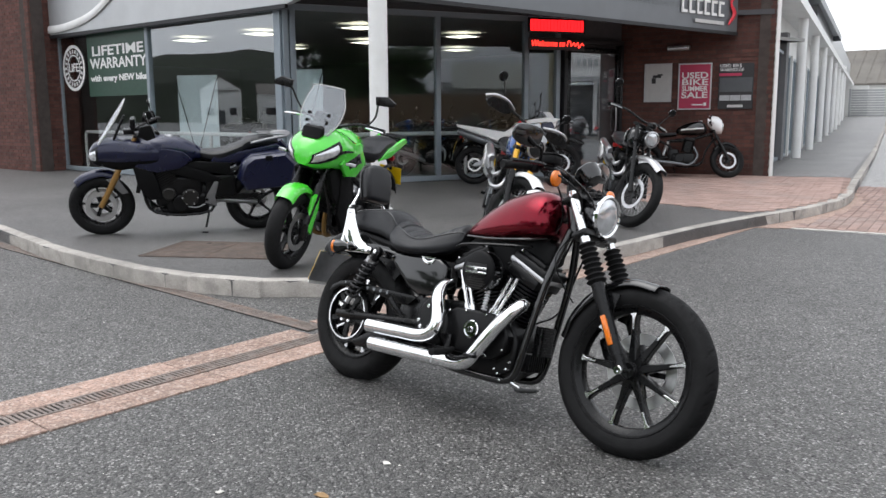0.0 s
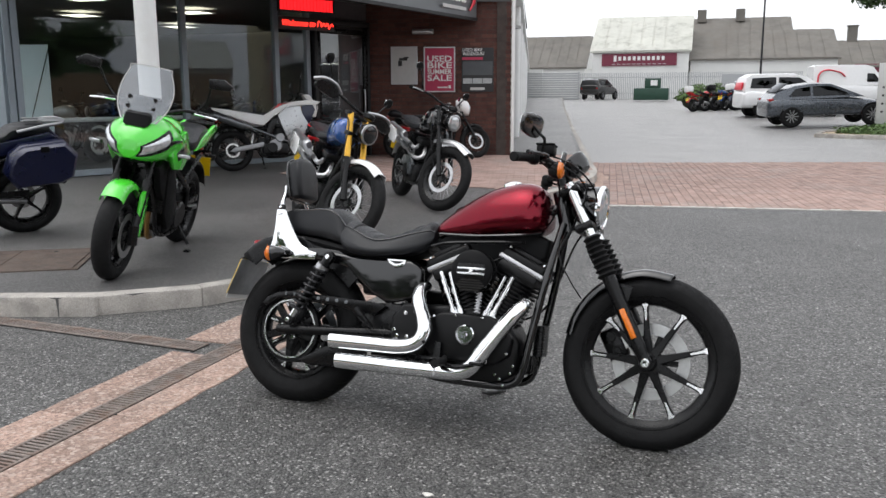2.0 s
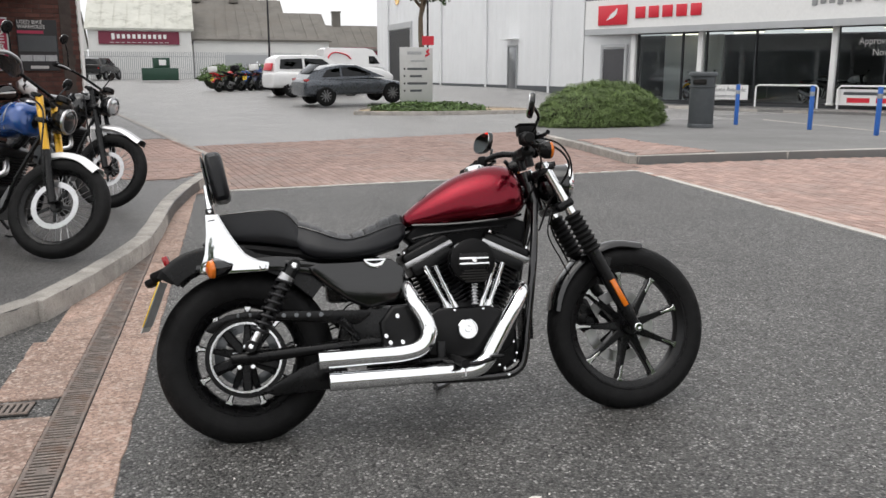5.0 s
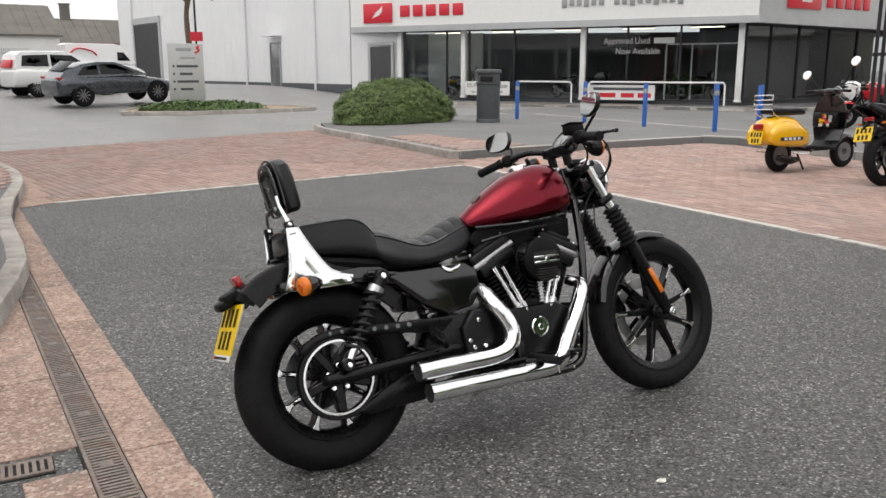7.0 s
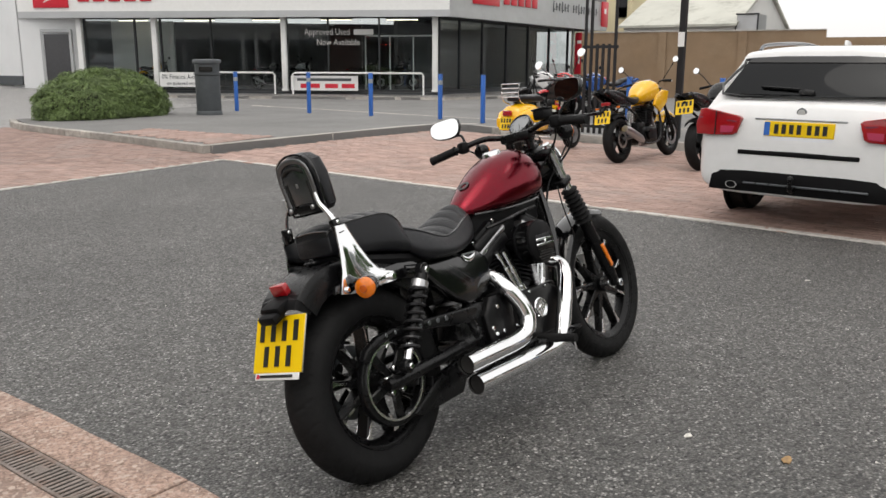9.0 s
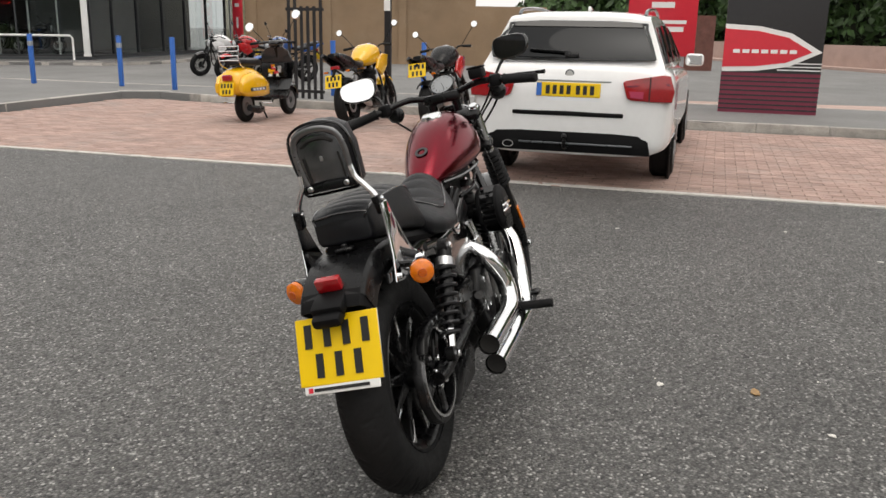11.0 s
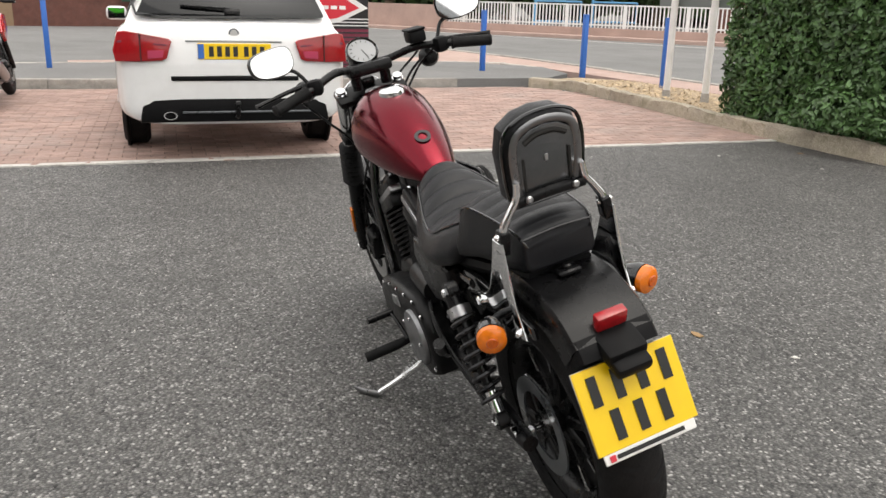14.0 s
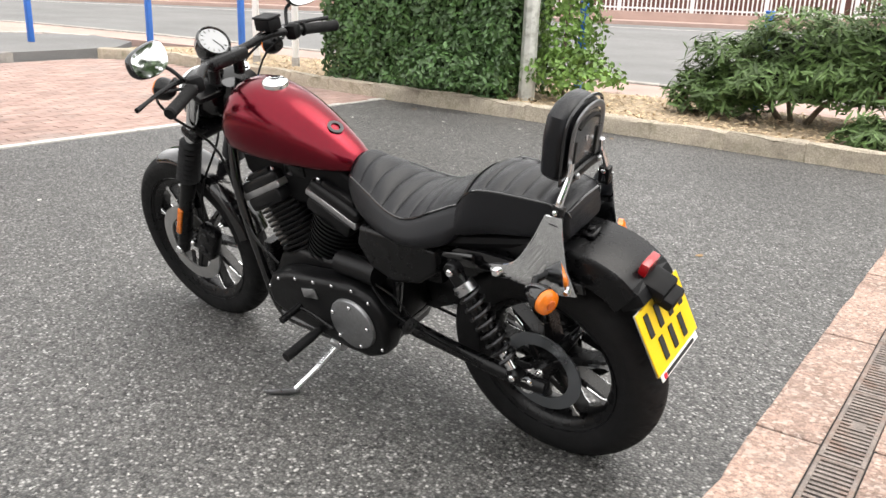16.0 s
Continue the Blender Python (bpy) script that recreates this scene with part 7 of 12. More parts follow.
    P("frame", joined(tube([tuple(ht.lerp(ax, 0.05)), (wb * 0.55, 0, 0.70), (0.36, 0, 0.66)], 0.030, 10, 4), *[tube([tuple(ht.lerp(ax, 0.2)), (wb * 0.74, s * 0.10, 0.50), (wb * 0.66, s * 0.12, 0.24), (0.46, s * 0.12, 0.24), (0.44, s * 0.11, 0.52), (0.10, s * 0.11, 0.72), (-0.10, s * 0.09, 0.74)], 0.016, 8, 4) for s in (-1, 1)]), M_BLACK)
    cx = wb * 0.46
    case = P("crankcase", joined(box(0.42, 0.30, 0.22, (cx, 0, 0.33), 0.05, 3), box(0.20, 0.26, 0.18, (cx - 0.18, 0, 0.42), 0.04, 2)), M_ENGINE)
    for s in (-1, 1):
        P("engine_cover", puck(0.085, 0.04, "y", (cx + 0.06 * s, s * 0.165, 0.34), 24, 0.012), M_ALU if engine == "alu" else M_ENGINE, case)
    cm = pose(cx + 0.05, 0, 0.40, 0, 12, 0)
    cy = P("cylinder", moved(finned((0.155, 0.20), (0.20, 0.24 if engine != "single" else 0.17), 8, 0.08, 0.022, 0.008, 20, 5.0), cm), M_ENGINE if engine != "alu" else M_ALU)
    P("cylinder_head", moved(box(0.19, 0.26, 0.07, (0, 0, 0.29), 0.025), cm), M_ENGINE, cy)
    # exhaust
    if exhaust == "low":
        P("header_pipe", joined(*[tube([(cx + 0.17, s * 0.06, 0.56), (cx + 0.27, s * 0.06, 0.42), (cx + 0.20, s * 0.05, 0.22), (cx, 0.02, 0.19), (cx - 0.25, -0.12, 0.24)], 0.020, 10, 4) for s in (-1, 1)]), M_STEEL)
        P("silencer", tube([(cx - 0.22, -0.15, 0.25), (cx - 0.35, -0.17, 0.30), (0.02, -0.18, 0.40), (-0.10, -0.18, 0.44)], [0.025, 0.05, 0.055, 0.045], 16, 4), M_STEEL)
    elif exhaust == "high":
        P("header_pipe", joined(tube([(cx + 0.16, -0.05, 0.62), (cx + 0.26, -0.10, 0.52), (cx + 0.18, -0.17, 0.50), (cx - 0.05, -0.19, 0.58), (cx - 0.22, -0.19, 0.64)], 0.022, 10, 4), tube([(cx + 0.08, -0.08, 0.66), (cx + 0.16, -0.17, 0.60), (cx - 0.02, -0.19, 0.65), (cx - 0.22, -0.19, 0.69)], 0.022, 10, 4)), M_STEEL)
        for z_ in (0.655, 0.735):
            si = P("silencer", tube([(cx - 0.18, -0.20, z_ - 0.005), (cx - 0.26, -0.205, z_), (0.0, -0.20, z_ + 0.06), (-0.10, -0.20, z_ + 0.085)], [0.026, 0.046, 0.048, 0.044], 14, 3), M_STEEL)
        P("heat_shield", prism([(0.0, 0.66), (0.26, 0.61), (0.32, 0.66), (0.28, 0.77), (0.02, 0.82), (-0.03, 0.75)], 0.02, (0, -0.245, 0), 0.008), M_WHITE)
    elif exhaust == "twin_low":
        for s in (-1, 1):
            P("silencer", tube([(cx + 0.18, s * 0.09, 0.55), (cx + 0.25, s * 0.12, 0.38), (cx + 0.12, s * 0.16, 0.22), (cx - 0.12, s * 0.18, 0.24), (0.0, s * 0.19, 0.30), (-0.22, s * 0.19, 0.34)], [0.021, 0.021, 0.022, 0.030, 0.042, 0.036], 14, 4), M_GUN)
    # tank and seat
    tk = tank or [(0.52, 0.84, 0.10, 0.08), (0.60, 0.86, 0.20, 0.17), (0.75, 0.89, 0.27, 0.24), (0.90, 0.90, 0.28, 0.25), (1.0, 0.89, 0.20, 0.20), (1.04, 0.87, 0.10, 0.12)]
    tb = P("fuel_tank", body(tk, 22, 20, 2.6), tank_mat or M_BLACK)
    tx = tk[len(tk) // 2]
    P("filler_cap", lathe([(0, 0.016), (0.035, 0.014), (0.040, 0.0), (0, -0.01)], 18, "z", (tx[0] + 0.04, 0, tx[1] + tx[3] / 2)), M_STEEL, tb)
    P("seat", body(seat or [(-0.16, 0.82, 0.16, 0.05), (-0.05, 0.83, 0.21, 0.10), (0.12, 0.82, 0.25, 0.11), (0.32, 0.79, 0.27, 0.11), (0.46, 0.80, 0.20, 0.09), (0.56, 0.83, 0.12, 0.06)], 26, 16, 2.8), seat_mat or M_LEATHER)
    if rear_guard:
        P("rear_mudguard", fender([(0.22, 0.60), (0.10, Rr * 2 + 0.07), (-0.10, Rr * 2 + 0.07), (-0.27, Rr * 2 - 0.02), (-0.36, Rr * 2 - 0.16)], wr / 2 + 0.012, 0.05), guard_mat or M_PLASTIC)
    if front_guard:
        P("front_mudguard", fender(front_guard, wf / 2 + 0.014, 0.05), guard_mat or M_BLACK)
    tl = P("tail_light", box(0.05, 0.12, 0.05, (-0.22, 0, Rr + 0.47), 0.012, 2), M_REDLENS, root, "red tail light")
    if plate:
        pm = pose(-0.33, 0, Rr + 0.30 + plate_up, 0, 0, -90) @ pose(0, 0, 0, -18, 0, 0)
        pl = P("number_plate", moved(box(0.225, 0.004, 0.17, (0, 0, 0), 0.001, 1), pm), M_PLATE_Y, root, "yellow plate with dark bars")
        plate_bars(pl, [(0.040, 0.056, 0.028, 4, 0.052), (-0.040, 0.056, 0.028, 3, 0.052)], pm)
        P("plate_hanger", joined(tube([(-0.20, 0, Rr + 0.47), (-0.32, 0, Rr + 0.36 + plate_up)], 0.02, 8, 1)), M_PLASTIC)
    if head:
        hx, hz, hr = head
        h = P("headlight", lathe([(0, -hr), (hr * 0.6, -hr * 0.85), (hr * 0.95, -hr * 0.3), (hr, 0.02), (hr * 0.93, 0.035), (0, 0.03)], 26, "x", (hx, 0, hz)), M_BLACK)
        P("headlight_rim", lathe([(hr * 0.88, 0.02), (hr * 1.02, 0.02), (hr * 1.02, 0.036), (hr * 0.88, 0.04), (hr * 0.88, 0.02)], 26, "x", (hx, 0, hz)), M_STEEL, h)
        P("headlight_lens", lathe([(hr * 0.9, 0.03), (hr * 0.6, 0.043), (0, 0.05)], 24, "x", (hx, 0, hz)), M_LENS, h, "round headlight lens")
        P("instrument", puck(0.05, 0.05, "z", (hx - 0.06, 0.0, hz + hr + 0.055), 20, 0.01), M_BLACK)
    for m in (mirrors if mirrors is not None else ((bar[0] + 0.03, bar[2] + 0.03, bar[1] + 0.20), (bar[0] + 0.03, -bar[2] - 0.03, bar[1] + 0.20))):
        round_mirror(root, m, (bar[0] + 0.03, math.copysign(bar[2] - 0.14, m[1]), bar[1] + 0.01))
    P("shock_absorber", joined(tube([(0.30, 0, 0.40), (0.38, 0, 0.66)], 0.03, 12, 1), spring((0.305, 0, 0.42), (0.375, 0, 0.64), 0.04, 0.006, 6)), M_STEEL)
    P("chain_guard", prism([(-0.02, Rr + 0.10), (0.42, Rr + 0.08), (0.44, Rr + 0.04), (0.0, Rr + 0.05)], 0.03, (0, wr / 2 + 0.03, 0), 0.006), M_BLACK)
    if stand:
        P("side_stand", joined(tube([(0.48, 0.12, 0.24), (0.52, 0.23, 0.09 + 0.23 * math.tan(radians(-lean)) - 0.03)], 0.012, 8, 1), box(0.06, 0.04, 0.012, (0.53, 0.235, 0.235 * math.tan(radians(-lean)) + 0.008), 0.003)), M_BLACK)
    if steer:
        steer_front(root, ht, ax, steer)
    return root


def skin(stations, n=22, m=18):
    """A smooth grid over half sections (x, [(y, z) from top to bottom])."""
    k = np.array([[(x, y_, z_) for y_, z_ in ring] for x, ring in stations], float)
    g = np.array(spline(k.reshape(len(k), -1), n)).reshape(n + 1, k.shape[1], 3)
    g = np.array(spline(g.transpose(1, 0, 2).reshape(k.shape[1], -1), m)).reshape(m + 1, n + 1, 3).transpose(1, 0, 2)
    g[:, 0, 1] = g[:, -1, 1] = 0.0
    return g


def skin_bm(g):
    """The closed body of a skin, both halves."""
    return loft([[tuple(q) for q in row] + [(q[0], -q[1], q[2]) for q in row[-2:0:-1]] for row in g])


def patch_bm(g, side, a0, a1, low, high, off, n=12, m=5):
    """A plate that follows the skin between two lines low(a) and high(a), off metres proud of it."""
    na, nb = g.shape[0] - 1, g.shape[1] - 1
    def at(a, b_):
        u, v = min(max(a, 0), 1) * na, min(max(b_, 0), 1) * nb
        i, j = min(int(u), na - 1), min(int(v), nb - 1)
        fu, fv = u - i, v - j
        return Vector(g[i, j] * (1 - fu) * (1 - fv) + g[i + 1, j] * fu * (1 - fv) + g[i, j + 1] * (1 - fu) * fv + g[i + 1, j + 1] * fu * fv)
    secs = []
    for i in range(n + 1):
        a = a0 + (a1 - a0) * i / n
        outer, inner = [], []
        for j in range(m + 1):
            b_ = low(a) + (high(a) - low(a)) * j / m
            q = at(a, b_)
            nrm = (at(a + 0.02, b_) - at(a - 0.02, b_)).cross(at(a, b_ + 0.03) - at(a, b_ - 0.03)).normalized()
            if nrm.y < 0:
                nrm = -nrm
            edge = 0.35 if i in (0, n) or j in (0, m) else 1.0
            o, w = q + nrm * off * edge, q - nrm * 0.008
            outer.append((o.x, o.y * side, o.z))
            inner.append((w.x, w.y * side, w.z))
        secs.append(outer + inner[::-1])
    return loft(secs)


def screen_bm(rows, bow=0.9, thick=0.005):
    """A bowed clear sheet from rows (x, z, half width)."""
    cut = (-1, -0.75, -0.5, -0.25, 0, 0.25, 0.5, 0.75, 1)
    return loft([[(x - bow * (c * w) ** 2, c * w, z) for c in cut] + [(x - bow * (c * w) ** 2 - thick, c * w, z) for c in cut[::-1]] for x, z, w in spline(rows, 14)])


def tourer():
    r = machine("dark navy sports tourer with hard panniers on its stand", (-6.42, 6.02), (-7.35, 4.74), -10, wb=1.50, tank_mat=M_NAVY, fork_mat=M_BRONZE, slider_mat=M_BRONZE, spokes=5,
                tank=[(0.52, 0.80, 0.14, 0.08), (0.62, 0.83, 0.26, 0.18), (0.80, 0.86, 0.36, 0.25), (0.96, 0.87, 0.38, 0.24), (1.10, 0.85, 0.30, 0.2)], bar=(0.94, 1.10, 0.40),
                seat=[(-0.22, 0.93, 0.16, 0.06), (-0.10, 0.93, 0.22, 0.12), (0.08, 0.91, 0.25, 0.12), (0.16, 0.86, 0.27, 0.12), (0.36, 0.80, 0.29, 0.11), (0.50, 0.80, 0.22, 0.10), (0.58, 0.83, 0.12, 0.06)],
                mirrors=((1.02, 0.42, 1.24), (1.02, -0.42, 1.24)), engine="triple")
    P = lambda n, b, m, l="", par=None: part(n, b, m, par or r, l)
    g = skin([(0.93, [(0, 0.96), (0.13, 0.95), (0.195, 0.88), (0.20, 0.80), (0.15, 0.72), (0.06, 0.70), (0, 0.70)]), (1.14, [(0, 0.97), (0.14, 0.96), (0.215, 0.89), (0.215, 0.80), (0.15, 0.72), (0.06, 0.70), (0, 0.70)]),
              (1.30, [(0, 0.975), (0.13, 0.965), (0.19, 0.89), (0.19, 0.80), (0.14, 0.70), (0.05, 0.685), (0, 0.685)]), (1.44, [(0, 0.96), (0.10, 0.95), (0.155, 0.88), (0.155, 0.80), (0.11, 0.73), (0.04, 0.715), (0, 0.715)]),
              (1.53, [(0, 0.92), (0.07, 0.91), (0.115, 0.85), (0.12, 0.79), (0.08, 0.745), (0.03, 0.735), (0, 0.735)]), (1.575, [(0, 0.86), (0.03, 0.855), (0.06, 0.83), (0.065, 0.79), (0.045, 0.765), (0.02, 0.76), (0, 0.76)])])
    nose = P("nose_fairing", skin_bm(g), M_NAVY, "navy nose fairing")
    for s in (-1, 1):
        P("headlight", patch_bm(g, s, 0.74, 0.97, lambda a: 0.30, lambda a: 0.55, 0.006), M_LENS, "clear headlight lens", nose)
        P("light_surround", patch_bm(g, s, 0.68, 0.99, lambda a: 0.24, lambda a: 0.66, 0.002), M_BLACK, "", nose)
        P("fairing_infill", patch_bm(g, s, 0.02, 0.86, lambda a: 0.52 + 0.06 * a, lambda a: 0.84, 0.012), M_PLASTIC, "matt black lower infill", nose)
        P("badge", patch_bm(g, s, 0.60, 0.64, lambda a: 0.60, lambda a: 0.68, 0.016, 3, 2), M_STEEL, "", nose)
        P("side_fairing", prism([(0.62, 0.78), (0.74, 0.70), (0.96, 0.66), (1.16, 0.72), (1.10, 0.90), (0.86, 0.90), (0.70, 0.86)], 0.04, (0, s * 0.175, 0), 0.014), M_NAVY)
        P("radiator_cowl", prism([(0.92, 0.40), (1.04, 0.38), (1.14, 0.52), (1.18, 0.72), (1.02, 0.72), (0.96, 0.58)], 0.04, (0, s * 0.165, 0), 0.012), M_PLASTIC)
        P("engine_cover_panel", prism([(0.26, 0.62), (0.60, 0.66), (0.94, 0.66), (0.92, 0.72), (0.58, 0.76), (0.26, 0.74)], 0.03, (0, s * 0.15, 0), 0.010), M_PLASTIC)
        P("tail_panel", prism([(-0.26, 0.88), (0.08, 0.74), (0.46, 0.72), (0.42, 0.80), (0.10, 0.86), (-0.20, 0.92)], 0.04, (0, s * 0.12, 0), 0.012), M_NAVY)
        box_side = [(-0.34, 0.74), (-0.30, 0.54), (-0.20, 0.49), (0.16, 0.46), (0.24, 0.58), (0.19, 0.74), (0.10, 0.81), (-0.24, 0.85)]
        pn = P("pannier", moved(loft([[(-0.05 + (x + 0.05) * k, s * yy, 0.66 + (z - 0.66) * k) for x, z in box_side] for yy, k in ((0.0, 0.96), (0.02, 1.0), (0.12, 1.0), (0.125, 0.985), (0.135, 0.985), (0.14, 1.0), (0.20, 0.95), (0.225, 0.86))]), pose(-0.04, s * 0.20, 0.04)), M_NAVY, "navy hard pannier")
        P("pannier_latch", box(0.07, 0.02, 0.05, (-0.10, s * 0.425, 0.84), 0.008), M_PLASTIC, "", pn)
        P("clutch_cover", puck(0.085, 0.05, "y", (0.66, s * 0.175, 0.40), 24, 0.014), M_BRONZE_DARK)
        P("generator_cover", puck(0.065, 0.05, "y", (0.86, s * 0.172, 0.44), 24, 0.012), M_BRONZE_DARK)
        for q in range(6):
            P("cover_bolt", bolt((0.66 + 0.072 * math.cos(q * 1.05), s * 0.202, 0.40 + 0.072 * math.sin(q * 1.05)), 0.007), M_STEEL)
        P("frame_spar", prism([(0.34, 0.58), (0.50, 0.54), (0.98, 0.70), (1.06, 0.80), (0.96, 0.80), (0.50, 0.66)], 0.03, (0, s * 0.165, 0), 0.010), M_PLASTIC)
        P("footrest_plate", prism([(0.40, 0.30), (0.52, 0.34), (0.50, 0.42), (0.42, 0.56), (0.38, 0.55), (0.42, 0.40)], 0.012, (0, s * 0.175, 0), 0.004), M_ALU)
        P("heel_lever", tube([(0.52, s * 0.19, 0.33), (0.60, s * 0.195, 0.30), (0.68, s * 0.20, 0.31)], 0.008, 8, 3), M_ALU)
        P("hand_guard", prism([(0.94, 1.05), (1.02, 1.02), (1.10, 1.06), (1.08, 1.15), (0.98, 1.17)], 0.02, (0, s * 0.40, 0), 0.006), M_PLASTIC)
        P("screen_bracket", tube([(1.34, s * 0.08, 0.97), (1.28, s * 0.08, 1.10), (1.24, s * 0.08, 1.18)], 0.012, 8, 2), M_BLACK)
    P("engine_block", joined(box(0.46, 0.30, 0.32, (0.76, 0, 0.46), 0.05, 3), box(0.30, 0.30, 0.24, (0.36, 0, 0.50), 0.04, 2)), M_ENGINE)
    P("cylinder_bank", moved(finned((0.20, 0.30), (0.23, 0.33), 7, 0.02, 0.022, 0.008, 24, 6.0), pose(0.84, 0, 0.52, 0, 28, 0)), M_ENGINE)
    P("radiator", moved(box(0.04, 0.34, 0.26, (0, 0, 0), 0.008), pose(1.12, 0, 0.58, 0, -14, 0)), M_BLACK)
    P("dash", joined(box(0.05, 0.18, 0.10, (1.16, 0, 1.12), 0.015), box(0.10, 0.14, 0.05, (1.20, 0, 1.04), 0.012)), M_BLACK)
    for q in range(3):
        P("header_pipe", tube([(0.98, -0.08 + 0.08 * q, 0.56), (1.06, -0.08 + 0.08 * q, 0.44), (1.02, -0.06 + 0.06 * q, 0.24), (0.80, 0, 0.20)], 0.018, 10, 4), M_GUN)
    P("belly_pan", prism([(0.50, 0.22), (0.90, 0.19), (0.96, 0.28), (0.52, 0.30)], 0.26, (0, 0, 0), 0.03), M_PLASTIC)
    rows = [(1.50, 0.93, 0.12), (1.43, 1.05, 0.165), (1.35, 1.18, 0.175), (1.27, 1.30, 0.15), (1.245, 1.335, 0.11)]
    sc = P("windscreen", screen_bm(rows, 1.4), M_SCREEN, "clear screen")
    P("screen_edge", tube([(x - 1.4 * w * w, s * w, z) for s, seq in ((-1, rows), (1, rows[::-1])) for x, z, w in seq], 0.006, 6, 3), M_SIGN_GREY, "", sc)
    P("front_mudguard", fender([(1.30, 0.60), (1.40, 0.655), (1.52, 0.665), (1.66, 0.62), (1.74, 0.56)], 0.078, 0.06), M_NAVY)
    P("mudguard_stay", prism([(1.24, 0.44), (1.30, 0.43), (1.44, 0.58), (1.34, 0.60)], 0.012, (0, 0.085, 0), 0.004), M_ALU)
    for s in (-1, 1):
        P("grab_rail", tube([(0.05, s * 0.13, 0.93), (-0.15, s * 0.15, 0.98), (-0.30, s * 0.12, 1.0), (-0.34, 0, 1.0)], 0.014, 8, 4), M_ALU)
    P("rear_rack", joined(box(0.20, 0.16, 0.016, (-0.25, 0, 1.005), 0.006), box(0.16, 0.03, 0.014, (-0.10, 0.05, 1.01), 0.005), box(0.16, 0.03, 0.014, (-0.10, -0.05, 1.01), 0.005)), M_ALU)


def adventure():
    r = machine("lime green adventure motorcycle with a tall clear screen", (-4.84, 5.98), (-4.38, 4.52), -11, wb=1.47, tank_mat=M_GREEN, spokes=6, twin=False,
                tank=[(0.55, 0.86, 0.14, 0.08), (0.66, 0.90, 0.28, 0.22), (0.82, 0.94, 0.36, 0.28), (0.98, 0.95, 0.38, 0.26), (1.08, 0.93, 0.26, 0.2)], bar=(0.95, 1.14, 0.42),
                seat=[(-0.20, 0.92, 0.16, 0.07), (-0.05, 0.93, 0.24, 0.12), (0.14, 0.91, 0.26, 0.12), (0.34, 0.85, 0.29, 0.12), (0.50, 0.86, 0.22, 0.10), (0.60, 0.89, 0.12, 0.06)],
                mirrors=(), disc=0.15)
    P = lambda n, b, m, l="", par=None: part(n, b, m, par or r, l)
    g = skin([(0.92, [(0, 1.04), (0.12, 1.03), (0.20, 0.98), (0.225, 0.90), (0.20, 0.80), (0.10, 0.74), (0, 0.74)]), (1.06, [(0, 1.08), (0.12, 1.07), (0.21, 1.00), (0.235, 0.91), (0.19, 0.80), (0.09, 0.75), (0, 0.75)]),
              (1.18, [(0, 1.09), (0.11, 1.08), (0.205, 1.01), (0.230, 0.92), (0.17, 0.81), (0.07, 0.77), (0, 0.77)]), (1.29, [(0, 1.06), (0.09, 1.055), (0.185, 0.99), (0.205, 0.91), (0.14, 0.81), (0.055, 0.78), (0, 0.78)]),
              (1.385, [(0, 1.00), (0.065, 0.995), (0.135, 0.95), (0.145, 0.89), (0.095, 0.82), (0.04, 0.795), (0, 0.795)]), (1.44, [(0, 0.93), (0.03, 0.925), (0.06, 0.90), (0.065, 0.87), (0.045, 0.835), (0.02, 0.82), (0, 0.82)])])
    nose = P("nose_fairing", skin_bm(g), M_GREEN, "lime green nose fairing")
    for s in (-1, 1):
        P("headlight", patch_bm(g, s, 0.54, 0.93, lambda a: 0.34 + 0.06 * (a - 0.54) / 0.39, lambda a: 0.46 + 0.16 * (a - 0.54) / 0.39, 0.007), M_LENS, "clear headlight lens", nose)
        P("light_surround", patch_bm(g, s, 0.48, 0.96, lambda a: 0.30 + 0.06 * (a - 0.48) / 0.48, lambda a: 0.50 + 0.18 * (a - 0.48) / 0.48, 0.003), M_BLACK, "", nose)
        P("brow_line", patch_bm(g, s, 0.20, 0.52, lambda a: 0.44, lambda a: 0.44 + 0.10 * a, 0.006), M_BLACK, "", nose)
        P("chin", patch_bm(g, s, 0.30, 0.90, lambda a: 0.78, lambda a: 0.99, 0.004), M_PLASTIC, "black chin under the lights", nose)
        P("lower_cowl", prism([(1.02, 0.46), (1.16, 0.58), (1.26, 0.76), (1.10, 0.82), (0.98, 0.72)], 0.05, (0, s * 0.14, 0), 0.015), M_PLASTIC)
        sf = P("side_fairing", prism([(0.74, 0.82), (0.92, 0.72), (1.10, 0.74), (1.20, 0.84), (1.10, 0.98), (0.90, 1.00)], 0.04, (0, s * 0.205, 0), 0.016), M_GREEN, "lime green side fairing")
        P("side_graphic", prism([(0.86, 0.84), (1.06, 0.80), (1.12, 0.86), (0.92, 0.92)], 0.006, (0, s * 0.227, 0), 0.002), M_GLOSS, "", sf)
        P("engine_cowl", prism([(0.78, 0.30), (0.94, 0.28), (1.06, 0.42), (1.06, 0.74), (0.90, 0.72), (0.82, 0.54)], 0.04, (0, s * 0.16, 0), 0.016), M_PLASTIC)
        P("tail_fairing", prism([(-0.30, 0.95), (0.06, 0.82), (0.30, 0.80), (0.12, 0.90), (-0.22, 0.99)], 0.03, (0, s * 0.125, 0), 0.010), M_GREEN)
        P("fork_guard", prism([(1.36, 0.28), (1.45, 0.33), (1.40, 0.58), (1.30, 0.62), (1.29, 0.48)], 0.03, (0, s * 0.112, 0), 0.010), M_GREEN)
        P("fork_shoe", tube([(1.47, s * 0.11, 0.25), (1.47, s * 0.11, 0.38)], 0.034, 12, 1), M_BLACK)
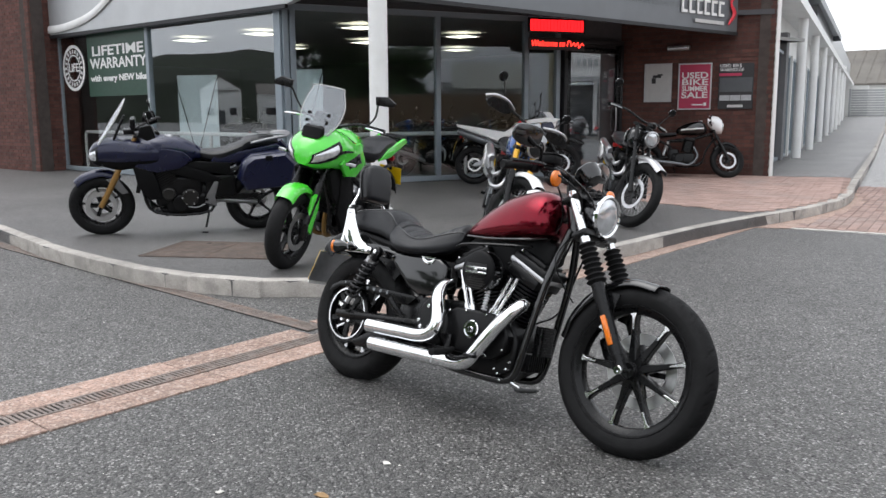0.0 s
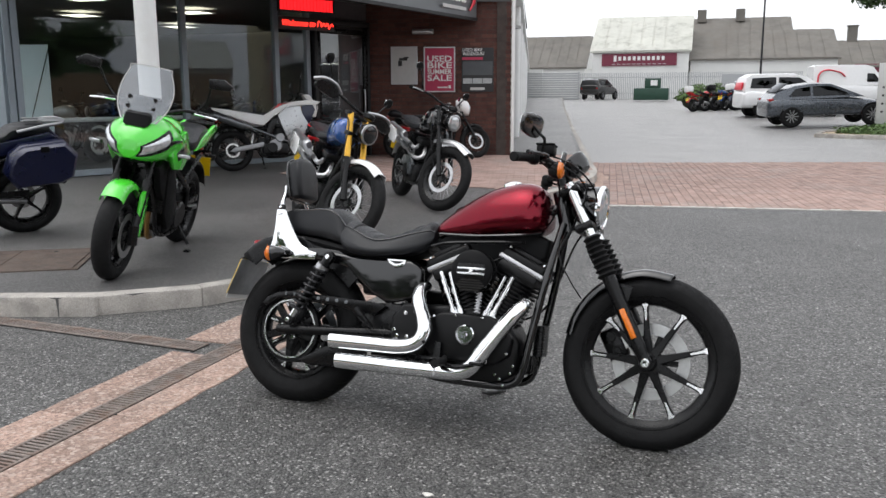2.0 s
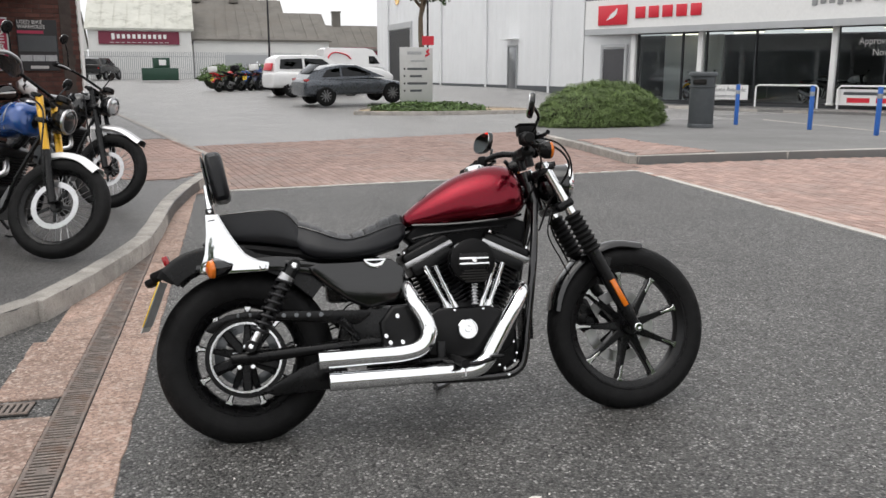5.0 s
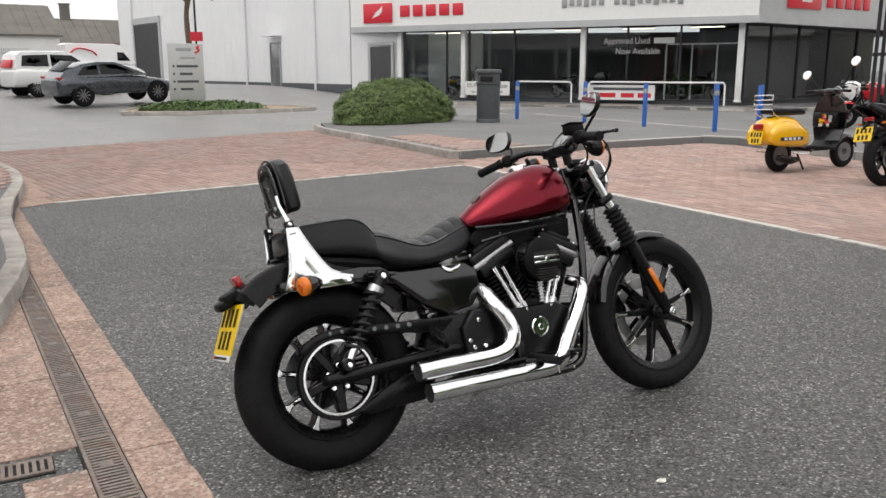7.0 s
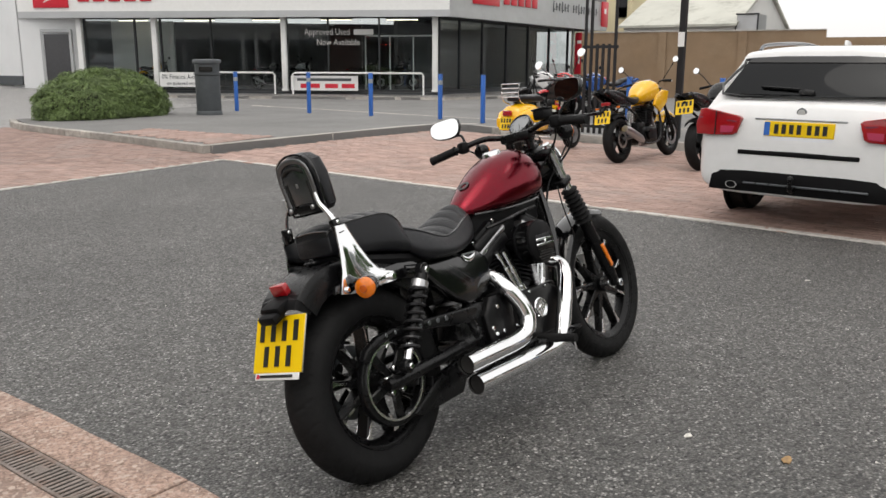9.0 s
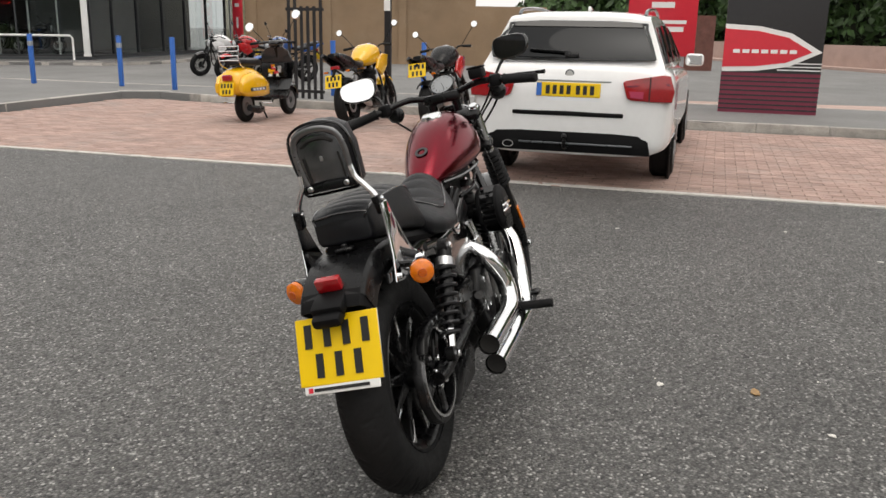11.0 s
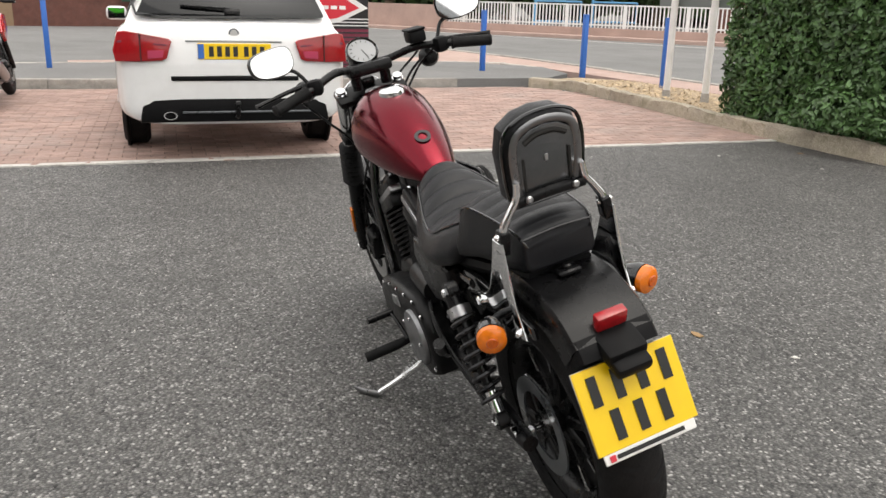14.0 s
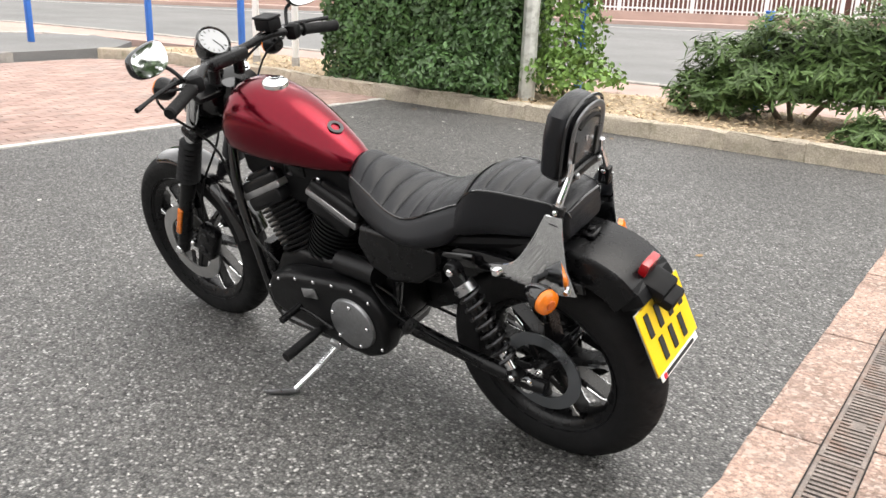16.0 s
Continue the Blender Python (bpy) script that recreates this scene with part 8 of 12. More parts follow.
        fi = P("front_indicator", moved(box(0.03, 0.09, 0.03, (0, 0, 0), 0.010, 2), pose(1.20, s * 0.30, 0.86, 0, 0, s * 12)), M_BLACK)
        P("indicator_lens", moved(box(0.010, 0.08, 0.024, (0.018, 0, 0), 0.004, 1), pose(1.20, s * 0.30, 0.86, 0, 0, s * 12)), M_LENS, "clear indicator lens", fi)
        c = (1.08, s * 0.45, 1.37)
        mm = P("mirror", moved(prism([(-0.085, 0.03), (0.02, 0.045), (0.09, 0.005), (0.07, -0.03), (-0.075, -0.035)], 0.04, (0, 0, 0), 0.012, "yz"), pose(*c, 0, 0, 0) @ Matrix.Diagonal((1, s, 1, 1))), M_BLACK)
        P("mirror_stem", tube([(0.98, s * 0.28, 1.15), (1.00, s * 0.35, 1.24), (1.07, s * 0.39, 1.355), c], 0.008, 8, 3), M_BLACK, "", mm)
        P("hand_lever", tube([(1.0, s * 0.28, 1.14), (1.05, s * 0.36, 1.14), (1.02, s * 0.44, 1.13)], 0.008, 8, 3), M_CHROME)
        P("engine_side", joined(puck(0.09, 0.05, "y", (0.64, s * 0.16, 0.36), 24, 0.014), puck(0.06, 0.05, "y", (0.82, s * 0.155, 0.42), 20, 0.012)), M_BRONZE_DARK)
        P("frame_tube", tube([(1.02, s * 0.13, 0.80), (0.72, s * 0.16, 0.64), (0.46, s * 0.15, 0.52), (0.42, s * 0.14, 0.38)], 0.022, 10, 3), M_BLACK)
    rows = [(1.33, 1.05, 0.115), (1.30, 1.15, 0.170), (1.25, 1.27, 0.178), (1.205, 1.38, 0.140), (1.195, 1.41, 0.120)]
    sc = P("windscreen", screen_bm(rows, 1.6), M_SCREEN, "clear tall windscreen")
    P("screen_edge", tube([(x - 1.6 * w * w, s * w, z) for s, seq in ((-1, rows), (1, rows[::-1])) for x, z, w in seq], 0.004, 6, 3), M_SIGN_GREY, "", sc)
    P("cowl_top", prism([(1.16, 1.05), (1.37, 1.02), (1.345, 1.10), (1.24, 1.14)], 0.18, (0, 0, 0), 0.03), M_PLASTIC, "black screen base")
    for s in (-1, 1):
        for z_ in (1.14, 1.20):
            P("screen_clip", puck(0.014, 0.03, "x", (1.285 - (z_ - 1.14) * 0.4, s * 0.085, z_), 12), M_BLACK)
    P("dash", box(0.05, 0.20, 0.10, (1.14, 0, 1.16), 0.015), M_BLACK)
    P("front_mudguard", fender([(1.20, 0.52), (1.29, 0.62), (1.42, 0.672), (1.56, 0.655), (1.66, 0.585)], 0.078, 0.06), M_GREEN)
    P("radiator", box(0.05, 0.32, 0.30, (1.05, 0, 0.56), 0.01), M_BLACK)
    P("sump", prism([(0.50, 0.22), (0.86, 0.20), (0.98, 0.30), (0.52, 0.34)], 0.24, (0, 0, 0), 0.03), M_ENGINE)
    for q in range(2):
        P("header_pipe", tube([(0.95, -0.06 + 0.12 * q, 0.52), (1.04, -0.06 + 0.12 * q, 0.40), (0.98, -0.05 + 0.10 * q, 0.22), (0.74, 0.02, 0.18)], 0.019, 10, 4), M_BRONZE)
    P("rear_rack", box(0.24, 0.18, 0.018, (-0.26, 0, 0.99), 0.008), M_BLACK)


def scrambler(label, rear, front, tank_mat, fork_mat, guard_mat, high_guard=True, steer=30, guards=True, lean=-10):
    r = machine(label, rear, front, lean, steer=steer, wb=1.50, Rf=0.345, Rr=0.325, wf=0.10, wr=0.15, rim=0.225, style="wire", rim_mat=M_BLACK, tank_mat=tank_mat, fork_mat=fork_mat,
                slider_mat=M_BLACK, engine="twin", exhaust="high", bar=(0.98, 1.13, 0.41), rake=25, disc=0.16,
                tank=[(0.56, 0.83, 0.10, 0.08), (0.64, 0.85, 0.20, 0.16), (0.78, 0.89, 0.26, 0.24), (0.92, 0.91, 0.27, 0.24), (1.02, 0.90, 0.23, 0.21), (1.06, 0.88, 0.12, 0.13)],
                seat=[(-0.14, 0.90, 0.12, 0.05), (-0.09, 0.91, 0.21, 0.11), (0.06, 0.89, 0.25, 0.11), (0.25, 0.86, 0.26, 0.10), (0.42, 0.84, 0.24, 0.09), (0.54, 0.84, 0.14, 0.06)],
                head=(1.33, 0.93, 0.085), front_guard=([(1.22, 0.72), (1.36, 0.75), (1.54, 0.74), (1.74, 0.66)] if high_guard else [(1.30, 0.675), (1.42, 0.715), (1.56, 0.71), (1.70, 0.65)]), guard_mat=guard_mat,
                mirrors=((0.99, 0.40, 1.33), (0.99, -0.40, 1.36)))
    P = lambda n, b, m, l="": part(n, b, m, r, l)
    P("seat_trim", tube([(0.16, -0.13, 0.885), (0.0, -0.125, 0.90), (-0.12, -0.08, 0.93), (-0.14, 0, 0.94), (-0.12, 0.08, 0.93), (0.0, 0.125, 0.90), (0.16, 0.13, 0.885)], 0.016, 8, 4), M_CHROME)
    P("side_panel_cover", prism([(0.30, 0.60), (0.50, 0.60), (0.52, 0.76), (0.36, 0.78)], 0.24, (0, 0, 0), 0.02), M_BLACK)
    P("sump_guard", prism([(0.55, 0.22), (0.95, 0.20), (1.10, 0.42), (1.04, 0.44), (0.90, 0.26), (0.55, 0.27)], 0.22, (0, 0, 0), 0.010), M_ALU)
    P("tank_strap", tube([(0.90, -0.10, 1.01), (0.90, -0.137, 0.92), (0.88, -0.11, 0.82)], 0.006, 6, 3), M_STEEL)
    P("brake_hose", tube([(1.10, -0.10, 1.02), (1.26, -0.16, 0.92), (1.34, -0.15, 0.66), (1.42, -0.11, 0.44)], 0.006, 6, 5), M_BLACK)
    P("pipe_guard", joined(*[tube([(0.80, -0.215, 0.57 + dz), (0.62, -0.235, 0.60 + dz), (0.44, -0.235, 0.66 + dz)], 0.020, 10, 3) for dz in (0.0, 0.07)]), M_ALU)
    P("chain_case", prism([(0.40, 0.34), (0.56, 0.30), (0.78, 0.30), (0.84, 0.42), (0.70, 0.52), (0.46, 0.50)], 0.05, (0, -0.15, 0), 0.014), M_GUN)
    P("tail_bracket", prism([(-0.30, 0.60), (-0.02, 0.66), (0.02, 0.71), (-0.26, 0.68)], 0.10, (0, 0, 0), 0.012), M_ALU, "bare metal tail bracket")
    if guards:
        for q in (-1, 1):
            P("hand_guard", loft([[(1.03 + 0.03 * math.sin(k * 3.14), q * (0.22 + 0.26 * k), 1.12 + dz - 0.02 * k), (1.055 + 0.03 * math.sin(k * 3.14), q * (0.22 + 0.26 * k), 1.12 + dz - 0.02 * k), (1.055 + 0.03 * math.sin(k * 3.14), q * (0.22 + 0.26 * k), 1.12 - dz), (1.03 + 0.03 * math.sin(k * 3.14), q * (0.22 + 0.26 * k), 1.12 - dz)] for k, dz in ((0, 0.02), (0.25, 0.05), (0.6, 0.055), (0.9, 0.045), (1, 0.02))]), M_BLACK)
            P("guard_bar", tube([(1.03, q * 0.18, 1.15), (1.07, q * 0.30, 1.185), (1.06, q * 0.42, 1.18), (1.0, q * 0.48, 1.14)], 0.014, 8, 4), M_STEEL, "silver hand guard bar")
    if guards:
        for c in r.children_recursive:
            if c.name.startswith("headlight_lens"):
                c.data.materials[0] = M_GLOSS
        steer_front(r, Vector((1.14, 0, 1.04)), Vector((1.50, 0, 0.345)), steer, ("hand_guard", "guard_bar", "brake_hose"))
    return r


def cafe():
    r = machine("black cafe racer with a white headlamp cowl beside the brick wall", (-6.05, 14.95), (-4.83, 15.42), -9, wb=1.42, Rf=0.31, Rr=0.315, wf=0.10, wr=0.15, rim=0.22, style="wire", rim_mat=M_BLACK, tank_mat=M_GLOSS,
                engine="twin", exhaust="twin_low", bar=(1.02, 0.92, 0.34), seat=[(-0.22, 0.83, 0.10, 0.06), (-0.14, 0.85, 0.22, 0.14), (0.0, 0.83, 0.24, 0.12), (0.10, 0.78, 0.25, 0.08), (0.35, 0.775, 0.25, 0.08), (0.52, 0.79, 0.16, 0.06)],
                head=None, front_guard=[(1.16, 0.52), (1.26, 0.62), (1.42, 0.66), (1.58, 0.60)], mirrors=((0.98, 0.42, 0.98), (0.98, -0.42, 0.98)), plate=False, steer=18)
    P = lambda n, b, m, l="": part(n, b, m, r, l)
    P("headlamp_cowl", loft([oval(x, 0, z, w, h, 18, 2.2) for x, z, w, h in ((1.06, 1.02, 0.22, 0.12), (1.14, 0.99, 0.28, 0.28), (1.24, 0.95, 0.29, 0.32), (1.31, 0.92, 0.22, 0.24))]), M_WHITE, "white headlamp cowl")
    P("headlight_lens", lathe([(0.095, 0), (0.07, 0.03), (0, 0.045)], 24, "x", (1.305, 0, 0.92)), M_LENS)
    P("white_stripe", prism([(0.60, 0.84), (1.0, 0.87), (1.0, 0.90), (0.60, 0.87)], 0.29, (0, 0, 0), 0.01), M_WHITE)


def dual_sport():
    r = machine("silver and white dual-sport motorcycle beside the showroom window", (-7.75, 11.85), (-6.60, 12.75), -9, wb=1.46, Rf=0.345, Rr=0.325, wf=0.085, wr=0.13, rim=0.24, style="wire", rim_mat=M_BLACK, tank_mat=M_SILVER,
                fork_mat=M_GOLD, slider_mat=M_BLACK, engine="single", exhaust="none", bar=(1.04, 1.17, 0.41), rake=27, head=None, seat=[(-0.34, 0.99, 0.14, 0.06), (-0.10, 0.95, 0.18, 0.08), (0.15, 0.90, 0.20, 0.09), (0.45, 0.87, 0.20, 0.09), (0.66, 0.92, 0.14, 0.07)],
                tank=[(0.60, 0.88, 0.12, 0.08), (0.70, 0.93, 0.22, 0.18), (0.86, 0.97, 0.28, 0.22), (1.02, 0.98, 0.28, 0.20), (1.12, 0.97, 0.16, 0.12)],
                front_guard=[(1.10, 0.78), (1.32, 0.80), (1.58, 0.79), (1.86, 0.70)], mirrors=((1.08, 0.42, 1.42), (1.08, -0.42, 1.42)))
    side_panel(r, "tank_shroud", [(0.72, 0.86), (0.80, 0.62), (0.90, 0.40), (1.02, 0.42), (1.14, 0.56), (1.22, 0.70), (1.12, 0.88), (1.10, 1.0), (0.86, 0.98)], 0.16, 0.05, M_SILVER, 0.016)
    side_panel(r, "dark_infill", [(1.14, 0.72), (1.24, 0.72), (1.34, 0.94), (1.30, 1.02), (1.12, 1.0), (1.12, 0.88)], 0.15, 0.04, M_NAVY, 0.010)
    side_panel(r, "white_panel", [(0.34, 0.72), (0.50, 0.70), (0.66, 0.84), (0.92, 0.99), (1.20, 1.02), (1.34, 1.0), (1.44, 1.07), (1.26, 1.10), (0.96, 1.07), (0.72, 0.98), (0.50, 0.86), (-0.10, 0.96), (-0.30, 0.99), (-0.28, 0.95)], 0.135, 0.05, M_SIGN_WHITE, 0.010)
    side_panel(r, "red_flash", [(0.62, 0.92), (0.76, 0.98), (0.90, 1.06), (0.76, 1.05)], 0.10, 0.03, M_REDPAINT)
    side_panel(r, "frame_guard", [(0.50, 0.44), (0.58, 0.44), (0.66, 0.66), (0.74, 0.82), (0.62, 0.80), (0.54, 0.64)], 0.15, 0.04, M_BLACK, 0.010)
    P = lambda n, b, m, l="": part(n, b, m, r, l)
    P("tail_guard", prism([(-0.52, 0.93), (-0.30, 0.93), (0.0, 0.90), (0.0, 0.94), (-0.30, 0.98), (-0.50, 0.97)], 0.14, (0, 0, 0), 0.012), M_BLACK)
    P("silencer", tube([(0.30, -0.16, 0.66), (0.16, -0.19, 0.70), (-0.10, -0.20, 0.80), (-0.28, -0.20, 0.87)], [0.03, 0.06, 0.062, 0.045], 14, 4), M_GUN)
    P("header_pipe", tube([(0.86, -0.05, 0.62), (0.98, -0.09, 0.50), (0.88, -0.14, 0.44), (0.60, -0.16, 0.54), (0.30, -0.16, 0.66)], 0.020, 10, 4), M_GUN)
    P("swingarm_beam", prism([(-0.06, 0.30), (0.02, 0.36), (0.48, 0.44), (0.52, 0.37), (0.02, 0.28)], 0.04, (0, -0.115, 0), 0.010), M_ALU, "bare alloy swingarm")
    P("clutch_cover", puck(0.075, 0.05, "y", (0.74, -0.165, 0.50), 22, 0.012), M_ALU)
    P("engine_side", puck(0.11, 0.05, "y", (0.66, -0.15, 0.38), 24, 0.016), M_ALU)
    P("headlight_mask", loft([[(x, -w, z), (x + 0.06, -w * 0.5, z), (x + 0.08, 0, z), (x + 0.06, w * 0.5, z), (x, w, z), (x - 0.05, w * 0.8, z), (x - 0.05, -w * 0.8, z)] for x, z, w in ((1.30, 0.84, 0.06), (1.33, 0.94, 0.13), (1.32, 1.04, 0.14), (1.26, 1.14, 0.10), (1.22, 1.20, 0.07))]), M_SIGN_WHITE, "white headlight mask")
    P("front_lens", prism([(-0.08, -0.04), (0.08, -0.04), (0.10, 0.04), (-0.10, 0.04)], 0.03, (1.39, 0, 0.98), 0.008, "yz"), M_LENS)


def naked(label, rear, front, tank_mat, tail_mat, group="motorcycles in the bay", guard_mat=None, shroud_mat=None, plate_up=0.0):
    r = machine(label, rear, front, -8, lift=0.012, wb=1.40, Rf=0.30, Rr=0.305, wf=0.11, wr=0.15, rim=0.21, spokes=5, tank_mat=tank_mat, bar=(0.92, 1.03, 0.36),
                tank=[(0.50, 0.84, 0.12, 0.08), (0.60, 0.87, 0.26, 0.22), (0.76, 0.91, 0.34, 0.30), (0.90, 0.92, 0.36, 0.28), (1.0, 0.90, 0.26, 0.22), (1.06, 0.87, 0.12, 0.12)],
                head=(1.16, 0.86, 0.09), front_guard=[(1.14, 0.50), (1.24, 0.60), (1.40, 0.635), (1.56, 0.57)], guard_mat=guard_mat or tail_mat, rear_guard=False, mirrors=((0.98, 0.42, 1.26), (0.98, -0.42, 1.30)), group=group, plate_up=plate_up,
                seat=[(-0.26, 0.93, 0.12, 0.05), (-0.10, 0.91, 0.19, 0.09), (0.08, 0.87, 0.22, 0.09), (0.16, 0.82, 0.25, 0.10), (0.36, 0.79, 0.26, 0.10), (0.50, 0.81, 0.18, 0.08)])
    side_panel(r, "tail_fairing", [(-0.38, 0.92), (-0.10, 0.78), (0.22, 0.72), (0.30, 0.78), (0.0, 0.86), (-0.32, 0.96)], 0.09, 0.04, tail_mat, 0.014)
    side_panel(r, "tank_shroud", [(0.74, 0.72), (0.90, 0.62), (1.10, 0.74), (1.18, 0.90), (1.0, 0.92), (0.82, 0.86)], 0.17, 0.04, shroud_mat or tank_mat, 0.014)
    part("rear_hugger", fender([(0.20, 0.56), (0.08, 0.64), (-0.08, 0.645), (-0.20, 0.60)], 0.085, 0.05), M_PLASTIC, r)
    return r


def scooter():
    r = thing("scooter", "yellow and black classic scooter with a chrome rear rack", "scooter", pose(6.38, 7.56, 0.012, -3, 0, -6.7), "motorcycles in the bay")
    P = lambda n, b, m, p=r, l="": part(n, b, m, p, l)
    for x, nm in ((0.0, "rear_wheel"), (1.24, "front_wheel")):
        w = P(nm, lathe([(0.05, -0.04), (0.13, -0.045), (0.135, 0), (0.13, 0.045), (0.05, 0.04), (0.05, -0.04)], 28, "y", (x, 0, 0.215)), M_ALU)
        P("tyre", moved(tyre_bm(0.22, 0.10, 0.13, 28), pose(x, 0, 0.215)), M_RUBBER, w)
    bodyk = [(-0.36, 0.50, 0.20, 0.16), (-0.30, 0.53, 0.34, 0.30), (-0.15, 0.54, 0.40, 0.38), (0.05, 0.53, 0.40, 0.40), (0.22, 0.50, 0.36, 0.36), (0.34, 0.45, 0.24, 0.26)]
    P("rear_body", body(bodyk, 20, 20, 2.6), M_YELLOW, r, "yellow rear body")
    for s in (-1, 1):
        sp = P("side_cowl", loft([oval(x, s * (0.16 + (0.02 if 0 <= i <= 4 else 0)), z, w, h, 16, 2.6) for i, (x, z, w, h) in enumerate([(-0.36, 0.47, 0.06, 0.12), (-0.28, 0.49, 0.14, 0.27), (-0.10, 0.50, 0.18, 0.33), (0.12, 0.48, 0.17, 0.31), (0.28, 0.44, 0.12, 0.22), (0.36, 0.40, 0.05, 0.10)])]), M_YELLOW, r, "yellow side cowl")
        P("black_stripe", box(0.40, 0.01, 0.045, (-0.05, s * 0.262, 0.44), 0.003), M_INK, sp)
        for i in range(4):
            P("checker", box(0.05, 0.012, 0.03, (-0.17 + 0.08 * i, s * 0.263, 0.44)), M_WHITE, sp)
    P("floorboard", prism([(0.30, 0.30), (0.34, 0.26), (0.86, 0.26), (0.96, 0.36), (0.92, 0.38), (0.84, 0.30), (0.36, 0.34)], 0.42, (0, 0, 0), 0.012), M_BLACK)
    P("leg_shield", loft([[(x + 0.25 * yy * yy * -2, yy, z) for yy in (-w, -w * 0.5, 0, w * 0.5, w)] + [(x + 0.25 * yy * yy * -2 + 0.02, yy, z) for yy in (w, w * 0.5, 0, -w * 0.5, -w)] for x, z, w in ((0.93, 0.34, 0.19), (0.98, 0.55, 0.25), (1.0, 0.75, 0.27), (0.98, 0.92, 0.20), (0.97, 0.98, 0.12))]), M_GLOSS, r, "black leg shield")
    P("glove_box", joined(box(0.14, 0.36, 0.20, (0.90, 0, 0.66), 0.03), ), M_BLACK)
    for i in range(14):
        P("sticker", moved(box(0.003, random.uniform(0.03, 0.07), random.uniform(0.02, 0.05)), pose(0.828, random.uniform(-0.14, 0.14), random.uniform(0.59, 0.73), 0, 0, 0)), random.choice([M_SIGN_WHITE, M_SIGN_GREY, M_SIGN_RED, M_YELLOW, M_GALV]), r)
    P("front_fork", tube([(0.98, 0, 0.98), (1.08, 0.0, 0.62), (1.20, 0.05, 0.30), (1.24, 0.06, 0.215)], 0.03, 12, 3), M_BLACK)
    P("front_mudguard", fender([(1.02, 0.36), (1.12, 0.45), (1.26, 0.47), (1.40, 0.41), (1.47, 0.30)], 0.085, 0.06), M_GLOSS)
    P("headset", joined(box(0.20, 0.16, 0.10, (0.99, 0, 1.03), 0.04, 3), tube([(0.90, -0.33, 1.04), (0.96, -0.12, 1.05), (0.96, 0.12, 1.05), (0.90, 0.33, 1.04)], 0.02, 10, 3)), M_GLOSS)
    P("headlight", lathe([(0.07, 0), (0.075, 0.02), (0.05, 0.04), (0, 0.045)], 22, "x", (1.08, 0, 1.03)), M_LENS)
    for s in (-1, 1):
        P("grip", tube([(0.89, s * 0.36, 1.035), (0.92, s * 0.23, 1.045)], 0.019, 10, 1), M_RUBBER)
        round_mirror(r, (0.94, s * 0.38, 1.42 if s < 0 else 1.27), (0.97, s * 0.17, 1.06), 0.066, M_CHROME)
    P("seat", body([(-0.26, 0.79, 0.18, 0.06), (-0.15, 0.80, 0.27, 0.10), (0.05, 0.79, 0.29, 0.11), (0.25, 0.79, 0.28, 0.11), (0.38, 0.77, 0.18, 0.07)], 18, 16, 2.8), M_LEATHER)
    rack = None
    for i, z in enumerate((0.88, 0.94, 1.0, 1.06)):
        rack = tube([(-0.38, -0.15, z), (-0.40, 0, z), (-0.38, 0.15, z)], 0.007, 6, 3, bm=rack)
    for s in (-1, 1):
        rack = tube([(-0.10, s * 0.12, 0.74), (-0.30, s * 0.14, 0.80), (-0.38, s * 0.15, 0.88), (-0.38, s * 0.15, 1.07)], 0.008, 6, 2, bm=rack)
    P("chrome_rack", moved(rack, pose(0.08, 0, -0.06)), M_CHROME, r, "chrome tube rack")
    P("tail_light", box(0.06, 0.14, 0.08, (-0.38, 0, 0.60), 0.02, 2), M_REDLENS)
    pm = pose(-0.42, 0, 0.46, 0, 0, -90) @ pose(0, 0, 0, -12, 0, 0)
    pl = P("number_plate", moved(box(0.21, 0.004, 0.17, (0, 0, 0), 0.001, 1), pm), M_PLATE_Y, r, "yellow plate with dark bars")
    plate_bars(pl, [(0.040, 0.056, 0.028, 4, 0.048), (-0.040, 0.056, 0.028, 3, 0.048)], pm)
    P("exhaust", tube([(0.20, -0.16, 0.16), (0.0, -0.20, 0.16), (-0.22, -0.20, 0.20)], [0.03, 0.055, 0.045], 12, 3), M_BLACK)
    P("crash_bar", joined(*[tube([(0.42, s * 0.20, 0.28), (0.20, s * 0.30, 0.24), (-0.06, s * 0.30, 0.26)], 0.011, 8, 4) for s in (-1, 1)]), M_CHROME)
    P("centre_stand", joined(*[tube([(0.26, s * 0.08, 0.24), (0.30, s * 0.16, 0.02)], 0.012, 8, 1) for s in (-1, 1)]), M_BLACK)


tourer()
adventure()
scrambler("blue tank scrambler with gold forks and twin high exhausts", (-4.34, 7.28), (-3.36, 6.06), M_BLUE, M_GOLD, M_WHITE, False, lean=-15)
scrambler("black scrambler with a bare metal high exhaust", (-4.10, 9.48), (-3.17, 8.17), M_GLOSS, M_BLACK, M_STEEL, True, guards=False)
cafe()
dual_sport()
scooter()
naked("yellow naked motorcycle parked against the bay kerb", (6.20, 6.02), (7.62, 5.85), M_YELLOW, M_BLACK, guard_mat=M_YELLOW)
naked("black and red naked motorcycle parked against the bay kerb", (6.05, 4.88), (7.45, 4.72), M_BLACK, M_BLACK, shroud_mat=M_REDPAINT, plate_up=0.18)

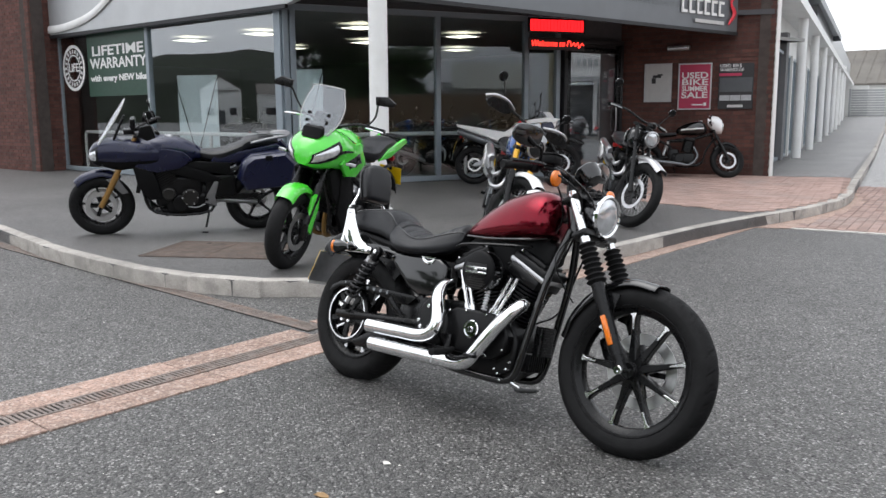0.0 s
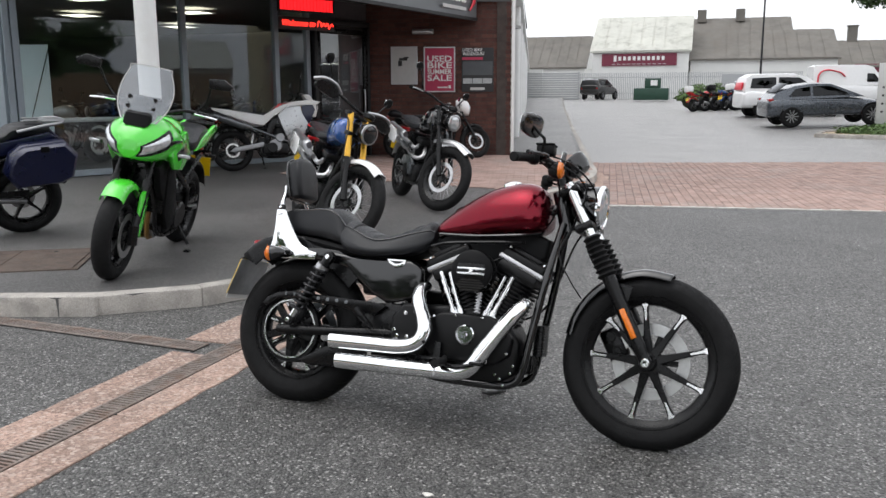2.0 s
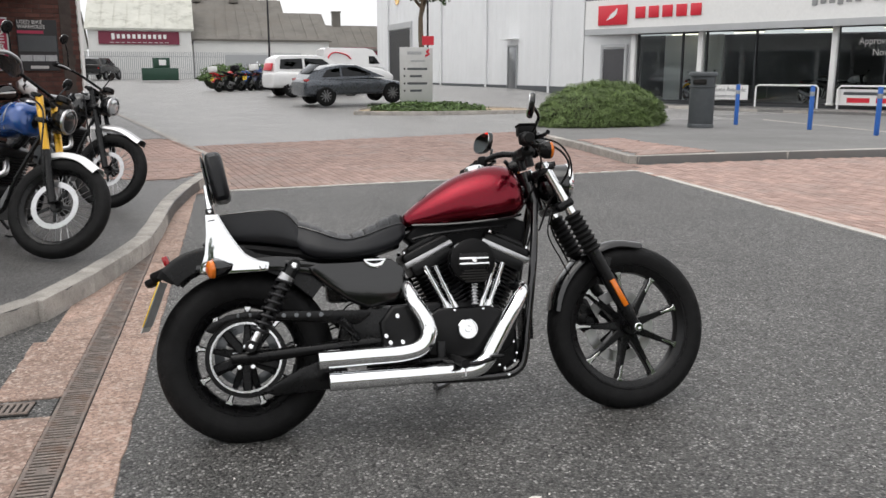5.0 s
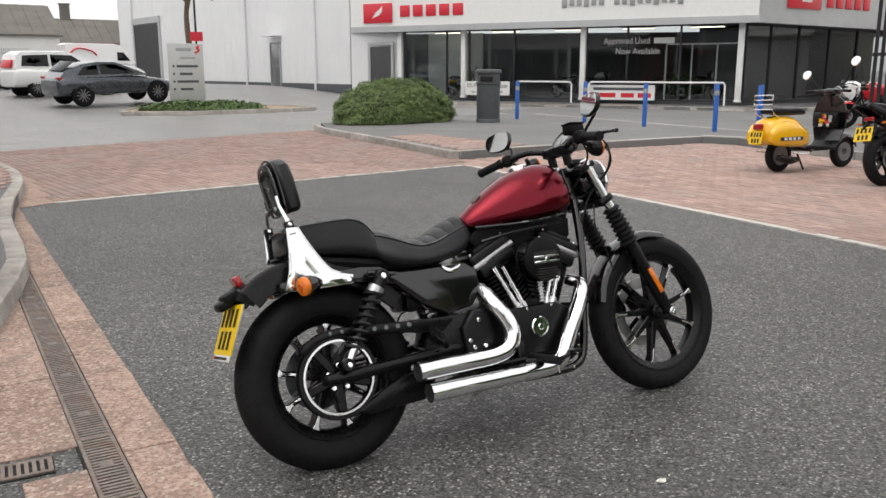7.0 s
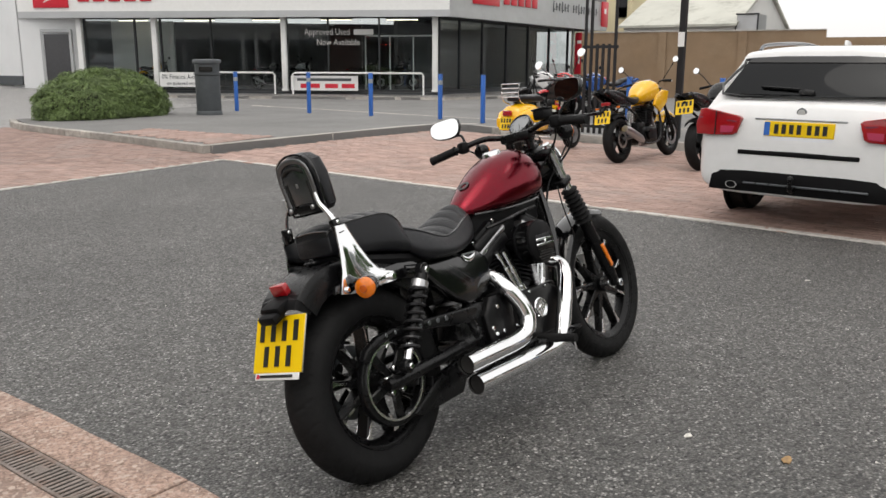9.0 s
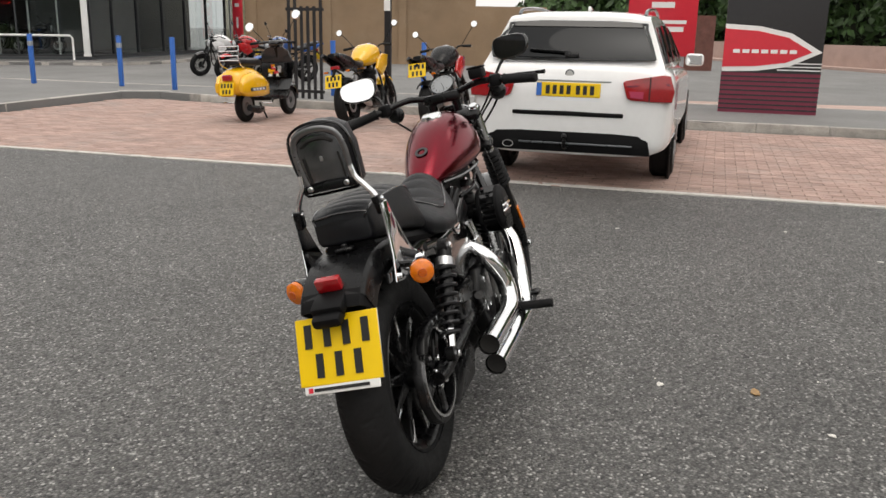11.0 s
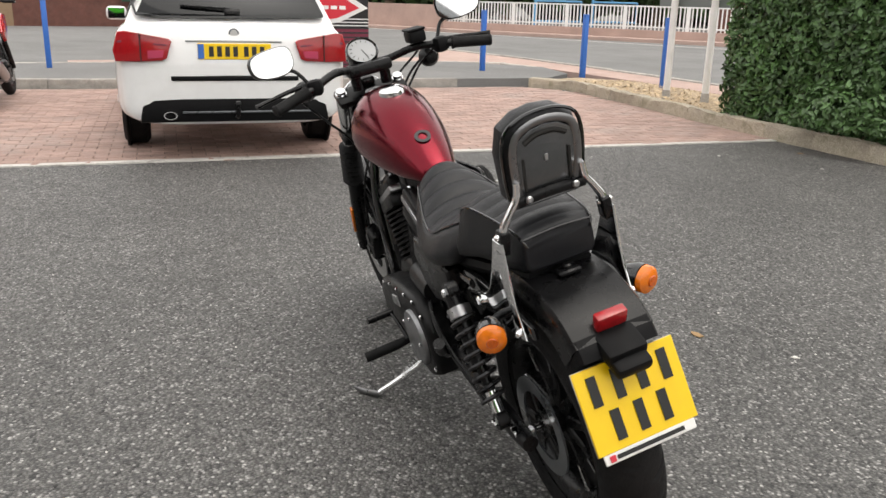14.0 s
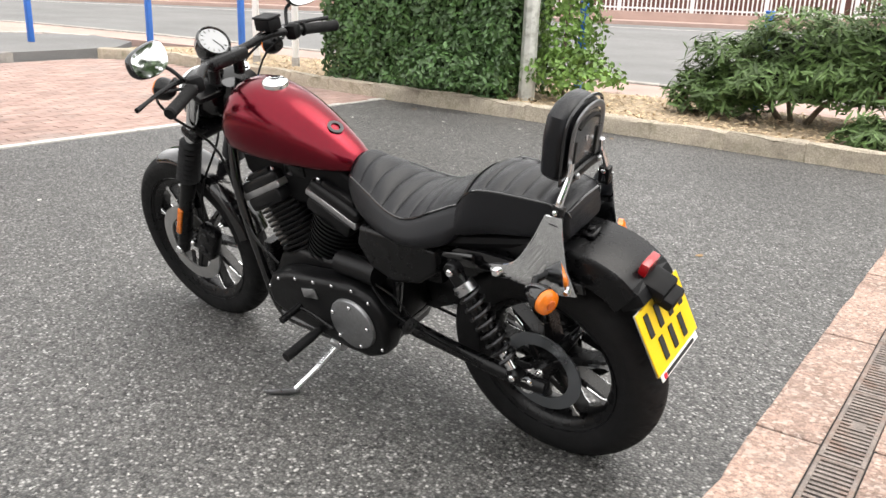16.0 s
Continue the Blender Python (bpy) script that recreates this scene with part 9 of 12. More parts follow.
# dim machines inside the showroom, seen through its glass
def indoor():
    """Rows of machines on show behind the glass."""
    first = machine("dark motorcycle on show inside the showroom", (-15.9, 12.4), (-15.2, 13.6), -8, lift=0.13, tank_mat=M_GLOSS, head=(1.2, 0.95, 0.085), front_guard=[(1.20, 0.52), (1.32, 0.62), (1.48, 0.65), (1.62, 0.58)], spokes=5, group="machines on show", plate=False)
    base = first.matrix_world.copy()
    for dx, dy, turn in ((2.0, 0.1, 4), (4.1, 0.25, -6), (5.9, 0.2, 3), (7.2, 3.3, -30), (5.0, 3.0, -25), (2.6, 3.2, 5), (7.6, 5.3, -35)):
        copy_thing(first, Matrix.Translation((-15.9 + dx, 12.4 + dy, 0.13)) @ Matrix.Rotation(math.radians(60 + turn), 4, "Z") @ Matrix.Rotation(math.radians(-8), 4, "X"))


indoor()

# ---- cars ----
def cabin(profile, half_base, half_top, z0, z1):
    """The upper body from a side profile of (x, z): it narrows towards the roof."""
    secs = []
    for s in np.linspace(-1, 1, 11):
        row = []
        for x, z in profile:
            u = (z - z0) / (z1 - z0)
            w = half_base + (half_top - half_base) * u
            drop = 0.035 * abs(s) ** 4 * u
            row.append((x, s * w, z - drop))
        secs.append(row)
    return loft(secs)


def car_wheel(root, x, y, R, w, mat, spokes=10):
    side = 1 if y > 0 else -1
    t = part("wheel", moved(joined(lathe([(0.0, 0.108), (0.05, 0.106), (0.07, 0.092), (R * 0.66, 0.09), (R * 0.70, 0.098), (R * 0.70, -0.06), (0, -0.06)], 26, "y")), pose(x, y, R, 0, 0, 0 if side > 0 else 180)), M_BLACK, root)
    part("tyre", moved(lathe([(R * 0.68, -w / 2), (R * 0.9, -w / 2), (R, -w / 2 + 0.03), (R, w / 2 - 0.03), (R * 0.9, w / 2), (R * 0.68, w / 2), (R * 0.68, -w / 2)], 32, "y"), pose(x, y, R)), M_RUBBER, t)
    for i in range(spokes):
        part("spoke", moved(box(R * 0.60, 0.02, 0.032, (R * 0.36, 0.102, 0), 0.006, 1), pose(x, y, R, 0, 0, 0 if side > 0 else 180) @ Matrix.Rotation(2 * math.pi * i / spokes, 4, "Y")), mat, t)
    return t


def car(label, m, keys, prof, hb, ht, z0, z1, paint, wheels, name="car", R=0.32, track=0.76, rim=None, windows=(), group="", power=5.0):
    """A car body along x from the rear axle: lower body rows, cabin profile and wheels."""
    r = thing(name, label, "car", m, group)
    part("lower_body", body(keys, 40, 36, power), paint, r)
    part("cabin", cabin(prof, hb, ht, z0, z1), paint, r)
    for x in wheels:
        for s in (-1, 1):
            part("wheel_arch", disc(R + 0.055, 0.03, "y", (x, s * (track + 0.098), R + 0.01), 32, 0.01), M_PLASTIC, r)
            car_wheel(r, x, s * (track + 0.03), R, 0.21, rim or M_ALU)
    for o, off in windows:
        for s in (-1, 1):
            # side glass follows the lean of the cabin side
            a = math.degrees(math.atan2(hb - ht, z1 - z0))
            w = prism([(x, z - z0) for x, z in o], 0.012, (0, 0, 0), 0.004)
            w.transform(Matrix.Translation((0, s * (hb + off), z0)) @ Matrix.Rotation(radians(a * s), 4, "X"))
            part("window", w, M_CARGLASS, r, "dark side window")
    return r


def wrapped(bm):
    """Lay a flat piece round the rear corner of the body."""
    for v in bm.verts:
        v.co.x += 0.62 * max(0.0, abs(v.co.y) - 0.58) ** 2
    return bm


# white estate car in the bay
EST = pose(3.50, 2.93, 0.010, 0, 0, -6.7) @ Matrix.Scale(0.955, 4, (0, 1, 0))
est = car("white estate car with its tail towards the lane", EST,
          [(-0.958, 0.52, 1.30, 0.34), (-0.945, 0.56, 1.46, 0.52), (-0.915, 0.60, 1.60, 0.66), (-0.86, 0.632, 1.69, 0.735), (-0.70, 0.645, 1.765, 0.755), (0.0, 0.65, 1.775, 0.73), (1.3, 0.63, 1.775, 0.70), (2.4, 0.60, 1.76, 0.66), (3.1, 0.55, 1.70, 0.58), (3.45, 0.48, 1.50, 0.42), (3.55, 0.45, 1.2, 0.26)],
          [(-0.865, 0.94), (-0.80, 1.04), (-0.605, 1.335), (-0.60, 1.375), (-0.575, 1.405), (-0.50, 1.420), (-0.30, 1.435), (0.2, 1.445), (0.9, 1.42), (1.35, 1.36), (2.05, 0.98)], 0.80, 0.60, 0.95, 1.445, M_WHITE, (0.0, 2.72), R=0.325, track=0.745, power=6.0,
          windows=(([(-0.55, 1.02), (-0.35, 1.33), (0.15, 1.36), (0.15, 1.02)], 0.012), ([(0.22, 1.02), (0.22, 1.36), (0.95, 1.35), (0.98, 1.02)], 0.012), ([(1.05, 1.02), (1.03, 1.34), (1.30, 1.29), (1.78, 1.03)], 0.012)))
P = lambda n, b, m, l="", r=None: part(n, b, m, r or est, l)
hatch = pose(-0.735, 0, 1.185, 0, 35.5, 0)
P("rear_window", moved(prism([(-0.70, -0.165), (0.70, -0.165), (0.565, 0.17), (-0.565, 0.17)], 0.016, (0, 0, 0), 0.008, "yz", 2), hatch), M_CARGLASS, "dark tinted rear window")
# the spoiler's shade drawn as a black strip over the glass
P("spoiler_shadow_strip", moved(prism([(-0.57, 0.13), (0.57, 0.13), (0.55, 0.185), (0.30, 0.20), (-0.30, 0.20), (-0.55, 0.185)], 0.02, (-0.004, 0, 0), 0.006, "yz", 1), hatch), M_GLOSS, "black band above the rear window")
P("window_surround", moved(tube([(0, -0.70, -0.16), (0, -0.60, 0.12), (0, -0.55, 0.175), (0, 0, 0.19), (0, 0.55, 0.175), (0, 0.60, 0.12), (0, 0.70, -0.16), (0, 0, -0.175), (0, -0.70, -0.16)], 0.012, 6, 3), hatch), M_GLOSS)
P("rear_wiper", moved(joined(tube([(-0.018, 0.02, -0.145), (-0.03, -0.02, -0.13), (-0.025, -0.38, -0.105)][::1], 0.010, 6, 2), box(0.05, 0.12, 0.035, (-0.02, 0.0, -0.15), 0.012)), hatch @ Matrix.Scale(-1, 4, (0, 1, 0))), M_BLACK)
P("badge", joined(puck(0.040, 0.014, "x", (-0.912, 0, 0.925), 28, 0.004)), M_GUN, "round badge of plain colour quarters")
P("badge_quarter", joined(puck(0.029, 0.004, "x", (-0.920, 0, 0.925), 24, 0.001)), M_SIGN_GREY)
pm = pose(-0.950, 0, 0.80, 0, 0, -90) @ pose(0, 0, 0, -3, 0, 0)
pl = P("number_plate", moved(box(0.55, 0.012, 0.114, (0, 0, 0), 0.004, 1), pm), M_PLATE_Y, "yellow number plate with dark bars")
P("plate_blue_end", moved(box(0.045, 0.003, 0.104, (-0.251, -0.007, 0)), pm), M_BLUE_POST, "", pl)
for i, off in enumerate((-0.175, -0.115, -0.055, 0.005, 0.085, 0.145, 0.205)):
    P("character_bar", moved(box(0.034, 0.003, 0.072, (off, -0.0075, 0)), pm), M_INK, "", pl)
P("tailgate_seam", tube([(-0.905, -0.66, 0.92), (-0.925, -0.62, 0.70), (-0.945, -0.54, 0.635), (-0.957, 0, 0.625), (-0.945, 0.54, 0.635), (-0.925, 0.62, 0.70), (-0.905, 0.66, 0.92)], 0.004, 6, 3), M_INK)
P("boot_handle_line", box(0.02, 0.72, 0.014, (-0.932, 0, 0.872), 0.004), M_GALV)
P("black_strip", box(0.03, 0.96, 0.036, (-0.952, 0, 0.607), 0.010), M_PLASTIC)
for s in (-1, 1):
    lm = pose(-0.934, s * 0.585, 0.825, 0, 3, 0)
    lt = P("tail_light", wrapped(moved(prism([(-0.125, 0.045), (-0.085, -0.075), (-0.05, -0.092), (0.12, -0.100), (0.28, -0.10), (0.295, -0.02), (0.255, 0.105), (0.20, 0.112), (0.06, 0.090), (-0.10, 0.062)], 0.09, (0, 0, 0), 0.008, "yz", 3), lm @ Matrix.Diagonal((1, s, 1, 1)))), M_REDLENS, "red tail light cluster")
    P("light_line", wrapped(moved(prism([(-0.09, 0.022), (-0.085, 0.010), (0.26, 0.030), (0.25, 0.045)], 0.006, (-0.045, 0, 0), 0.001, "yz", 1), lm @ Matrix.Diagonal((1, s, 1, 1)))), M_MAROON, "", lt)
    P("reverse_lens", wrapped(moved(prism([(-0.07, -0.02), (-0.055, -0.07), (0.05, -0.078), (0.05, -0.022)], 0.006, (-0.045, 0, 0), 0.001, "yz", 1), lm @ Matrix.Diagonal((1, s, 1, 1)))), M_SIGN_CRIMSON, "", lt)
    P("light_gap", wrapped(moved(prism([(0.095, -0.10), (0.103, -0.10), (0.103, 0.098), (0.095, 0.098)], 0.006, (-0.0455, 0, 0), 0.001, "yz", 1), lm @ Matrix.Diagonal((1, s, 1, 1)))), M_INK, "", lt)
    P("roof_rail", tube([(-0.45, s * 0.56, 1.40), (-0.30, s * 0.565, 1.445), (0.5, s * 0.565, 1.47), (1.1, s * 0.55, 1.435), (1.2, s * 0.54, 1.40)], 0.016, 8, 4), M_GUN)
    mi = P("door_mirror", moved(box(0.10, 0.20, 0.13, (0, 0, 0), 0.045, 3), pose(1.62, s * 0.95, 1.0)), M_WHITE)
    P("mirror_face", moved(box(0.005, 0.16, 0.10, (-0.052, 0, 0), 0.002, 1), pose(1.62, s * 0.95, 1.0)), M_MIRROR, "mirror glass", mi)
    P("mud_line", tube([(-0.70, s * 0.875, 0.42), (-0.45, s * 0.89, 0.44)], 0.006, 6, 1), M_GALV)
df = P("rear_diffuser", prism([(-0.72, 0.29), (0.72, 0.29), (0.70, 0.41), (0.62, 0.465), (0.40, 0.475), (-0.40, 0.475), (-0.62, 0.465), (-0.70, 0.41)], 0.10, (-0.910, 0, 0), 0.02, "yz", 2), M_PLASTIC, "black lower bumper insert")
P("diffuser_edge", box(0.02, 0.98, 0.016, (-0.972, -0.08, 0.365), 0.005), M_GUN, "", df)
P("tow_ball", joined(tube([(-0.93, 0, 0.33), (-1.02, 0, 0.34), (-1.04, 0, 0.40)], 0.018, 10, 3), lathe([(0, -0.025), (0.018, -0.018), (0.025, 0), (0.018, 0.018), (0, 0.025)], 14, "z", (-1.04, 0, 0.43))), M_BLACK)
P("exhaust_tip", joined(moved(lathe([(0.024, 0), (0.030, 0.0), (0.032, 0.09), (0.026, 0.09), (0.024, 0)], 20, "x"), pose(-1.0, 0.50, 0.345) @ Matrix.Scale(1.7, 4, (0, 1, 0)))), M_CHROME)
P("aerial", moved(box(0.14, 0.03, 0.05, (0, 0, 0), 0.02, 2), pose(0.05, 0, 1.455, 0, 8, 0)), M_WHITE)

# parked cars at the far end
HKEYS = [(-0.78, 0.50, 1.30, 0.30), (-0.74, 0.60, 1.60, 0.55), (-0.55, 0.64, 1.72, 0.66), (0.0, 0.63, 1.76, 0.64), (1.3, 0.62, 1.76, 0.62), (2.4, 0.58, 1.74, 0.56), (3.1, 0.50, 1.60, 0.42), (3.4, 0.46, 1.3, 0.28)]
HPROF = [(-0.70, 0.90), (-0.45, 1.16), (0.1, 1.36), (0.7, 1.43), (1.3, 1.40), (2.35, 0.92)]
HWIN = (([(-0.10, 1.0), (0.15, 1.27), (0.62, 1.33), (0.62, 1.0)], 0.012), ([(0.70, 1.0), (0.70, 1.34), (1.25, 1.33), (1.75, 1.10), (1.85, 1.0)], 0.012))
hb_ = car("grey five-door hatchback parked at the far side of the lane", pose(2.15, 31.8, 0.07 + ground_z(3, 32), 1.2, -2, 10), HKEYS, HPROF, 0.80, 0.60, 0.9, 1.43, M_CAR_GREY, (0.0, 2.6), R=0.33, windows=HWIN)
for s in (-1, 1):
    part("tail_light", moved(box(0.16, 0.30, 0.10, (0, 0, 0), 0.03, 2), pose(-0.66, s * 0.66, 0.90)), M_REDLENS, hb_, "red tail light")
    part("headlight", moved(box(0.30, 0.20, 0.12, (0, 0, 0), 0.04, 2), pose(3.10, s * 0.66, 0.66)), M_LENS, hb_)
part("rear_window", moved(box(0.50, 1.20, 0.02, (0, 0, 0), 0.008), pose(-0.30, 0, 1.285, 0, -36, 0)), M_CARGLASS, hb_)
mv = car("silver people carrier with a red stripe parked behind the hatchback", pose(1.5, 36.8, ground_z(2, 37), 0, 0, 12), [(k[0] * 1.02, k[1] + 0.06, k[2] * 1.03, k[3] * 1.12) for k in HKEYS],
         [(-0.74, 0.98), (-0.62, 1.55), (-0.4, 1.68), (1.2, 1.70), (1.7, 1.58), (2.5, 1.0)], 0.82, 0.66, 0.95, 1.70, M_WHITE, (0.0, 2.6), R=0.32, windows=(([(-0.5, 1.12), (-0.42, 1.52), (0.5, 1.56), (0.5, 1.12)], 0.012), ([(0.6, 1.12), (0.6, 1.56), (1.4, 1.54), (2.0, 1.12)], 0.012)))
part("red_stripe", moved(box(0.30, 1.0, 0.06, (0, 0, 0), 0.01), pose(-0.74, 0, 1.20, 0, -76, 0)), M_SIGN_RED, mv)
vn = car("white panel van with red curved markings", pose(5.4, 48.0, ground_z(5, 48), 0, 0, 6) @ Matrix.Scale(0.86, 4), [(-0.9, 0.75, 1.7, 0.7), (-0.88, 0.85, 1.9, 1.0), (0.5, 0.85, 1.95, 1.05), (2.5, 0.82, 1.95, 1.0), (3.3, 0.70, 1.85, 0.75), (3.8, 0.6, 1.5, 0.4)],
         [(-0.88, 1.2), (-0.86, 2.35), (-0.7, 2.45), (2.0, 2.45), (2.4, 2.35), (3.2, 1.3)], 0.93, 0.84, 1.2, 2.45, M_WHITE, (0.0, 2.95), R=0.34, track=0.80, windows=(([(2.1, 1.45), (2.1, 1.95), (2.5, 1.93), (2.85, 1.45)], 0.012),))
part("red_curve", tube([(-0.6, -0.935, 1.2), (-0.55, -0.90, 1.9), (-0.1, -0.87, 2.15), (0.6, -0.88, 2.0), (0.9, -0.90, 1.75)], 0.11, 8, 5, flat=0.4), M_SIGN_RED, vn)
ox = car("black off-road car seen from behind", pose(-9.5, 74.0, ground_z(-10, 74), 0, 0, 72), [(-0.85, 0.75, 1.5, 0.5), (-0.82, 0.8, 1.75, 0.8), (0.5, 0.8, 1.84, 0.8), (2.4, 0.75, 1.82, 0.7), (3.2, 0.65, 1.6, 0.5)],
         [(-0.84, 1.1), (-0.72, 1.62), (-0.5, 1.72), (1.2, 1.72), (2.1, 1.12)], 0.88, 0.70, 1.1, 1.72, M_GLOSS, (0.0, 2.6), R=0.36, track=0.78, windows=(([(-0.4, 1.2), (-0.3, 1.58), (1.2, 1.60), (1.6, 1.2)], 0.012),))
for s in (-1, 1):
    part("tail_light", moved(box(0.06, 0.16, 0.30, (0, 0, 0), 0.02), pose(-0.84, s * 0.72, 1.0)), M_REDLENS, ox)

# ---- second showroom across the lane ----
M_CREAM = material("cream_render", (0.66, 0.58, 0.38), 0.85, vary=0.06, scale=0.5, coords="World")
HL, HC, HR = (15.57, 32.69), (22.05, 20.05), (38.0, 21.4)
hd = on_line(HL, HC)
HLEN = math.hypot(HC[0] - HL[0], HC[1] - HL[1])
HZ = ground_z(*HL) * 0.5
glazing("window_20", (HL[0] + 0.2 * 0.46, HL[1] - 0.2 * 0.89), HC, 0.22, 2.95, (0.15, 0.225, 0.37, 0.585, 0.70, 0.84), M_FRAME_DARK, "dark framed showroom window across the lane", 0.055, (), 0.12, M_GLASS_FAR)
glazing("window_21", HC, HR, 0.22, 2.95, (0.10, 0.22, 0.36, 0.5, 0.65, 0.8), M_FRAME_DARK, "dark framed showroom window round the corner", 0.055, (), 0.12, M_GLASS_SIDE)
structure("plinth_showroom", joined(wall_slab((HL[0] - 0.6, HL[1] + 1.2), HC, -0.1, 0.24, 0.3), wall_slab(HC, HR, -0.1, 0.236, 0.3)), M_BIN, "dark plinth below the showroom windows", "plinth")
F0, F1, F2 = (HL[0] - 1.45, HL[1] + 1.75), (HC[0] - 0.35, HC[1] - 0.72), (HR[0], HR[1] - 0.85)
hf = thing("white_fascia", "white fascia band over the second showroom", "fascia", kind="structure")
part("fascia_front", wall_slab(F0, F1, 2.98, 4.35, 0.2), M_SIGN_WHITE, hf, smooth=False)
# the return takes a greyer panel than the front: its shade put into colour
part("fascia_return", wall_slab((F1[0] + 0.01, F1[1]), F2, 2.98, 4.35, 0.2), M_LIGHT_PANEL, hf, smooth=False)
part("grey_band", joined(wall_slab((F0[0] - 0.03, F0[1] - 0.03), (F1[0] - 0.03, F1[1] - 0.06), 2.92, 3.16, 0.25), wall_slab((F1[0], F1[1] - 0.06), (F2[0], F2[1] - 0.06), 2.92, 3.16, 0.25)), M_LIGHT_PANEL, hf, smooth=False)
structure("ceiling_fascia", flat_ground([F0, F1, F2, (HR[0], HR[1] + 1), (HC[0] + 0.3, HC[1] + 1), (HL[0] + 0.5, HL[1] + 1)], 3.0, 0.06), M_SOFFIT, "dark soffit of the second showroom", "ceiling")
structure("roof_showroom_2", flat_ground([F0, F1, F2, (HR[0], 40), (24, 40)], 4.5, 0.16), M_GREY_PANEL, "flat roof of the second showroom", "roof")
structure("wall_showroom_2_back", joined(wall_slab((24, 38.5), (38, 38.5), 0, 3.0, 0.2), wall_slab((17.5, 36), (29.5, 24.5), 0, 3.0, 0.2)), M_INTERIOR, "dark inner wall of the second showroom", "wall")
# added wall: keeps the sky from showing through the side glass
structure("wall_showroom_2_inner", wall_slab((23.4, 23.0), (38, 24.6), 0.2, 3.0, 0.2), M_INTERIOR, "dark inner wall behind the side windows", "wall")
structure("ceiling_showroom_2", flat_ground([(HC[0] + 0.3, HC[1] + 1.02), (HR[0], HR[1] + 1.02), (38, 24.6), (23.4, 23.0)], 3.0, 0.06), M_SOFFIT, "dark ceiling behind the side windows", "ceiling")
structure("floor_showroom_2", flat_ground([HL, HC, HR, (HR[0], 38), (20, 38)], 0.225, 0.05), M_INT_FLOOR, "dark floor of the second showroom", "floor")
for f_ in (0.005, 0.222, 0.585, 0.992):
    wc = thing("white_column", "white square column in the second showroom front", "column", hd @ pose(HLEN * f_, -0.10, 0.22), "second showroom columns")
    part("shaft", box(0.20, 0.20, 2.74, (0, 0, 1.37), 0.01), M_WHITE_PAINT, wc)
    part("base", box(0.24, 0.24, 0.08, (0, 0, 0.04), 0.01), M_WHITE_PAINT, wc)
FD = on_line(F0, F1)
rs = thing("red_sign_square", "red square sign with a white wing shape", "sign", FD @ pose(1.45, -0.04, 3.70))
part("panel", box(1.45, 0.05, 0.80, (0, 0, 0), 0.01), M_SIGN_RED, rs)
part("wing_shape", joined(*[tube([(-0.28 + 0.05 * i, -0.03, -0.20 + 0.07 * i), (0.05 + 0.03 * i, -0.03, -0.05 + 0.06 * i), (0.25, -0.03, 0.10 + 0.06 * i)], [0.01, 0.05, 0.01], 6, 4, flat=0.3) for i in range(4)]), M_SIGN_WHITE, rs)
rl = thing("red_letter_sign", "row of bold red letter blocks on the white fascia", "sign", FD @ pose(4.05, -0.03, 3.75))
for i in range(5):
    x = -1.25 + 0.63 * i
    part("letter_block", box(0.47, 0.04, 0.46, (x, 0, 0), 0.03, 2), M_SIGN_RED, rl)
gl = thing("grey_letter_sign", "row of grey letter blocks on the white fascia", "sign", FD @ pose(12.1, -0.03, 3.86))
for i in range(16):
    if i != 6:
        part("letter_block", box(0.19, 0.03, 0.34 if i % 3 else 0.46, (-2.2 + 0.29 * i, 0, 0), 0.01), M_GALV, gl)
RD = on_line(F1, F2)
r2 = thing("red_sign_square", "red sign panel round the corner of the fascia", "sign", RD @ pose(2.8, -0.04, 3.85))
part("panel", box(2.2, 0.05, 0.75, (0, 0, 0), 0.01), M_SIGN_RED, r2)
part("wing_shape", box(0.7, 0.06, 0.35, (0.1, 0, 0.02), 0.08), M_SIGN_WHITE, r2)
r3 = thing("red_letter_sign", "row of bold red letter blocks on the fascia return", "sign", RD @ pose(5.95, -0.03, 3.83))
for i in range(5):
    x = -1.36 + 0.68 * i
    part("letter_block", box(0.50, 0.04, 0.48, (x, 0, 0), 0.03, 2), M_SIGN_RED, r3)
g2 = thing("grey_letter_sign", "row of thin grey letter blocks on the fascia return", "sign", RD @ pose(12.1, -0.03, 3.80))
for i in range(17):
    if i != 6:
        part("letter_block", joined(box(0.06, 0.03, 0.34 if i % 3 else 0.50, (-2.72 + 0.34 * i, 0, 0), 0.01), box(0.20, 0.03, 0.05, (-2.65 + 0.34 * i, 0, -0.12 + 0.12 * (i % 3)), 0.01)), M_GUN, g2)
r4 = thing("red_end_panel", "tall red end panel with a white mark", "sign", RD @ pose(16.0, -0.05, 3.75))
part("panel", box(0.9, 0.06, 1.25, (0, 0, 0), 0.01), M_SIGN_RED, r4)
part("mark", box(0.35, 0.07, 0.30, (0, 0, 0.15), 0.05), M_SIGN_WHITE, r4)
fl = thing("red_banner", "tall red banner between two pale posts outside the showroom", "banner", pose(34.6, 20.35, 0.10))
part("sheet", box(0.03, 0.52, 2.0, (0, 0, 1.65), 0.008), M_SIGN_RED, fl)
part("mark", box(0.036, 0.22, 0.16, (0, 0.02, 2.2)), M_SIGN_WHITE, fl)
part("mark", box(0.036, 0.10, 0.5, (0, 0.02, 1.4)), M_SIGN_WHITE, fl)
for s in (-1, 1):
    part("post", box(0.07, 0.07, 2.85, (0.05, s * 0.42, 1.42), 0.01), M_GALV, fl)
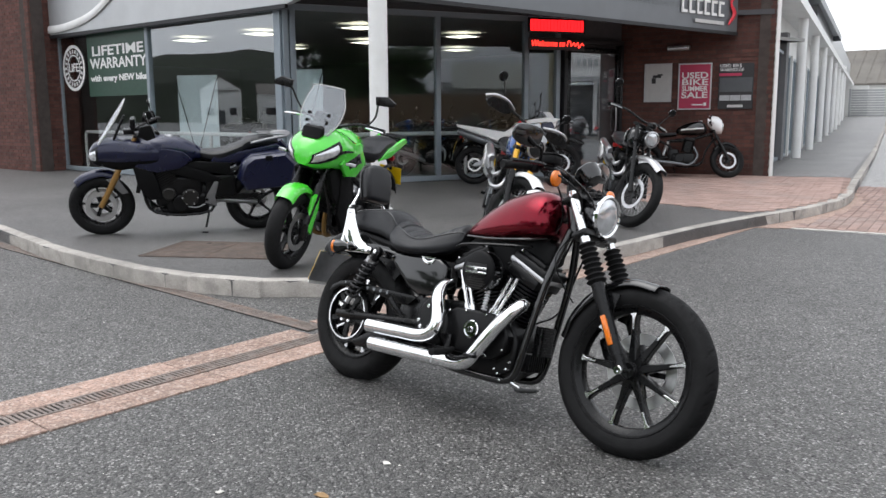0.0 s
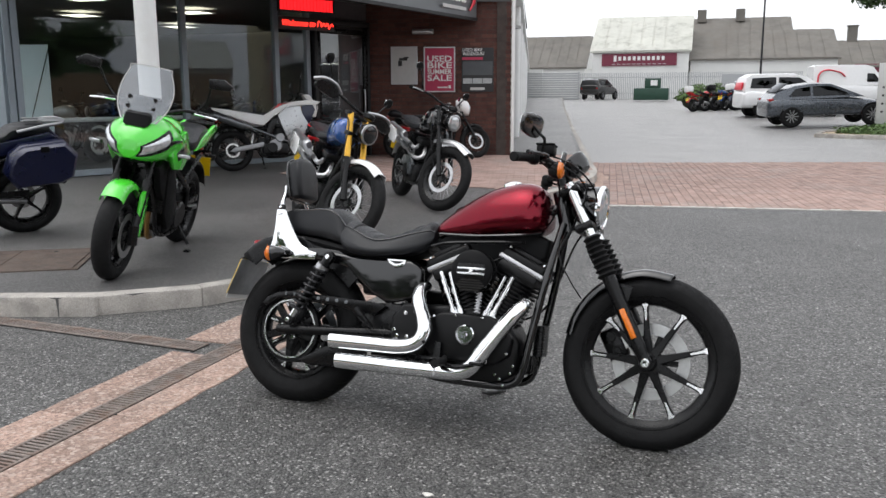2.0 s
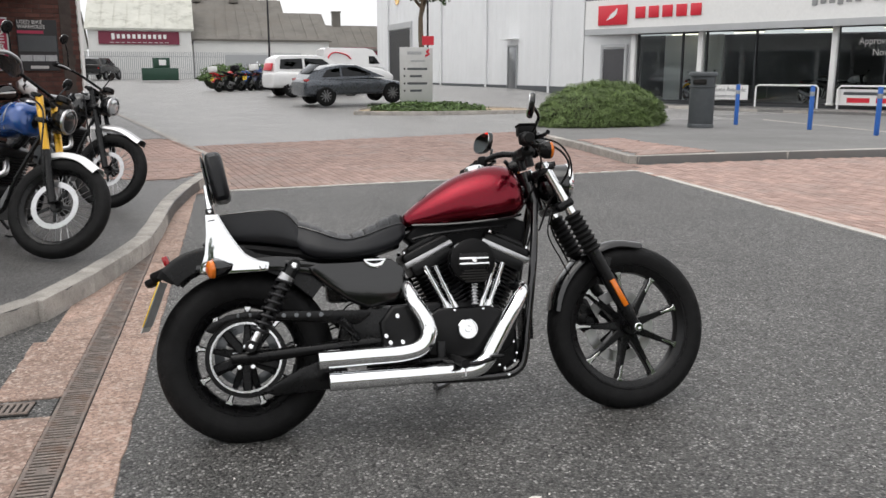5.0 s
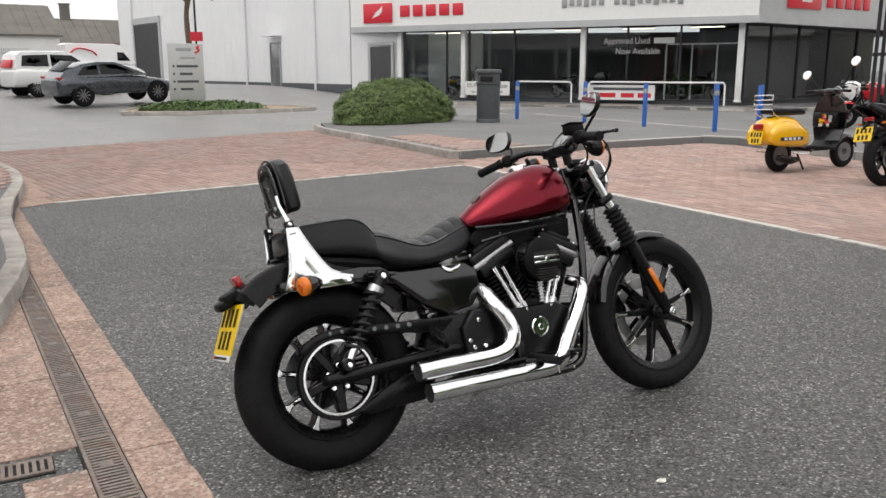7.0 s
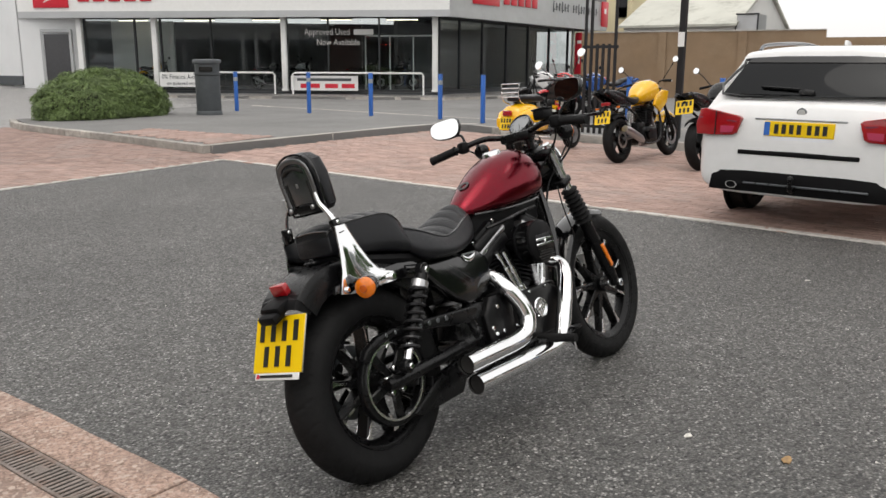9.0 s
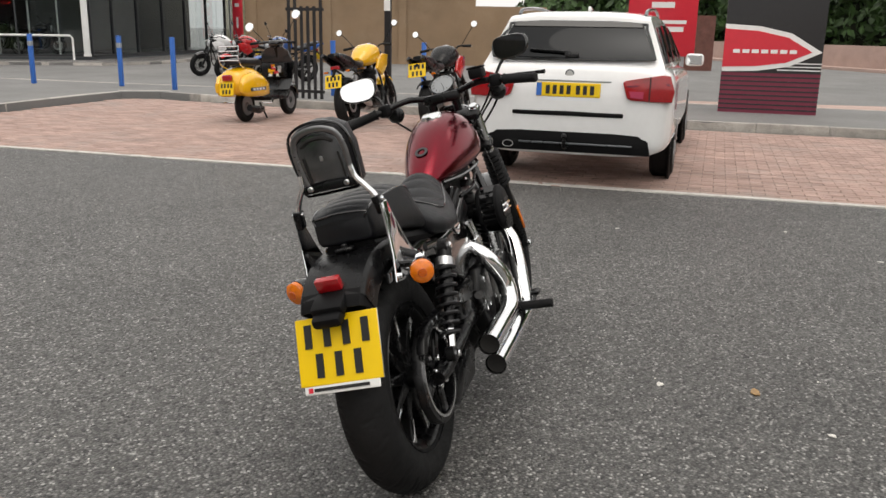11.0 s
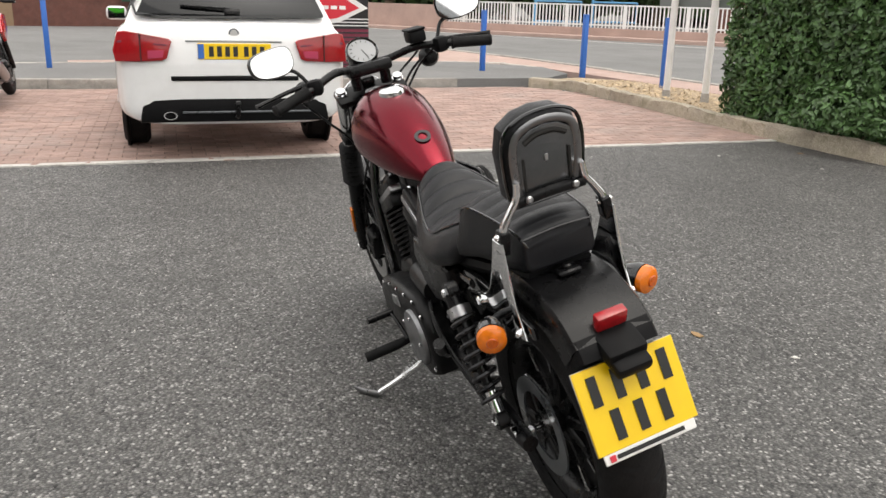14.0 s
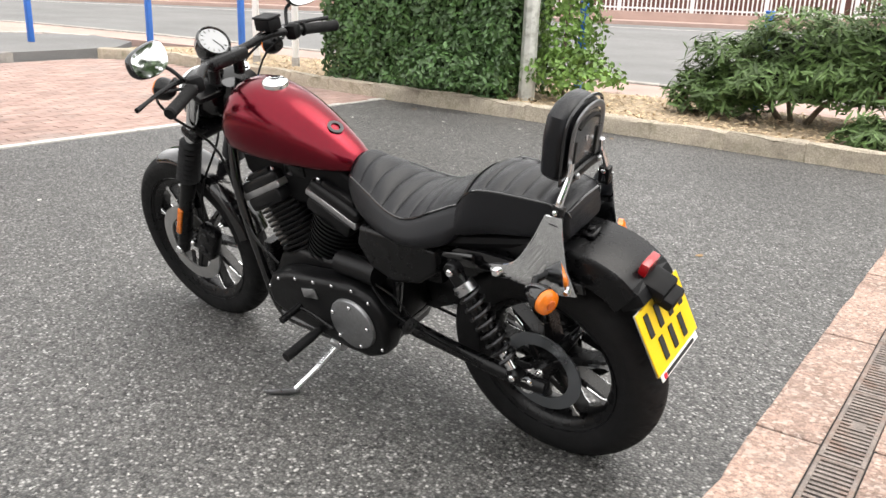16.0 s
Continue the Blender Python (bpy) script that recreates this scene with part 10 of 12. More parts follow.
# lettering on the glass
ws = thing("window_lettering", "white lettering on the showroom glass", "window sticker", hd @ pose(10.4, -0.08, 2.28))
letters(ws, "Approved Used", 0.34, -0.42, 0.12, M_SIGN_GREY, width=1.75, y=0)
bars(ws, [(0.98, 0.12, 0.75, 0.20)], M_SIGN_GREY, 0)
letters(ws, "Now Available", 0.32, 0, -0.26, M_SIGN_GREY, width=1.65, y=0)
for u, w, z, words in ((9.9, 2.6, 0.52, ""), (4.35, 2.0, 0.62, "0% Finance Available")):
    bn = thing("window_banner", "white printed banner low behind the window rail", "banner", hd @ pose(u, -0.35, z), "showroom banners")
    part("sheet", box(w, 0.01, 0.55, (0, 0, 0), 0.003, 1), M_SIGN_WHITE, bn)
    if words:
        letters(bn, words, 0.24, 0, 0.10, M_BIN, width=w * 0.9)
        letters(bn, "on selected models", 0.18, 0, -0.14, M_BIN, width=w * 0.7)
    else:
        bars(bn, [(0, 0.13, 2.1, 0.10)], M_GUN)
        bars(bn, [(-0.55, -0.10, 0.75, 0.16), (0.28, -0.10, 0.5, 0.16), (0.92, -0.10, 0.5, 0.16)], M_SIGN_RED)
for u0, u1 in ((5.7, 8.0), (8.7, 13.7)):
    rl_ = thing("window_rail", "white tubular guard rail in front of the window", "rail", hd @ pose(0, -0.45, 0.0), "showroom guard rails")
    part("top_rail", tube([(u0, 0, 0.1), (u0, 0, 0.82), (u0 + 0.08, 0, 0.90), (u1 - 0.08, 0, 0.90), (u1, 0, 0.82), (u1, 0, 0.1)], 0.035, 8, 1), M_WHITE_PAINT, rl_)
wf = thing("inner_door_frame", "white framed inner glass doors", "door frame", hd @ pose(12.7, 0.6, 0.23))
part("frame", joined(box(2.8, 0.06, 0.06, (0, 0, 2.05)), *[box(0.05, 0.06, 2.05, (x, 0, 1.02)) for x in (-1.4, -0.45, 0.45, 1.4)]), M_WHITE_PAINT, wf)
d2 = thing("door_2", "dark glazed side door beside the showroom", "door", on_line((F0[0] + 0.5, F0[1] - 0.3), HL), kind="structure")
part("door_leaf", box(1.0, 0.06, 2.1, (0.85, -0.10, 1.28), 0.01), M_SOFFIT, d2)
part("door_surround", joined(box(0.10, 0.14, 2.2, (0.29, -0.10, 1.30)), box(0.10, 0.14, 2.2, (1.41, -0.10, 1.30)), box(1.22, 0.14, 0.12, (0.85, -0.10, 2.46))), M_LIGHT_PANEL, d2)
part("red_notice", box(0.22, 0.02, 0.5, (0.06, -0.13, 1.75)), M_SIGN_RED, d2)
structure("wall_showroom_2_side", joined(wall_slab(F0, (HL[0] + 0.1, HL[1]), -0.1, 3.0, 0.15)), M_SHED, "pale clad wall beside the side door", "wall")
q0, q1 = hd @ Vector((0.3, 1.9, 0)), hd @ Vector((3.0, 1.9, 0))
structure("wall_showroom_2_partition", wall_slab((q0.x, q0.y), (q1.x, q1.y), 0.23, 2.9, 0.1), M_RENDER_W, "pale partition behind the first window bays", "wall")
# glowing strips in place of small ceiling spots, enlarged to brighten the dark interior
for u in (1.6, 4.4, 7.2, 10.0, 12.6):
    cl = thing("ceiling_light", "lit white strip in place of small ceiling spots, added to brighten the room", "ceiling light", hd @ pose(u, 1.3, 2.90), "showroom strip lights")
    part("lit_strip", box(1.2, 0.12, 0.03, (0, 0, 0), 0.006, 1), M_LIGHT, cl)
    part("lamp_body", box(1.26, 0.18, 0.04, (0, 0, 0.036), 0.008, 1), M_WHITE_PAINT, cl)
# raised walk in front of the second showroom
KN = Vector((-0.89, -0.456)) * 2.2
KW = [(HL[0] + KN.x + 0.6, HL[1] + KN.y - 1.17), (HC[0] + KN.x - 0.45, HC[1] + KN.y + 0.9), (HC[0] + KN.x + 0.3, HC[1] + KN.y - 0.5), (HC[0] + 0.4, HC[1] - 2.35), (HR[0], HR[1] - 2.2)]
structure("pavement_showroom", flat_ground(KW + [(HR[0], HR[1]), (HC[0], HC[1]), (HL[0] + 0.6, HL[1] - 1.17)], 0.105, 0.1), M_FOOTWAY, "grey asphalt walk in front of the second showroom", "pavement")
kerb_run("kerb_showroom", KW, 0.9, side=1, high=0.11)
# machines behind the glass, dark shapes with a bright one
for u, y_, mat in ((1.9, 1.2, M_YELLOW), (6.6, 1.6, M_GLOSS), (7.6, 2.0, M_SILVER), (11.6, 2.2, M_GLOSS), (10.4, 1.8, M_BLACK)):
    q = hd @ Vector((u, y_, 0))
    q2 = hd @ Vector((u + 1.25, y_ - 0.5, 0))
    machine("motorcycle on show behind the showroom glass" if mat is not M_YELLOW else "yellow motorcycle on show behind the glass", (q.x, q.y), (q2.x, q2.y), -6, lift=0.225, tank_mat=mat, head=(1.2, 0.9, 0.09), front_guard=[(1.2, 0.55), (1.45, 0.66), (1.65, 0.58)], guard_mat=mat, plate=False, group="showroom motorcycles")
for (x, y), a, mat in (((-15.6, 12.6), 20, M_BLACK), ((-14.2, 13.4), 30, M_GLOSS), ((-12.4, 12.4), 15, M_SILVER), ((-11.2, 13.6), 40, M_BLACK), ((-9.3, 13.8), 70, M_GLOSS), ((-8.9, 15.8), 80, M_REDPAINT)):
    machine("motorcycle on show behind the showroom glass", (x, y), (x + 1.4 * math.cos(radians(a)), y + 1.4 * math.sin(radians(a))), -6, lift=0.128, tank_mat=mat, head=(1.2, 0.9, 0.09), front_guard=[(1.2, 0.55), (1.45, 0.66), (1.65, 0.58)], guard_mat=mat, plate=False, group="showroom motorcycles")

# ---- white clad shed ----
S0, S1 = (14.12, 34.46), (11.6, 65.0)
SLEN = math.hypot(S1[0] - S0[0], S1[1] - S0[1])
b = bm_new()
n = int(SLEN / 0.2)
verts = []
for i in range(n + 1):
    u = SLEN * i / n
    o = (0.0, -0.028, -0.028, 0.0)[i % 4]
    verts.append([b.verts.new((u, o, z)) for z in (0.45, 11.0)])
for p_, q_ in zip(verts, verts[1:]):
    b.faces.new((p_[0], q_[0], q_[1], p_[1]))
SM = on_line(S1, S0) @ pose(0, 0, 0)
b.transform(SM)
shed = structure("wall_shed", join(b, moved(box(SLEN, 0.2, 11.0, (SLEN / 2, 0.16, 5.5)), SM)), M_SHED, "tall white ribbed metal shed wall", "wall")
part("shed_end", moved(box(0.2, 30, 11.0, (0.1, 15.2, 5.5)), SM), M_SHED, shed, smooth=False)
part("base_band", moved(box(SLEN, 0.08, 0.35, (SLEN / 2, -0.03, 0.55)), SM), M_BIN, shed, "dark base flashing", smooth=False)
for u in (3.0, SLEN - 17.0, SLEN - 10.2, SLEN - 3.0):
    part("downpipe", moved(tube([(u, -0.09, 0.4), (u, -0.09, 11)], 0.07, 10, 1), SM), M_SHED, shed, "white downpipe")
dS = thing("door_3", "grey steel door in the shed wall", "door", SM @ pose(SLEN - 6.95, 0, ground_z(13, 41)), kind="structure")
part("door_leaf", box(0.95, 0.06, 2.08, (0, -0.05, 1.04), 0.006), M_GUN, dS)
part("door_frame", joined(box(0.07, 0.10, 2.15, (-0.51, -0.05, 1.08)), box(0.07, 0.10, 2.15, (0.51, -0.05, 1.08)), box(1.09, 0.10, 0.07, (0, -0.05, 2.13))), M_GALV, dS)
part("canopy", box(1.3, 0.5, 0.06, (0, -0.28, 2.45), 0.02), M_SHED, dS)
rd = thing("door_4", "open dark roller door in the shed", "door", SM @ pose(SLEN - 25.0, 0, ground_z(13, 60)), kind="structure")
part("opening", box(4.6, 0.06, 3.6, (0, -0.05, 1.8)), M_SIGN_BLACK, rd)
part("door_frame", joined(box(0.25, 0.14, 3.7, (-2.4, -0.06, 1.85)), box(0.25, 0.14, 3.7, (2.4, -0.06, 1.85)), box(5.1, 0.16, 0.4, (0, -0.07, 3.85))), M_LIGHT_PANEL, rd)
part("round_mark", puck(0.5, 0.03, "y", (-0.6, -0.06, 5.8), 24), M_YELLOW, rd)

# ---- far end of the car park ----
GZ = 0.78
def far(px, pz, y):
    """A place at depth y seen from the lane, from its offset at ninety-five metres."""
    k = y / 95.0
    px += 0.55
    return (-1.574 + (px + 1.574) * k, y, 1.31 + (pz - 1.31) * k)


def gable_house(name, label, x0, x1, y0, y1, z_eave, z_ridge, wall_mat, roof_mat):
    r = thing(name, label, "building")
    part("wall", moved(box(x1 - x0, y1 - y0, z_eave + 0.5, ((x0 + x1) / 2, (y0 + y1) / 2, (z_eave - 0.5) / 2)), pose(0, 0, 0)), wall_mat, r, smooth=False)
    ym = (y0 + y1) / 2
    part("roof", loft([[(x, y0 - 0.3, z_eave - 0.1), (x, ym, z_ridge), (x, y1 + 0.3, z_eave - 0.1), (x, y1 + 0.3, z_eave - 0.25), (x, ym, z_ridge - 0.15), (x, y0 - 0.3, z_eave - 0.25)] for x in (x0 - 0.25, x1 + 0.25)]), roof_mat, r, smooth=False)
    for x in (x0, x1):
        part("gable", loft([[(xx, y0, z_eave - 0.2), (xx, ym, z_ridge - 0.15), (xx, y1, z_eave - 0.2)] for xx in (x - 0.08, x + 0.08)]), wall_mat, r, smooth=False)
    n = int((x1 - x0) / 1.0)
    for i in range(n):
        x = x0 + (x1 - x0) * (i + 0.5) / n
        part("roof_sheet", loft([[(xx, y0 - 0.32, z_eave - 0.06), (xx, ym, z_ridge + 0.04), (xx, ym, z_ridge + 0.01), (xx, y0 - 0.32, z_eave - 0.09)] for xx in (x - 0.46, x + 0.46)]), roof_mat, r, smooth=False)
    return r


M_ROOF_PALE = material("pale_streaked_roof", (0.50, 0.50, 0.45), 0.85, vary=0.1, scale=0.5, stain=(0.22, 0.21, 0.18), stain_scale=0.9, stain_amount=0.6, coords="World")
qa, qb = far(-12.6, 5.9, 82), far(-2.5, 5.9, 82)
q = gable_house("warehouse", "white warehouse with a pale streaked roof and maroon sign", qa[0], qb[0], 82, 94, qa[2], far(0, 9.1, 88)[2] + 0.15, M_RENDER_W, M_ROOF_PALE)
s0, s1 = far(-11.6, 4.2, 81.9), far(-3.71, 5.5, 81.9)
part("sign_board", box(s1[0] - s0[0], 0.08, s1[2] - s0[2], ((s0[0] + s1[0]) / 2, 81.92, (s0[2] + s1[2]) / 2)), M_MAROON, q, "maroon sign board")
for i in range(11):
    w = (s1[0] - s0[0]) * 0.05
    part("letter_block", box(w * 0.75, 0.04, 0.55 if i == 0 else 0.36, (s0[0] + (s1[0] - s0[0]) * (0.18 + 0.064 * i), 81.86, (s0[2] + s1[2]) / 2 + 0.12)), M_SIGN_WHITE, q, smooth=False)
    part("small_bar", box(w * 0.9, 0.04, 0.06, (s0[0] + (s1[0] - s0[0]) * (0.16 + 0.068 * i), 81.86, s0[2] + 0.16)), M_SIGN_GREY, q, smooth=False)
l0, l1 = far(-2.3, 4.4, 84), far(12.0, 4.4, 84)
lh = gable_house("long_warehouse", "long low white building with a dark slate roof", l0[0], l1[0], 84, 96, far(0, 4.9, 84)[2], far(0, 7.6, 90)[2], M_RENDER_W, M_ROOF)
part("roller_door", box(4.0, 0.1, 2.2, (far(3.2, 0, 84)[0], 83.95, 1.9)), M_GALV, lh, "grey roller door")
l2, l3 = far(12.2, 4, 92), far(26, 4, 92)
lw = gable_house("low_house", "low building with a grey slate roof and brick chimneys", l2[0], l3[0], 92, 102, far(0, 4.0, 92)[2], far(0, 6.4, 97)[2], M_RENDER_W, M_ROOF)
part("sign_board", box(6.5, 0.08, 0.8, (l2[0] + 4.5, 91.9, far(0, 3.7, 92)[2])), M_MAROON, lw)
for x in (13.0, 20, 25):
    c0 = far(x, 7.4, 97)
    part("chimney", box(0.9, 0.7, 1.6, (c0[0], 97, c0[2] - 0.4)), M_ROOF, lw, "brick chimney", smooth=False)
    part("chimney_cap", box(1.05, 0.85, 0.15, (c0[0], 97, c0[2] + 0.45)), M_ROOF, lw, smooth=False)
u0, u1 = far(-4.5, 8, 104), far(7.2, 8, 104)
uh = gable_house("rear_house", "dark roofed house behind the warehouse", u0[0], u1[0], 104, 112, far(0, 7.4, 104)[2], far(0, 8.9, 108)[2], M_ROOF_PALE, M_ROOF)
for x in (-1.6, 2.2):
    c0 = far(x, 9.4, 107)
    part("chimney", box(1.0, 0.9, 1.4, (c0[0], 107, c0[2] - 0.25)), M_ROOF, uh, smooth=False)
v0, v1 = far(-20, 4, 96), far(-13.6, 4, 96)
vh = gable_house("side_house", "pale building with a grey roof behind the gate", v0[0] - 6, v1[0], 96, 106, far(0, 4.2, 96)[2], far(0, 7.4, 101)[2], M_RENDER_W, M_ROOF)
# palisade fence, gate, skip and hedge in front
fen = thing("palisade_fence", "grey steel palisade fence in front of the warehouse", "fence")
fx0, fx1 = far(-14, 0, 78)[0], far(9, 0, 78)[0]
k = int((fx1 - fx0) / 0.16)
for i in range(k):
    part("pale", box(0.07, 0.02, 2.3, (fx0 + (fx1 - fx0) * i / k, 78, GZ + 1.15)), M_GALV, fen, smooth=False)
part("fence_rail", joined(box(fx1 - fx0, 0.05, 0.06, ((fx0 + fx1) / 2, 78.05, GZ + 0.5)), box(fx1 - fx0, 0.05, 0.06, ((fx0 + fx1) / 2, 78.05, GZ + 1.9))), M_GALV, fen, smooth=False)
gt = thing("slatted_gate", "white and grey slatted metal gate", "gate")
g0, g1 = far(-19.5, 0, 76)[0], far(-14.1, 0, 76)[0]
for i in range(14):
    part("slat", box(g1 - g0, 0.05, 0.15, ((g0 + g1) / 2, 76, 0.42 + 0.20 * i), 0.01, 1), M_GALV, gt)
part("gate_post", box(0.15, 0.15, 3.1, (g1 + 0.1, 76, 1.6)), M_GALV, gt)
part("gate_post", box(0.15, 0.15, 3.1, (g0 - 0.1, 76, 1.6)), M_GALV, gt)
sk = thing("storage_box", "dark green steel storage box", "container", pose(far(-6.0, 0, 68)[0], 68, ground_z(-5, 68)))
part("box_body", box(2.6, 1.4, 0.9, (0, 0, 0.45), 0.03), M_SIGN_GREEN, sk)
part("box_lid", box(1.2, 1.0, 0.75, (0.1, 0, 1.27), 0.03), M_SIGN_GREEN, sk)
part("notice", box(0.5, 0.03, 0.4, (0.2, -0.52, 1.3)), M_SIGN_WHITE, sk)
structure("wall_wing_end", moved(box(9, 0.4, 3.2, (-19.5, 80, 1.9)), pose(0, 0, 0)), M_RENDER_W, "white wall closing the lane", "wall")
# row of machines at the far end
for i in range(8):
    x, y = -0.95 + 0.47 * i + random.uniform(-0.08, 0.08), 43.6 - 0.30 * i + random.uniform(-0.3, 0.3)
    mat = (M_REDPAINT, M_BLACK, M_GLOSS, M_BLUE, M_NAVY, M_BLACK, M_SILVER, M_REDPAINT)[i]
    a = radians(random.uniform(18, 62))
    mr = machine("motorcycle in the row at the far end of the lane", (x, y), (x + 1.4 * math.cos(a), y + 1.4 * math.sin(a)), -8, lift=ground_z(x, y) + 0.005, tank_mat=mat, head=(1.2, 0.9, 0.1), bar=(0.95, 1.02 + 0.06 * (i % 3), 0.36),
                 front_guard=[(1.2, 0.55), (1.45, 0.66), (1.65, 0.58)], guard_mat=mat, plate=i % 3 == 0, group="far row of motorcycles")
    side_panel(mr, "tail_fairing", [(-0.36, 0.94), (-0.08, 0.78), (0.26, 0.72), (0.34, 0.80), (0.0, 0.88), (-0.30, 0.98)], 0.09, 0.04, mat, 0.012)
    if i % 2:
        side_panel(mr, "side_fairing", [(0.66, 0.42), (0.98, 0.30), (1.14, 0.52), (1.26, 0.86), (1.10, 1.02), (0.84, 0.90)], 0.19, 0.04, mat, 0.014)
        part("nose_fairing", loft([oval(xx, 0, z, w, h, 16, 2.4) for xx, z, w, h in ((1.04, 0.94, 0.34, 0.26), (1.20, 0.96, 0.32, 0.28), (1.34, 0.92, 0.18, 0.18))]), mat, mr)
        part("windscreen", screen_bm([(1.24, 1.04, 0.12), (1.16, 1.16, 0.13), (1.08, 1.24, 0.09)]), M_SCREEN, mr)
    else:
        part("luggage_box", box(0.34, 0.36, 0.28, (-0.22, 0, 1.10), 0.05, 2), (M_BLACK, M_SIGN_WHITE)[i % 4 == 0], mr)

# ---- posts, bins, signs on the island ----
def bollard(x, y, z=0.118, h=0.90, kind="blue"):
    r = thing("bollard", "blue painted square steel bollard", "bollard", pose(x, y, z), "blue bollards")
    part("post", box(0.075, 0.075, h, (0, 0, h / 2), 0.01, 2), M_BLUE_POST, r)
    if kind == "banded":
        part("band", box(0.079, 0.079, 0.10, (0, 0, h - 0.16), 0.006, 1), M_GALV, r, "silver reflective band")
    part("cap", box(0.083, 0.083, 0.02, (0, 0, h + 0.008), 0.008, 1), M_BLUE_POST, r)


for x, y in ((10.05, 17.7), (10.5, 15.7), (10.55, 13.85), (10.55, 11.95), (10.1, 10.6), (10.0, 7.5), (10.0, 5.87), (9.87, 4.28), (8.57, -2.1), (7.4, -3.25), (5.76, -3.5), (4.0, -3.62), (2.3, -3.62), (0.66, -3.6), (-1.28, -3.55), (-3.2, -3.5), (-5.1, -3.45)):
    bollard(x, y, 0.118 if y > -2.5 else 0.10, 0.93, "banded" if y > 11 else "blue")
lb = thing("litter_bin", "dark grey round plastic litter bin with a flat lid", "litter bin", pose(8.65, 17.05, 0.118))
part("bin_body", lathe([(0, 0), (0.26, 0), (0.275, 0.03), (0.275, 0.88), (0.30, 0.90), (0.30, 0.94), (0, 0.94)], 28), M_BIN, lb)
part("bin_hood", lathe([(0.27, 0.94), (0.27, 1.14), (0.31, 1.15), (0.315, 1.20), (0.30, 1.225), (0.27, 1.235), (0, 1.24)], 28), M_BIN, lb)
part("bin_foot", lathe([(0.26, 0.0), (0.29, 0.0), (0.29, 0.07), (0.277, 0.09), (0.26, 0.09), (0.26, 0.0)], 28), M_BIN, lb)
part("bin_slot", moved(box(0.30, 0.06, 0.11, (0, 0, 0), 0.02), pose(-0.20, -0.19, 1.02, 0, 0, -45)), M_DARK_HOLE, lb)
# entrance sign board and tree on its planted island
isl = [(2.6, 27.3), (3.6, 26.6), (5.4, 26.4), (8.0, 26.7), (9.0, 27.6), (8.2, 29.2), (5.0, 29.6), (3.2, 29.0)]
structure("planter_island", flat_ground(isl, 0.10, 0.2), M_CHIPS, "planted traffic island with low green cover", "island")
kerb_run("kerb_planter", fine(isl + isl[:1], 3), 0.7, side=1)
sb = thing("direction_board", "grey free-standing direction board with dark writing", "sign board", pose(4.95, 28.3, 0.10, 0, 0, 3))
part("panel", box(1.15, 0.10, 1.78, (0, 0, 1.18), 0.02), M_SIGN_GREY, sb)
part("leg", box(1.0, 0.08, 0.35, (0, 0, 0.17)), M_GALV, sb)
part("red_mark", joined(tube([(0.30, -0.06, 1.78), (0.44, -0.06, 1.86), (0.36, -0.06, 1.93), (0.44, -0.06, 2.0)], 0.035, 6, 3, flat=0.4)), M_SIGN_RED, sb)
bars(sb, [(-0.08, 1.88, 0.50, 0.10), (0.05, 1.62, 0.50, 0.05)], M_GALV, -0.055)
bars(sb, [(-0.43, 1.36 - 0.24 * i, 0.06, 0.06) for i in range(4)], M_INK, -0.055)
bars(sb, [(0.02 - 0.05 * (i % 2), 1.36 - 0.24 * i, 0.70 - 0.28 * (i % 2), 0.075) for i in range(4)], M_BIN, -0.055)
rpole = thing("sign_post", "thin dark post with a small red sign", "sign post", pose(5.55, 29.0, 0.10))
part("shaft", lathe([(0, 0), (0.035, 0), (0.035, 4.6), (0, 4.6)], 10), M_BLACK_STEEL, rpole)
part("red_plate", box(0.42, 0.02, 0.30, (0, -0.04, 2.32), 0.004, 1), M_SIGN_RED, rpole)
lp = thing("street_lamp", "tall dark car park lamp post", "street lamp", pose(3.0, 60, ground_z(3, 60)))
part("post", lathe([(0, 0), (0.08, 0), (0.05, 8.2), (0, 8.2)], 12), M_BLACK_STEEL, lp)
part("lamp_head", box(1.3, 0.35, 0.14, (-0.3, 0, 8.2), 0.04), M_GUN, lp)

# tall dark posts and slatted gate on the bay kerb
for x, y, h in ((9.02, 6.25, 5.5),):
    r = thing("steel_post", "tall dark steel post at the bay kerb", "post", pose(x, y, 0.118))
    part("shaft", box(0.10, 0.10, h, (0, 0, h / 2), 0.01), M_BLACK_STEEL, r)
    part("notice", box(0.012, 0.10, 0.22, (-0.058, 0, 1.55)), M_SIGN_WHITE, r)
sg = thing("slatted_screen", "dark steel slatted screen at the bay kerb", "screen", pose(9.2, 7.72, 0.118, 0, 0, 80))
for i in range(6):
    part("slat", box(0.045, 0.03, 1.5 if i in (1, 2, 3) else 5.2, (-0.30 + 0.12 * i, 0, 0.75 if i in (1, 2, 3) else 2.6)), M_BLACK_STEEL, sg, smooth=False)
part("rail", joined(box(0.7, 0.04, 0.05, (0, 0, 1.45)), box(0.7, 0.04, 0.05, (0, 0, 0.12))), M_BLACK_STEEL, sg, smooth=False)
